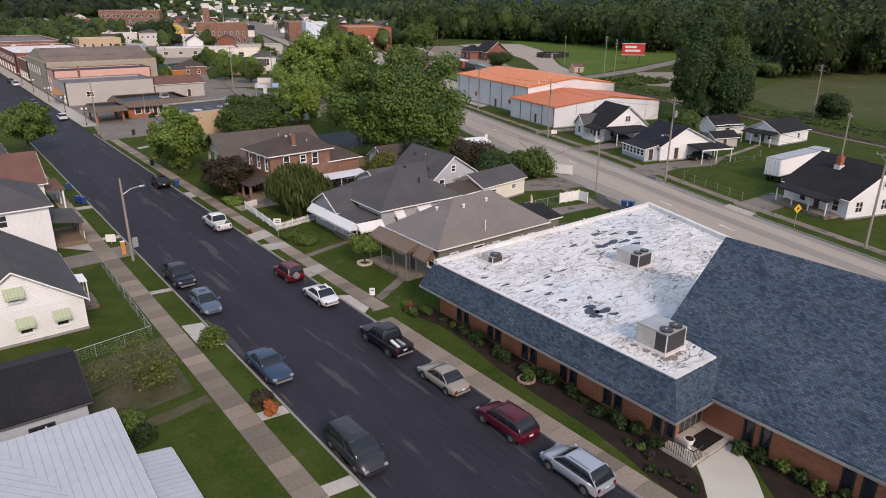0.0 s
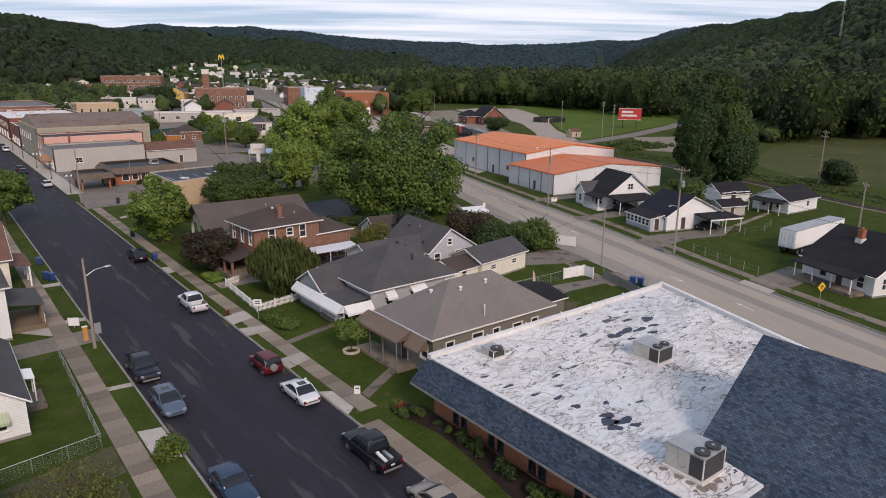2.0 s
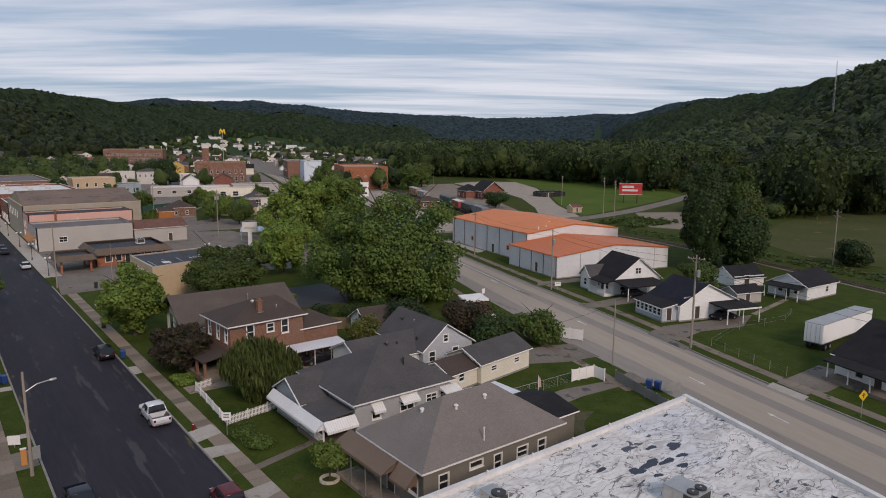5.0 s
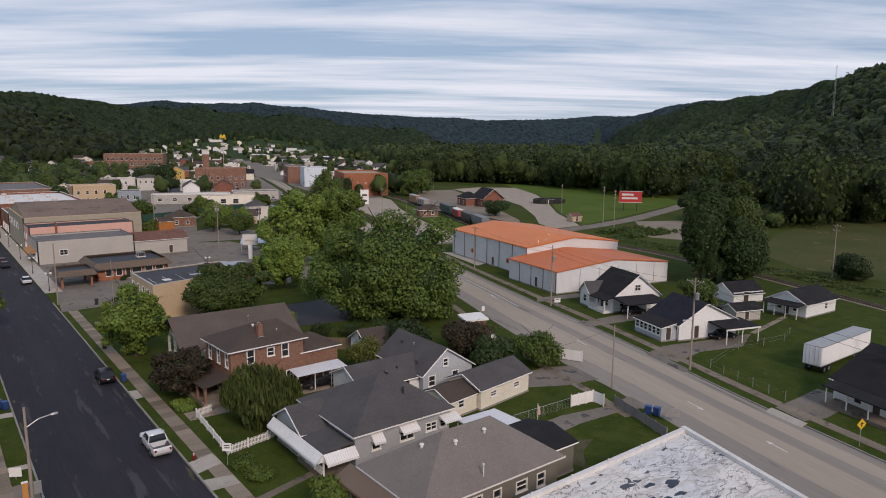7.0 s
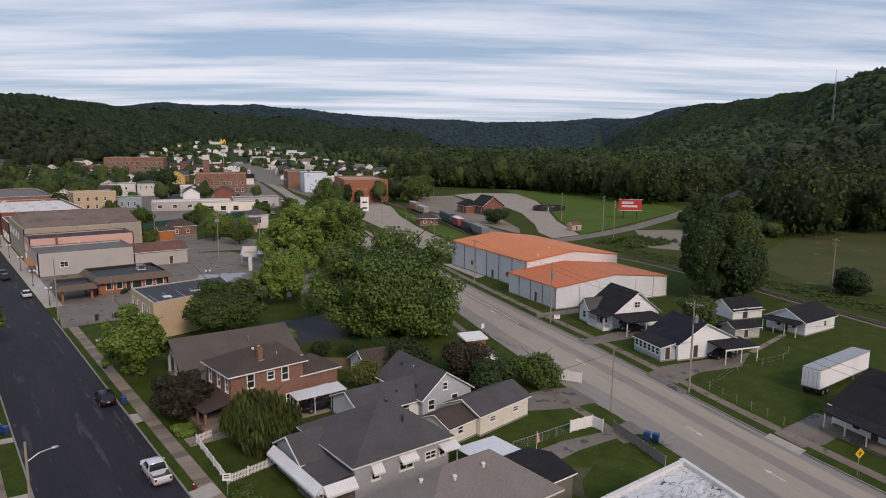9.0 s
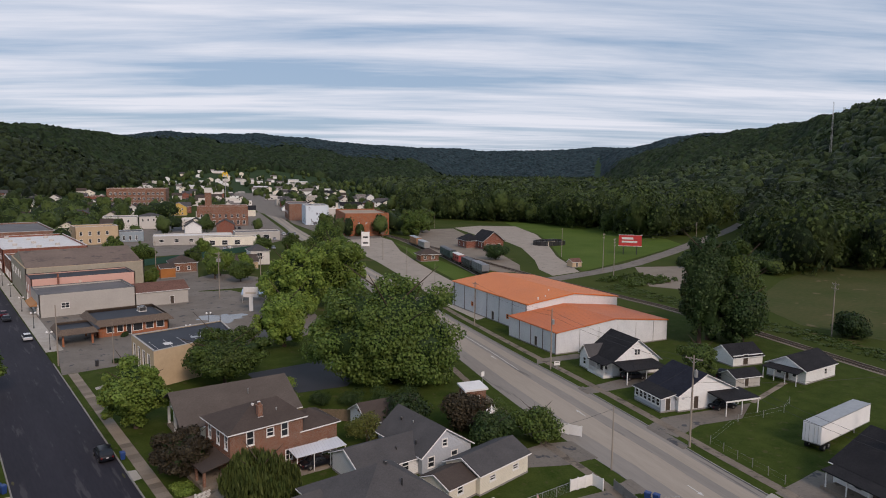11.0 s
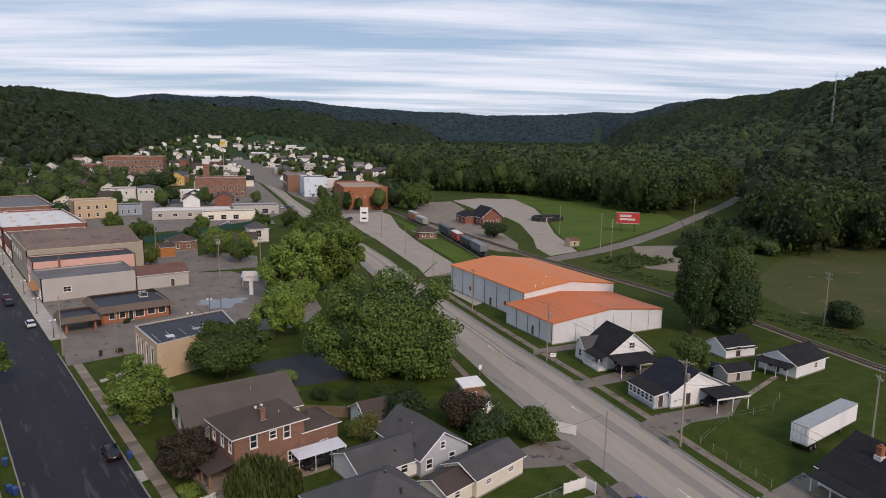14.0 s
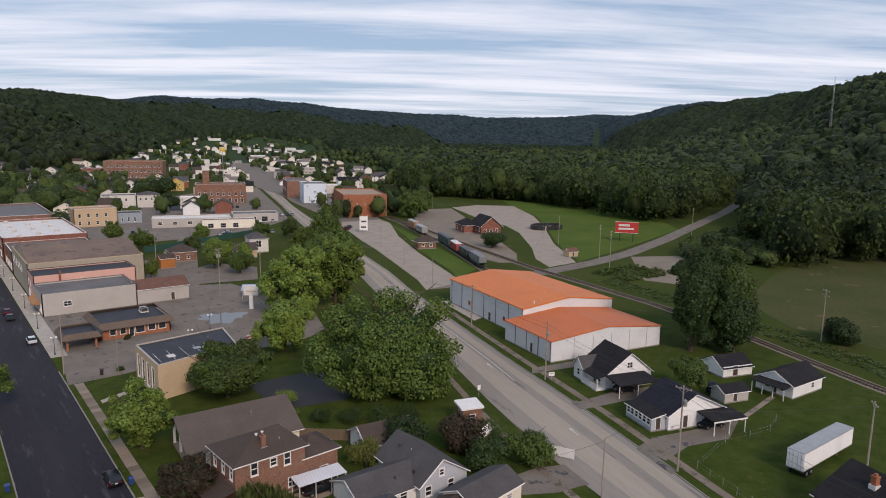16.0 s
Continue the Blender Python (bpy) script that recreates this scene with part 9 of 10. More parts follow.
rng = random.Random(21)
tone = ["white", "silver", "black", "red", "grey", "white", "blue"]
for x, y, rot, k in [(40, 262, 60, 3), (84, 300, 160, 4), (92, 312, 160, 3), (116, 326, 70, 3), (60, 330, 75, 3), (150, 362, 75, 4), (138, 418, 70, 4), (120, 430, 160, 4), (110, 300, 72, 3), (122, 262, 72, 4), (-9, 190, 90, 2), (-7.2, 165, 90, 1), (150, 296, 140, 3)]:
    for i in range(k):
        d = i * 3.1 if k > 2 else i * 6.5
        c, s_ = math.cos(radians(rot + (90 if k > 2 else 0))), math.sin(radians(rot + (90 if k > 2 else 0)))
        far_car(rng.choice(tone), x + c * d, y + s_ * d, rot)


# ---- railway and rail cars ----
TRACK = dense([(98, -40), (112, 8), (122, 40), (134, 72), (143, 105), (149, 140), (153, 165), (163, 205), (178, 262), (190, 310), (204, 372), (228, 470)], 6)
SIDING = dense([(131, 161), (136.5, 174), (149.8, 204), (160.8, 229), (169.4, 256), (186, 300), (200, 350)], 6)
for nm, line in (("railway", TRACK), ("siding", SIDING)):
    t = thing(nm + "_track", "single railway track on gravel ballast", "railway", pose(0, 0, 0), kind="structure")
    band(Geo(), line, -1.9, 1.9, -0.1, 0.16 if nm == "railway" else 0.12).obj("ballast", GRAVEL, t)
    for off in (-0.75, 0.72):
        band(Geo(), line, off, off + 0.08, 0.16, 0.42).obj("rail", STEELRAIL, t)
    ties = Geo()
    fine = dense(line, 0.75)
    a_, b_ = offset_line(fine, -1.25), offset_line(fine, 1.25)
    for i in range(0, len(fine) - 1):
        d = (fine[i + 1][0] - fine[i][0], fine[i + 1][1] - fine[i][1])
        l = math.hypot(*d) or 1
        d = (d[0] / l * 0.12, d[1] / l * 0.12)
        ties.prism([(a_[i][0] - d[0], a_[i][1] - d[1]), (b_[i][0] - d[0], b_[i][1] - d[1]), (b_[i][0] + d[0], b_[i][1] + d[1]), (a_[i][0] + d[0], a_[i][1] + d[1])], 0.1, 0.30)
    tagged(ties.obj("ties", TIE, t), kind="stuff")


def rail_car(label, x, y, rot, L, H, colour, roof, kind="box"):
    c = thing("rail_car", label, "rail car", pose(x, y, 0.42, 0, 0, rot), "rail cars")
    if kind == "hopper":
        g = Geo().loft([[(-L / 2 + 1.6, -1.0, 1.0), (L / 2 - 1.6, -1.0, 1.0), (L / 2 - 1.6, 1.0, 1.0), (-L / 2 + 1.6, 1.0, 1.0)], [(-L / 2, -1.4, 1.9), (L / 2, -1.4, 1.9), (L / 2, 1.4, 1.9), (-L / 2, 1.4, 1.9)], [(-L / 2, -1.4, H), (L / 2, -1.4, H), (L / 2, 1.4, H), (-L / 2, 1.4, H)]])
    else:
        g = Geo().box(-L / 2, -1.4, 0.9, L / 2, 1.4, H)
    g.obj("body", colour, c)
    if kind == "box":
        Geo().loft([[(-L / 2 - 0.1, -1.5, H), (L / 2 + 0.1, -1.5, H), (L / 2 + 0.1, 1.5, H), (-L / 2 - 0.1, 1.5, H)], [(-L / 2 - 0.1, -0.8, H + 0.3), (L / 2 + 0.1, -0.8, H + 0.3), (L / 2 + 0.1, 0.8, H + 0.3), (-L / 2 - 0.1, 0.8, H + 0.3)]]).obj("roof", roof, c)
        for k in range(3):
            for s in (-1, 1):
                Geo().box(-L / 2 + L * (k + 0.6) / 3.4, s * 1.41 - 0.02, 1.9, -L / 2 + L * (k + 0.6) / 3.4 + 0.8, s * 1.41 + 0.02, 2.7).obj("window", CARGLASS, c)
    else:
        for k in range(7):
            for s in (-1, 1):
                Geo().box(-L / 2 + k * L / 6.2, s * 1.42 - 0.03, 1.6, -L / 2 + k * L / 6.2 + 0.1, s * 1.42 + 0.03, H).obj("rib", BLACKM, c)
    Geo().box(-L / 2 - 0.3, -1.2, 0.6, L / 2 + 0.3, 1.2, 0.9).obj("frame", BLACKM, c)
    for wx in (-L / 2 + 1.3, -L / 2 + 2.9, L / 2 - 2.9, L / 2 - 1.3):
        for s in (-0.75, 0.75):
            Geo().tube((wx, s - 0.06, 0.42), (wx, s + 0.06, 0.42), 0.42, 0.42, 14).obj("wheel", STEELRAIL, c)


GREYCAR = mat("grey_car_paint", (0.20, 0.21, 0.22), (0.12, 0.13, 0.14), 0.6)
rail_car("grey weathered hopper car on the siding", 139.2, 180.2, 66, 14, 4.2, GREYCAR, METAL, "hopper")
rail_car("dark grey hopper car on the siding", 145.4, 194.2, 66, 13, 3.8, mat("dark_car_paint", (0.075, 0.08, 0.085), (0.05, 0.052, 0.056), 0.6), METAL, "hopper")
rail_car("red caboose with a white roof", 151.6, 208.2, 66, 10, 3.7, mat("caboose_red", (0.33, 0.05, 0.045), (0.25, 0.04, 0.04), 0.6), COPING)
rail_car("dark green passenger car", 159.0, 225.0, 66, 19, 3.9, mat("rail_green", (0.03, 0.07, 0.065), (0.025, 0.05, 0.05), 0.6), BLACKM)
rail_car("pale grey diesel switcher", 170.4, 259.0, 70, 12, 3.6, mat("rail_grey", (0.30, 0.30, 0.28), (0.22, 0.21, 0.20), 0.6), METAL)
rail_car("orange and grey locomotive", 175.8, 273.5, 70, 13, 4.2, mat("rail_orange", (0.36, 0.17, 0.07), (0.26, 0.14, 0.08), 0.6), METAL)

# ---- poles, lamps, wires, signs ----
def utility_pole(x, y, hh, label, arms=1, rot=70, transformer=False, lean=0.0, r=0.16, base=0.1):
    p = thing("utility_pole", label, "utility pole", pose(x, y, base, lean, 0, rot), "utility poles")
    Geo().tube((0, 0, -0.2), (0, 0, hh), r, r * 0.62, 10).obj("pole", WOODP, p)
    for k in range(arms):
        z = hh - 0.5 - k * 1.1
        ar = Geo().box(-1.2, -0.06, z - 0.06, 1.2, 0.06, z + 0.06).obj("crossarm", WOODP, p)
        for q in (-1.1, -0.4, 0.4, 1.1):
            Geo().tube((q, 0, z + 0.06), (q, 0, z + 0.24), 0.045, 0.03, 6).obj("insulator", STONE, ar)
        Geo().tube((-0.7, 0, z - 0.05), (0, 0, z - 0.7), 0.025, n=5).tube((0.7, 0, z - 0.05), (0, 0, z - 0.7), 0.025, n=5).obj("brace", METAL, ar)
    if transformer:
        for s in (-1, 1)[:transformer]:
            t = Geo().tube((0.42 * s, 0.05, hh - 3.0), (0.42 * s, 0.05, hh - 2.1), 0.26, 0.26, 14).obj("transformer", METAL, p)
            Geo().tube((0.42 * s, 0.05, hh - 2.1), (0.42 * s, 0.05, hh - 1.9), 0.06, 0.05, 6).obj("bushing", STONE, t)
    return p


def wire(p0, p1, sag, r=0.018):
    n = 12
    g = Geo()
    pts = []
    for i in range(n + 1):
        t = i / n
        pts.append((p0[0] + (p1[0] - p0[0]) * t, p0[1] + (p1[1] - p0[1]) * t, p0[2] + (p1[2] - p0[2]) * t - sag * 4 * t * (1 - t)))
    g.loft([[(x, y, z - r), (x + r, y, z), (x, y, z + r), (x - r, y, z)] for x, y, z in pts])
    return tagged(g.obj("overhead_wire", POWER), "thin black overhead wire between poles", "wire", "overhead wires")


def lamp_arm(p, z, reach, rot=0):
    a = Geo().tube((0, 0, z - 0.6), (reach * 0.5, 0, z - 0.1), 0.045, n=6).tube((reach * 0.5, 0, z - 0.1), (reach, 0, z), 0.045, n=6).obj("lamp_arm", METAL, p)
    a.matrix_basis = pose(0, 0, 0, 0, 0, rot)
    ring = lambda r, x, zz: [(x + math.cos(6.2832 * i / 12) * 0.34 * r, math.sin(6.2832 * i / 12) * 0.16 * r, zz) for i in range(12)]
    Geo().loft([ring(0.7, reach + 0.25, z - 0.1), ring(1.0, reach + 0.25, z - 0.02), ring(0.8, reach + 0.25, z + 0.08)]).obj("lamp_head", METAL, a)


p = utility_pole(-18.7, 55.4, 9.2, "leaning wooden pole with a street lamp arm", 0, 0, lean=-2.0)
lamp_arm(p, 8.0, 2.0, 10)
Geo().box(0.12, -0.5, 1.6, 0.7, -0.42, 2.7).obj("back_sign", METAL, p)
utility_pole(59.3, 42.2, 13.2, "tall utility pole with lamp and transformer", 1, 100, 1)
p = utility_pole(59.5, 42.25, 7.6, "lamp bracket pole beside the utility pole", 0, 0, r=0.05)
lamp_arm(p, 7.6, 2.4, 185)
utility_pole(71.2, 80.0, 12.0, "roadside utility pole with transformer", 0, 90, 1)
utility_pole(44.5, 44.0, 8.6, "slim wooden guy pole", 0, 0, r=0.11)
utility_pole(83.6, 117.6, 11.0, "roadside utility pole with meters", 1, 90)
utility_pole(50.6, 8.6, 11.5, "wooden utility pole by the road", 1, 90, lean=2)
utility_pole(145.5, 59.5, 13.0, "weathered pole standing in the field", 2, 60)
utility_pole(183.0, 158.5, 15.0, "tall pole at the side road", 2, 20)
utility_pole(175.0, 147.0, 14.5, "tall pole with stacked crossarms", 3, 20)
utility_pole(283.0, 181.5, 14.0, "utility pole along the side road", 2, 20)
utility_pole(-4.9, 137.6, 12.0, "grey utility pole at the lot corner", 0, 0, r=0.15)
utility_pole(4.0, 133.0, 8.5, "slim pole in the island bed", 0, 0, r=0.08)
utility_pole(44.4, 188.4, 14.0, "utility pole with lamps and transformers", 2, 10, 2)
utility_pole(54.5, 181.6, 13.0, "utility pole with a long crossarm", 1, 5)
utility_pole(55.0, 160.0, 12.5, "utility pole among the trees", 1, 10)
utility_pole(40.0, 240.0, 13.0, "utility pole by the alley", 1, 10)
utility_pole(81.8, 25.6, 11.0, "utility pole behind the white house", 1, 40)
utility_pole(101.5, 158.0, 10.0, "signal pole at the crossing", 0, 0, r=0.1)
utility_pole(117.0, 196.0, 10.0, "pole by the yard", 0, 0, r=0.1)
utility_pole(132.0, 236.0, 12.0, "pole by the yard", 1, 0)
utility_pole(205.0, 200.0, 13.0, "pole beside the curving lot", 1, 30)
utility_pole(230.0, 330.0, 11.0, "lamp pole by the depot lot", 0, 0, r=0.1)
for z in (12.9, 12.0):
    wire((59.3, 42.2, z), (50.6, 8.6, z - 1.6), 0.9)
    wire((59.3, 42.2, z), (71.2, 80.0, z - 1.3), 0.9)
    wire((71.2, 80.0, z - 1.3), (83.6, 117.6, z - 2.0), 0.9)
    wire((50.6, 8.6, z - 1.6), (30.0, -50.0, z - 1.6), 1.1)
wire((59.3, 42.2, 12.0), (44.5, 44.0, 8.6), 0.3)
wire((44.5, 44.0, 8.3), (36.0, 52.0, 4.2), 0.3)
wire((59.3, 42.2, 9.5), (81.8, 25.6, 10.5), 0.5)
wire((175, 147, 14), (283, 181.5, 13.5), 2.5, 0.03)
wire((175, 147, 13), (283, 181.5, 12.5), 2.5, 0.03)
wire((183, 158.5, 14.4), (283, 181.5, 13.0), 2.5, 0.03)
wire((44.4, 188.4, 13.4), (54.5, 181.6, 12.6), 0.4)
wire((54.5, 181.6, 12.6), (55.0, 160.0, 12.0), 0.5)
wire((44.4, 188.4, 13.4), (40.0, 240.0, 12.4), 0.8)

# twin-globe lamps before the shops
def twin_lamp(x, y):
    p = thing("street_lamp", "black twin-globe ornamental street lamp", "street lamp", pose(x, y, 0.15), "ornamental lamps")
    Geo().tube((0, 0, 0), (0, 0, 0.5), 0.16, 0.1).tube((0, 0, 0.5), (0, 0, 3.4), 0.07, 0.05).obj("post", BLACKM, p)
    for s in (-1, 1):
        Geo().tube((0, 0, 3.3), (0.45 * s, 0, 3.5), 0.035, n=6).obj("arm", BLACKM, p)
        ring = lambda r, z: [(0.45 * s + math.cos(6.2832 * i / 12) * r, math.sin(6.2832 * i / 12) * r, z) for i in range(12)]
        Geo().loft([ring(0.08, 3.5), ring(0.2, 3.6), ring(0.24, 3.75), ring(0.18, 3.92), ring(0.04, 4.0)]).obj("globe", TRIM, p)


for x, y in ((-4.4, 152.0), (-4.6, 176.0), (-4.6, 200.0), (-4.8, 226.0), (-4.9, 250.0), (21.0, 161.5 - 20), (29.0, 152.0)):
    twin_lamp(x, y)


def post_sign(name, label, x, y, hh, w, h2, material, rot, diamond=False, bars=0):
    p = thing(name, label, "sign", pose(x, y, 0.12, 0, 0, rot))
    Geo().box(-0.03, 0.0, 0, 0.03, 0.05, hh).obj("post", METAL, p)
    if diamond:
        c = hh - w * 0.5
        g = Geo().loft([[(0, -0.03, c - w * 0.7), (w * 0.7, -0.03, c), (0, -0.03, c + w * 0.7), (-w * 0.7, -0.03, c)], [(0, 0.0, c - w * 0.7), (w * 0.7, 0.0, c), (0, 0.0, c + w * 0.7), (-w * 0.7, 0.0, c)]])
        b = g.obj("panel", material, p)
        Geo().box(-0.07, -0.04, c - 0.25, 0.07, -0.031, c + 0.25).box(-0.22, -0.04, c, 0.22, -0.031, c + 0.1).obj("symbol", BLACKM, b)
    else:
        b = Geo().box(-w / 2, -0.04, hh - h2, w / 2, 0.0, hh).obj("panel", material, p)
        for k in range(bars):
            Geo().box(-w * 0.3, -0.05, hh - h2 * (0.35 + 0.3 * k), w * 0.3, -0.041, hh - h2 * (0.22 + 0.3 * k)).obj("lettering", BLACKM, b)
    return p


post_sign("parking_sign", "small white parking sign on a steel post", -4.6, 28.4, 2.4, 0.5, 0.7, TRIM, -35, bars=1)
post_sign("yard_sign", "white sign board on a post beside the path", -2.5, 53.4, 2.3, 0.9, 0.8, TRIM, -35, bars=2)
post_sign("warning_sign", "yellow diamond warning sign on a post", 52.0, 17.6, 2.9, 0.9, 0.9, SIGN_Y, -20, True)
post_sign("road_sign", "back of a small road sign in the verge", 54.6, 81.0, 2.2, 0.7, 0.9, TRIM, 0)
post_sign("notice", "white notice board on the verge", -19.3, 62.5, 1.2, 1.1, 0.9, TRIM, -30)
post_sign("notice", "white notice by the warehouse walk", 72.6, 79.6, 1.4, 1.2, 0.8, TRIM, -30, bars=1)
post_sign("bus_shelter_sign", "pale frame sign beside the road", 41.6, 33.2, 1.6, 1.8, 1.0, METAL, -30)
bb = thing("billboard", "red billboard with pale unreadable lettering", "billboard", pose(238, 187.5, 0, 0, 0, -50))
Geo().box(-5.2, -0.2, 4.2, 5.2, 0.2, 9.2).obj("panel", SIGN_R, bb)
Geo().box(-5.35, -0.25, 4.0, 5.35, 0.25, 4.2).box(-5.35, -0.25, 9.2, 5.35, 0.25, 9.35).obj("frame", COPING, bb)
Geo().box(-3.8, -0.24, 7.2, 1.4, -0.205, 8.2).obj("lettering", COPING, bb)
Geo().box(-3.8, -0.24, 5.6, 3.2, -0.205, 6.5).obj("lettering", COPING, bb)
for x in (-3, 3):
    Geo().box(x - 0.2, -0.15, 0, x + 0.2, 0.15, 4.2).obj("post", BLACKM, bb)
ws = thing("pole_sign", "tall white sign box of the filling station", "sign", pose(45.0, 165.5, 0.1, 0, 0, -38))
Geo().box(-2.0, -0.3, 3.9, 2.0, 0.3, 6.6).obj("panel", COPING, ws)
Geo().box(-0.5, -0.25, 0, 0.5, 0.25, 3.9).obj("post", TRIM, ws)
Geo().box(-1.4, -0.33, 4.8, 1.4, -0.305, 5.3).obj("lettering", STONE, ws)
py = thing("pylon_sign", "white two-panel shop sign on posts", "sign", pose(148, 277, 0.05, 0, 0, -30))
Geo().box(-2.0, -0.2, 1.2, 2.0, 0.2, 8.2).obj("panel", TRIM, py)
Geo().box(-1.2, -0.24, 2.4, 1.2, -0.205, 3.2).box(-1.2, -0.24, 5.2, 1.2, -0.205, 6.0).obj("lettering", BLACKM, py)
for x in (-1.8, 1.8):
    Geo().box(x - 0.12, -0.12, 0, x + 0.12, 0.12, 9).obj("post", METAL, py)
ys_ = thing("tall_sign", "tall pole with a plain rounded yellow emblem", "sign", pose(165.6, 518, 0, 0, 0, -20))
Geo().tube((0, 0, 0), (0, 0, 33.5), 0.3, 0.2, 10).obj("pole", METAL, ys_)
ring = lambda yy: [(-2.2, yy, 32.6), (-1.5, yy, 32.6), (-1.35, yy, 35.2), (-0.5, yy, 33.4), (0.5, yy, 33.4), (1.35, yy, 35.2), (1.5, yy, 32.6), (2.2, yy, 32.6), (2.1, yy, 35.2), (1.4, yy, 36.6), (0.8, yy, 36.4), (0.0, yy, 35.0), (-0.8, yy, 36.4), (-1.4, yy, 36.6), (-2.1, yy, 35.2)]
Geo().loft([ring(0.2), ring(-0.2)]).obj("emblem", SIGN_Y, ys_)
ms = thing("radio_mast", "thin lattice radio mast on the hill", "mast", pose(CX + math.sin(radians(67.1)) * 1010, CY + math.cos(radians(67.1)) * 1010, 52))
for s, q in ((-1, -1), (1, -1), (0, 1)):
    Geo().tube((1.6 * s, 1.2 * q, -10), (0.5 * s, 0.4 * q, 78), 0.14, 0.10, 5).obj("leg", METAL, ms)
for k in range(20):
    z, t = k * 3.9, 1.6 - 1.1 * k / 20
    Geo().tube((-t, -t * 0.75, z), (t, -t * 0.75, z + 3.6), 0.06, n=4).tube((t, -t * 0.75, z), (0, t * 0.75, z + 3.6), 0.06, n=4).obj("brace", METAL, ms)


# ---- bins, hydrant, flag and yard things ----
def bin_(x, y, rot, material, label, h=1.1):
    b = thing("wheeled_bin", label, "bin", pose(x, y, 0.12, 0, 0, rot), "bins")
    Geo().loft([[(-0.24, -0.28, 0.08), (0.24, -0.28, 0.08), (0.24, 0.28, 0.08), (-0.24, 0.28, 0.08)], [(-0.3, -0.36, h - 0.1), (0.3, -0.36, h - 0.1), (0.3, 0.36, h - 0.1), (-0.3, 0.36, h - 0.1)]]).obj("body", material, b)
    Geo().loft([[(-0.33, -0.4, h - 0.1), (0.33, -0.4, h - 0.1), (0.33, 0.4, h - 0.1), (-0.33, 0.4, h - 0.1)], [(-0.28, -0.32, h), (0.28, -0.32, h), (0.28, 0.34, h), (-0.28, 0.34, h)]]).obj("lid", material, b)
    for s in (-0.26, 0.26):
        Geo().tube((s - 0.04, 0.3, 0.11), (s + 0.04, 0.3, 0.11), 0.11, 0.11, 10).obj("wheel", TYRE, b)


bin_(-5.0, 84.5, 0, BIN, "blue wheeled bin on the verge")
bin_(-18.6, 92.0, 0, BIN, "blue wheeled bin across the street")
bin_(-18.9, 83.6, 20, BIN, "blue wheeled bin across the street")
bin_(-18.4, 82.6, 20, BIN, "blue wheeled bin across the street")
bin_(41.3, 36.2, 20, BIN, "blue wheeled bin by the road lawn")
bin_(41.7, 35.3, 10, BIN, "blue wheeled bin by the road lawn")
bin_(1.0, 133.0, 0, DARKBIN, "dark litter bin by the lot", 1.3)
bin_(-3.9, 101.5, 0, DARKBIN, "dark litter bin on the verge", 1.2)
hy = thing("hydrant", "short red and orange street hydrant", "hydrant", pose(-4.8, 56.4, 0.12))
Geo().tube((0, 0, 0), (0, 0, 0.62), 0.13, 0.12, 10).tube((0, 0, 0.62), (0, 0, 0.78), 0.15, 0.05, 10).obj("body", LAMP_R, hy)
Geo().tube((-0.22, 0, 0.42), (0.22, 0, 0.42), 0.06, n=8).obj("outlet", LAMP_R, hy)
og = thing("marker_post", "orange utility marker beside the pole", "post", pose(-19.0, 58.0, 0.12))
Geo().box(-0.22, -0.1, 0, 0.22, 0.1, 1.5).obj("body", mat("orange_plastic", (0.55, 0.24, 0.06), (0.45, 0.2, 0.05), 0.6), og)
Geo().box(-0.25, -0.13, 1.5, 0.25, 0.13, 1.58).obj("cap", TRIM, og)
fl = thing("flag", "faded flag hanging from a short pole", "flag", pose(27.2, 40.4, 0.12))
Geo().tube((0, 0, 0), (0, 0, 3.4), 0.03, n=6).obj("pole", TRIM, fl)
Geo().loft([[(0.02, -0.01, 2.0), (0.3, 0.08, 2.1), (0.45, -0.03, 2.05)], [(0.02, 0.01, 3.3), (0.2, 0.1, 3.1), (0.3, 0.0, 3.0)]]).obj("cloth", FLAG, fl)
bn = thing("covered_awning", "pale blue sloped canopy panel by the lot", "canopy", pose(47, 178, 0.1, 0, 0, -25))
Geo().slab([(0, 0, 2.6), (7, 0, 2.6), (7, 5, 3.3), (0, 5, 3.3)], 0.2).obj("panel", TARP, bn)
for x in (0.2, 6.6):
    for y in (0.2, 4.6):
        Geo().box(x, y, 0, x + 0.2, y + 0.2, 2.6).obj("post", METAL, bn)
db = thing("striped_barrier", "red and white striped panel stack in the lot", "barrier", pose(32.5, 137.5, 0.13, 0, 0, 20))
for k in range(4):
    Geo().box(0, 0, 0.2 + k * 0.35, 2.2, 0.1, 0.5 + k * 0.35).obj("board", COPING if k % 2 else SIGN_R, db)
for x in (0.2, 1.9):
    Geo().box(x, -0.3, 0, x + 0.1, 0.4, 0.2).obj("foot", METAL, db)

pd = []
for k in range(30):
    a = 6.2832 * k / 30
    m = 1 + 0.22 * math.sin(3 * a + 1) + 0.16 * math.sin(7 * a) + 0.08 * math.sin(11 * a + 2)
    pd.append((35.5 + math.cos(a) * 5.6 * m, 161.5 + math.sin(a) * 5.2 * m))
pave("puddle", "shallow rain puddle on the worn lot", pd, 0.142, WATER, 0.02, "puddle")

# ---- drives, walks and road markings ----


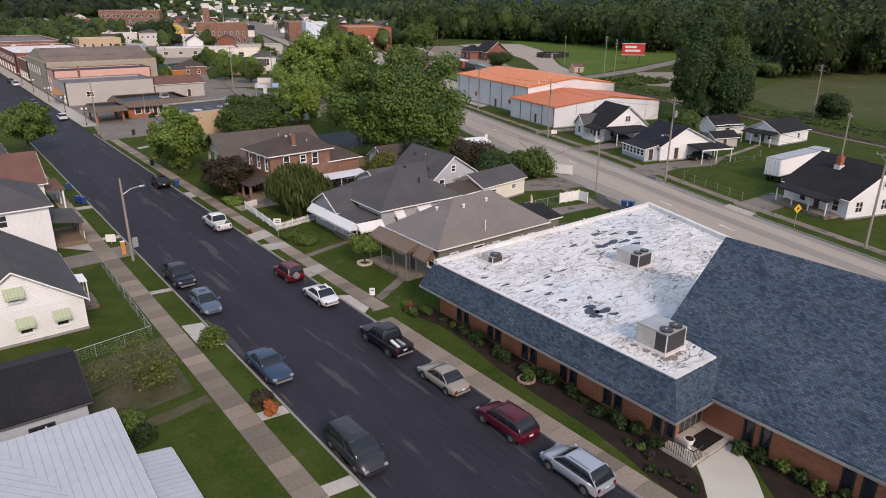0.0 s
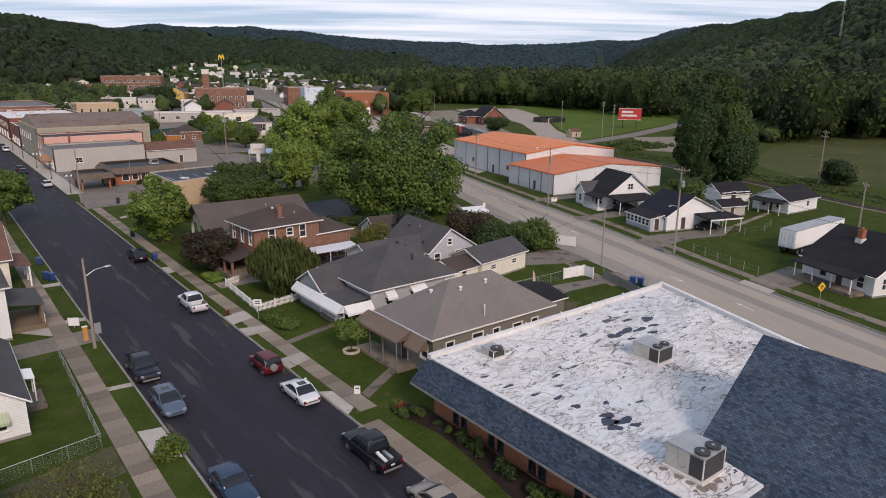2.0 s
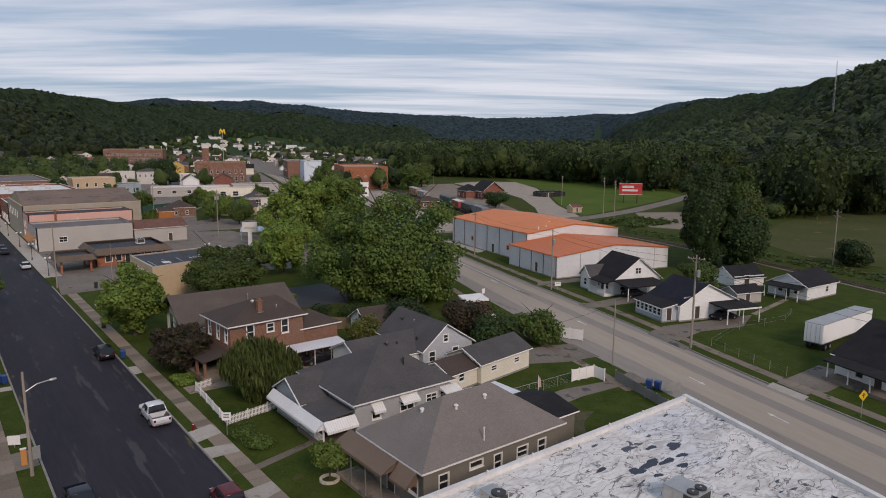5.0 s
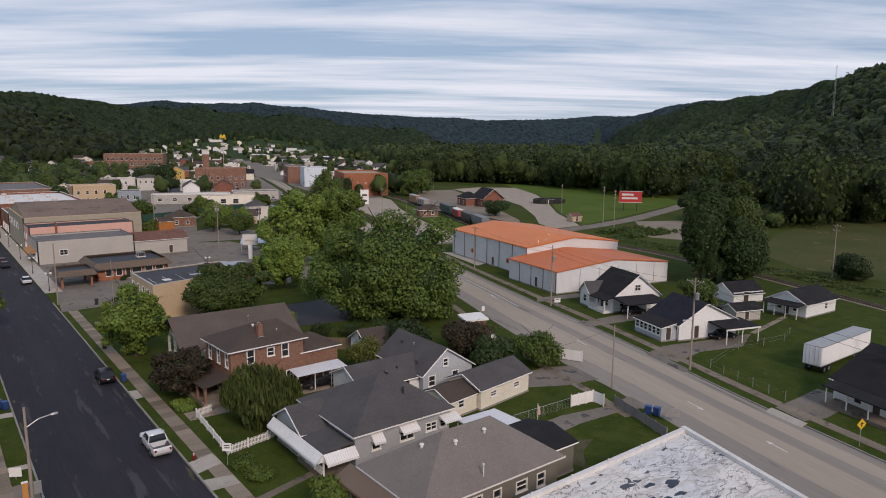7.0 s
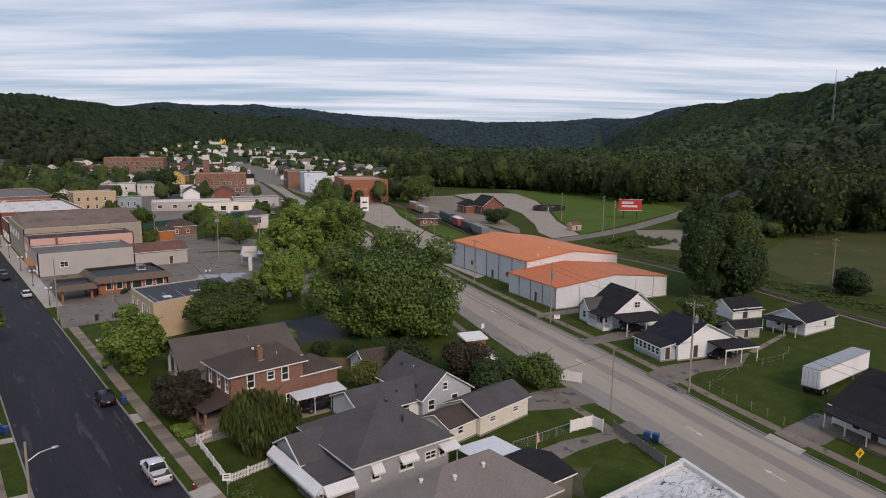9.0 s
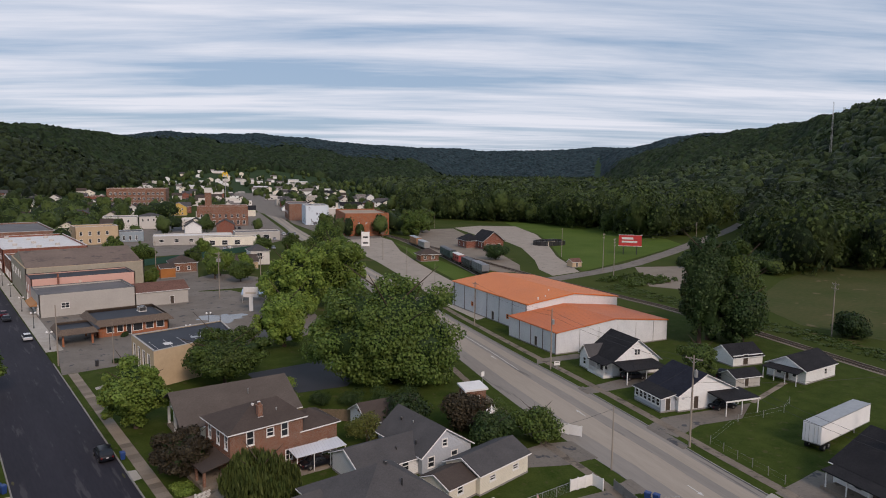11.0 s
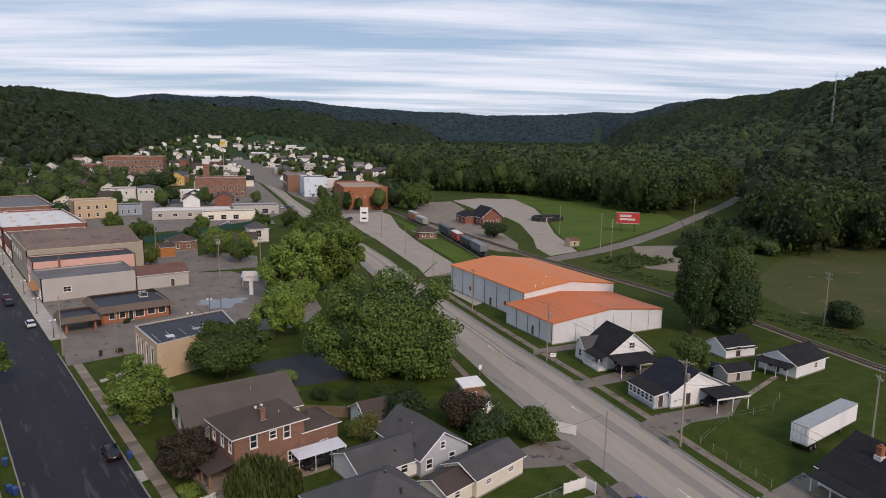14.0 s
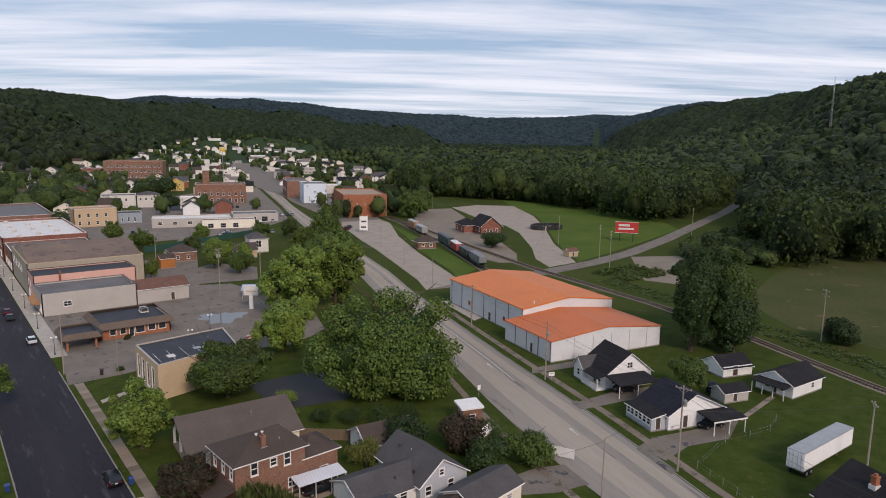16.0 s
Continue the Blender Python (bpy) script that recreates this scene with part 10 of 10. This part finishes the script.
def apron(label, y0, y1, side, material):
    """A drive's dropped edge: over the kerb and down to the road."""
    e = far_edge if side > 0 else near_edge
    o = thing("drive_apron", label, "pavement", pose(0, 0, 0), kind="structure")
    prof = [(-0.6, 0.006), (-0.05, 0.155), (0.8, 0.155), (0.8, -0.1), (-0.6, -0.1)]
    ends = [[(e(v, d), v, z) for d, z in prof] for v in (y0, (y0 + y1) / 2, y1)]
    Geo().loft(ends if side < 0 else ends[::-1]).obj("apron", material, o)


for q in (("pale concrete drive edge by the white house", 23.6, 28.4, 1, CONC_L), ("worn drive edge beside the carport", 42.4, 50.4, 1, LOT), ("worn drive edge by the black-roofed house", 66.0, 69.0, 1, LOT), ("worn drive edge by the garage", 47.6, 53.6, -1, LOT), ("worn drive edge by the lawn", 37.6, 41.0, -1, LOT)):
    apron(*q)
pave("driveway", "concrete driveway slab to the street", [(-19.6, 31.6), (-17.9, 30.4), (-17.9, 35.6), (-19.6, 36.0)], 0.14, CONC_L)
pave("driveway", "bare trodden drive of soil and gravel", [(-30, 28.2), (-21.6, 30.8), (-21.6, 35.0), (-29, 33.4)], 0.135, SOIL)
pave("yard_soil", "bare patchy soil under the yard tree", [(-29.0, 23.9), (-22.2, 24.8), (-22.0, 29.8), (-26.0, 29.4), (-29.4, 27.6)], 0.13, SOIL)
pave("side_path", "mossy side path", [(-29.0, 21.2), (-21.7, 22.6), (-21.7, 23.7), (-29.2, 22.6)], 0.135, SOIL)
pave("side_path", "driveway between the white houses", [(-33, 56.2), (-17.9, 57.2), (-17.9, 61.2), (-33, 60.4)], 0.135, LOT)
for y0, y1 in ((18.2, 19.3), (8.8, 9.9), (44.6, 45.4), (64.5, 65.6), (80.0, 81.5)):
    pave("verge_path", "concrete path across the verge", [(-19.75, y0), (-17.85, y0 - 0.2), (-17.85, y1 - 0.2), (-19.75, y1)], 0.138, CONC_L)
pave("garden_path", "narrow concrete garden path", [(-2.8, 44.8), (4.0, 46.6), (4.0, 47.5), (-2.8, 45.8)], 0.135, CONC)
pave("garden_path", "narrow concrete garden path", [(-2.6, 30.0), (4.0, 34.0), (4.0, 35.2), (-2.6, 31.2)], 0.135, CONC)
pave("garden_path", "concrete path to the porch", [(-25.6, 66.0), (-21.6, 61.4), (-20.6, 61.6), (-22.2, 72.0), (-23.4, 72.0)], 0.135, CONC_L)
pave("driveway", "concrete apron to the street", [(-5.4, 39.4), (-2.8, 40.3), (-2.8, 42.2), (-5.4, 41.9)], 0.152, CONC_L)
pave("driveway", "concrete apron to the street", [(-5.4, 49.4), (-2.8, 49.2), (-2.8, 51.2), (-5.4, 51.8)], 0.152, CONC_L)
pave("driveway", "concrete apron to the street", [(-5.4, 53.4), (-2.8, 54.2), (-2.8, 56.8), (-5.4, 56.2)], 0.152, CONC_L)
pave("driveway", "concrete apron to the street", [(-5.4, 28.6), (-4.4, 29.4), (-4.4, 33.0), (-5.4, 33.6)], 0.14, CONC_L)
pave("driveway", "concrete apron to the street", [(-5.4, 77.0), (-4.4, 77.2), (-4.4, 80.2), (-5.4, 80.4)], 0.138, CONC_L)
pave("bank_lawn_path", "concrete path with steps to the bank", [(-2.0, 117.4), (5.8, 121.0), (5.6, 122.4), (-2.0, 119.0)], 0.138, CONC_L)
pave("road_drive", "concrete drive to the garage", [(36.2, 51.0), (41.0, 48.4), (near_edge(47.6, 0.05), 47.6), (near_edge(53.6, 0.05), 53.6), (43.4, 55.2), (38.0, 55.4)], 0.135, LOT)
pave("road_drive", "grey drive across the road lawn", [(25.2, 38.6), (33.0, 39.2), (39.8, 38.6), (near_edge(37.6, 0.05), 37.6), (near_edge(41.0, 0.05), 41.0), (38.9, 40.8), (33.0, 42.0), (26.0, 42.0)], 0.135, LOT)
pave("road_drive", "worn gravel strip behind the low house", [(25.0, 31.6), (27.8, 34.4), (30.8, 35.6), (28.6, 37.0), (24.8, 34.0)], 0.133, SOIL)
pave("road_drive", "gravel drive beside the carport", [(60.9, 45.2), (68, 46.0), (76, 43.6), (84, 46.5), (74, 49.0), (66.2, 51.2), (61.6, 50.6)], 0.135, LOT)
pave("road_drive", "concrete drive to the white house", [(54.0, 24.2), (57.0, 23.0), (60.5, 23.0), (66, 25.6), (66, 28.0), (61.0, 28.0), (55.4, 28.2)], 0.135, LOT)
pave("road_drive", "pale drive beside the warehouse", [(71.5, 84.0), (84, 81.2), (84, 84.5), (74.0, 86.4)], 0.135, LOT)
pave("road_drive", "drive to the black-roofed house", [(66.4, 65.4), (76, 63.5), (84, 61.0), (85, 65.5), (77.0, 67.8), (67.2, 68.4)], 0.135, LOT)
pave("road_drive", "concrete forecourt of the warehouse", [(88.0, 121.6), (92.6, 123.0), (98.4, 140.0), (93.6, 143.6)], 0.135, CONC_L)
pave("yard_path", "thin concrete path through the grass", [(84.5, 46.0), (100.0, 48.0), (100.0, 49.0), (84.5, 47.0)], 0.135, CONC)
g = Geo()
band(g, dense([(65.9, 83.3), (70.0, 95.1), (74.6, 110.0), (78.8, 124.5)], 4), -0.07, 0.07, 0.0, 0.008)
tagged(g.obj("lane_line", PAINT_W), "white turning lane line", "road marking", kind="structure")
g = Geo()
mid = [p for p in ROAD2 if 175 < p[1] < 330]
band(g, mid, -0.25, -0.12, 0.0, 0.008)
tagged(g.obj("lane_line", PAINT_Y), "worn yellow centre line", "road marking", kind="structure")
for x, y, rot in ((57.6, 60.5, 71), (45.2, 23.0, 71), (48.4, 34.4, 251), (68.0, 93.0, 71)):
    g = Geo().prism([(-1.5, -0.07), (0.6, -0.07), (0.6, -0.3), (1.5, 0), (0.6, 0.3), (0.6, 0.07), (-1.5, 0.07)], 0.0, 0.008)
    ob = g.obj("lane_arrow", PAINT_W)
    ob.matrix_world = pose(x, y, 0.0, 0, 0, rot)
    tagged(ob, "worn white lane arrow", "road marking", kind="structure")

g = Geo()
rd = random.Random(8)
for k in range(26):
    x, y = rd.choice([KL + 0.35, KR - 0.35]) + rd.uniform(-0.12, 0.12), rd.uniform(-20, 120)
    l, w = rd.uniform(0.8, 3.2), rd.uniform(0.06, 0.22)
    n_ = 9
    g.prism([(x - w * (1 - (2 * i / n_ - 1) ** 2) * rd.uniform(0.6, 1), y + l * i / n_) for i in range(n_ + 1)] [::-1] + [(x + w * (1 - (2 * i / n_ - 1) ** 2) * rd.uniform(0.6, 1), y + l * i / n_) for i in range(1, n_)], 0.0, 0.005)
tagged(g.obj("gutter_dust", SOIL), "thin patches of dust and leaves in the gutters", "dirt", kind="stuff")

# ---- sidewalk slabs, one by one ----
def slabs(name, label, x0, x1, y0, y1, step, z=0.14, jitter=0.006):
    w = thing(name, label, "pavement", pose(0, 0, 0), kind="structure")
    rng = random.Random(int(abs(x0) * 10))
    me = Geo().prism([(0.01, 0.01), (x1 - x0 - 0.01, 0.01), (x1 - x0 - 0.01, step - 0.015), (0.01, step - 0.015)], -0.1, 0.0).obj("slab", CONC, w)
    k = int((y1 - y0) / step)
    for i in range(k):
        ob = me if i == 0 else new("slab", me.data)
        ob.parent = w
        ob.matrix_basis = pose(x0, y0 + i * step, z + rng.uniform(-jitter, jitter), rng.uniform(-0.3, 0.3), rng.uniform(-0.3, 0.3))
    return w


slabs("pavement_church", "concrete sidewalk slabs before the church", KR + 0.19, -3.75, -40, 28.2, 1.75)
slabs("pavement_middle", "weathered concrete sidewalk slabs along the lawns", -4.35, -2.75, 28.4, 131, 1.5)
slabs("pavement_west", "weathered concrete sidewalk slabs", -21.5, -19.75, -30, 128, 1.5)
g = Geo()
band(g, dense(FAR2[1:13], 4), 1.9, 3.4, 0.0, 0.141)
tagged(g.obj("pavement_east", CONC), "long concrete sidewalk beside the grey road", "pavement", kind="structure")
g = Geo()
band(g, dense(NEAR2[4:10], 4), -4.2, -2.9, 0.0, 0.141)
tagged(g.obj("pavement_road", CONC), "concrete sidewalk on the house side of the grey road", "pavement", kind="structure")
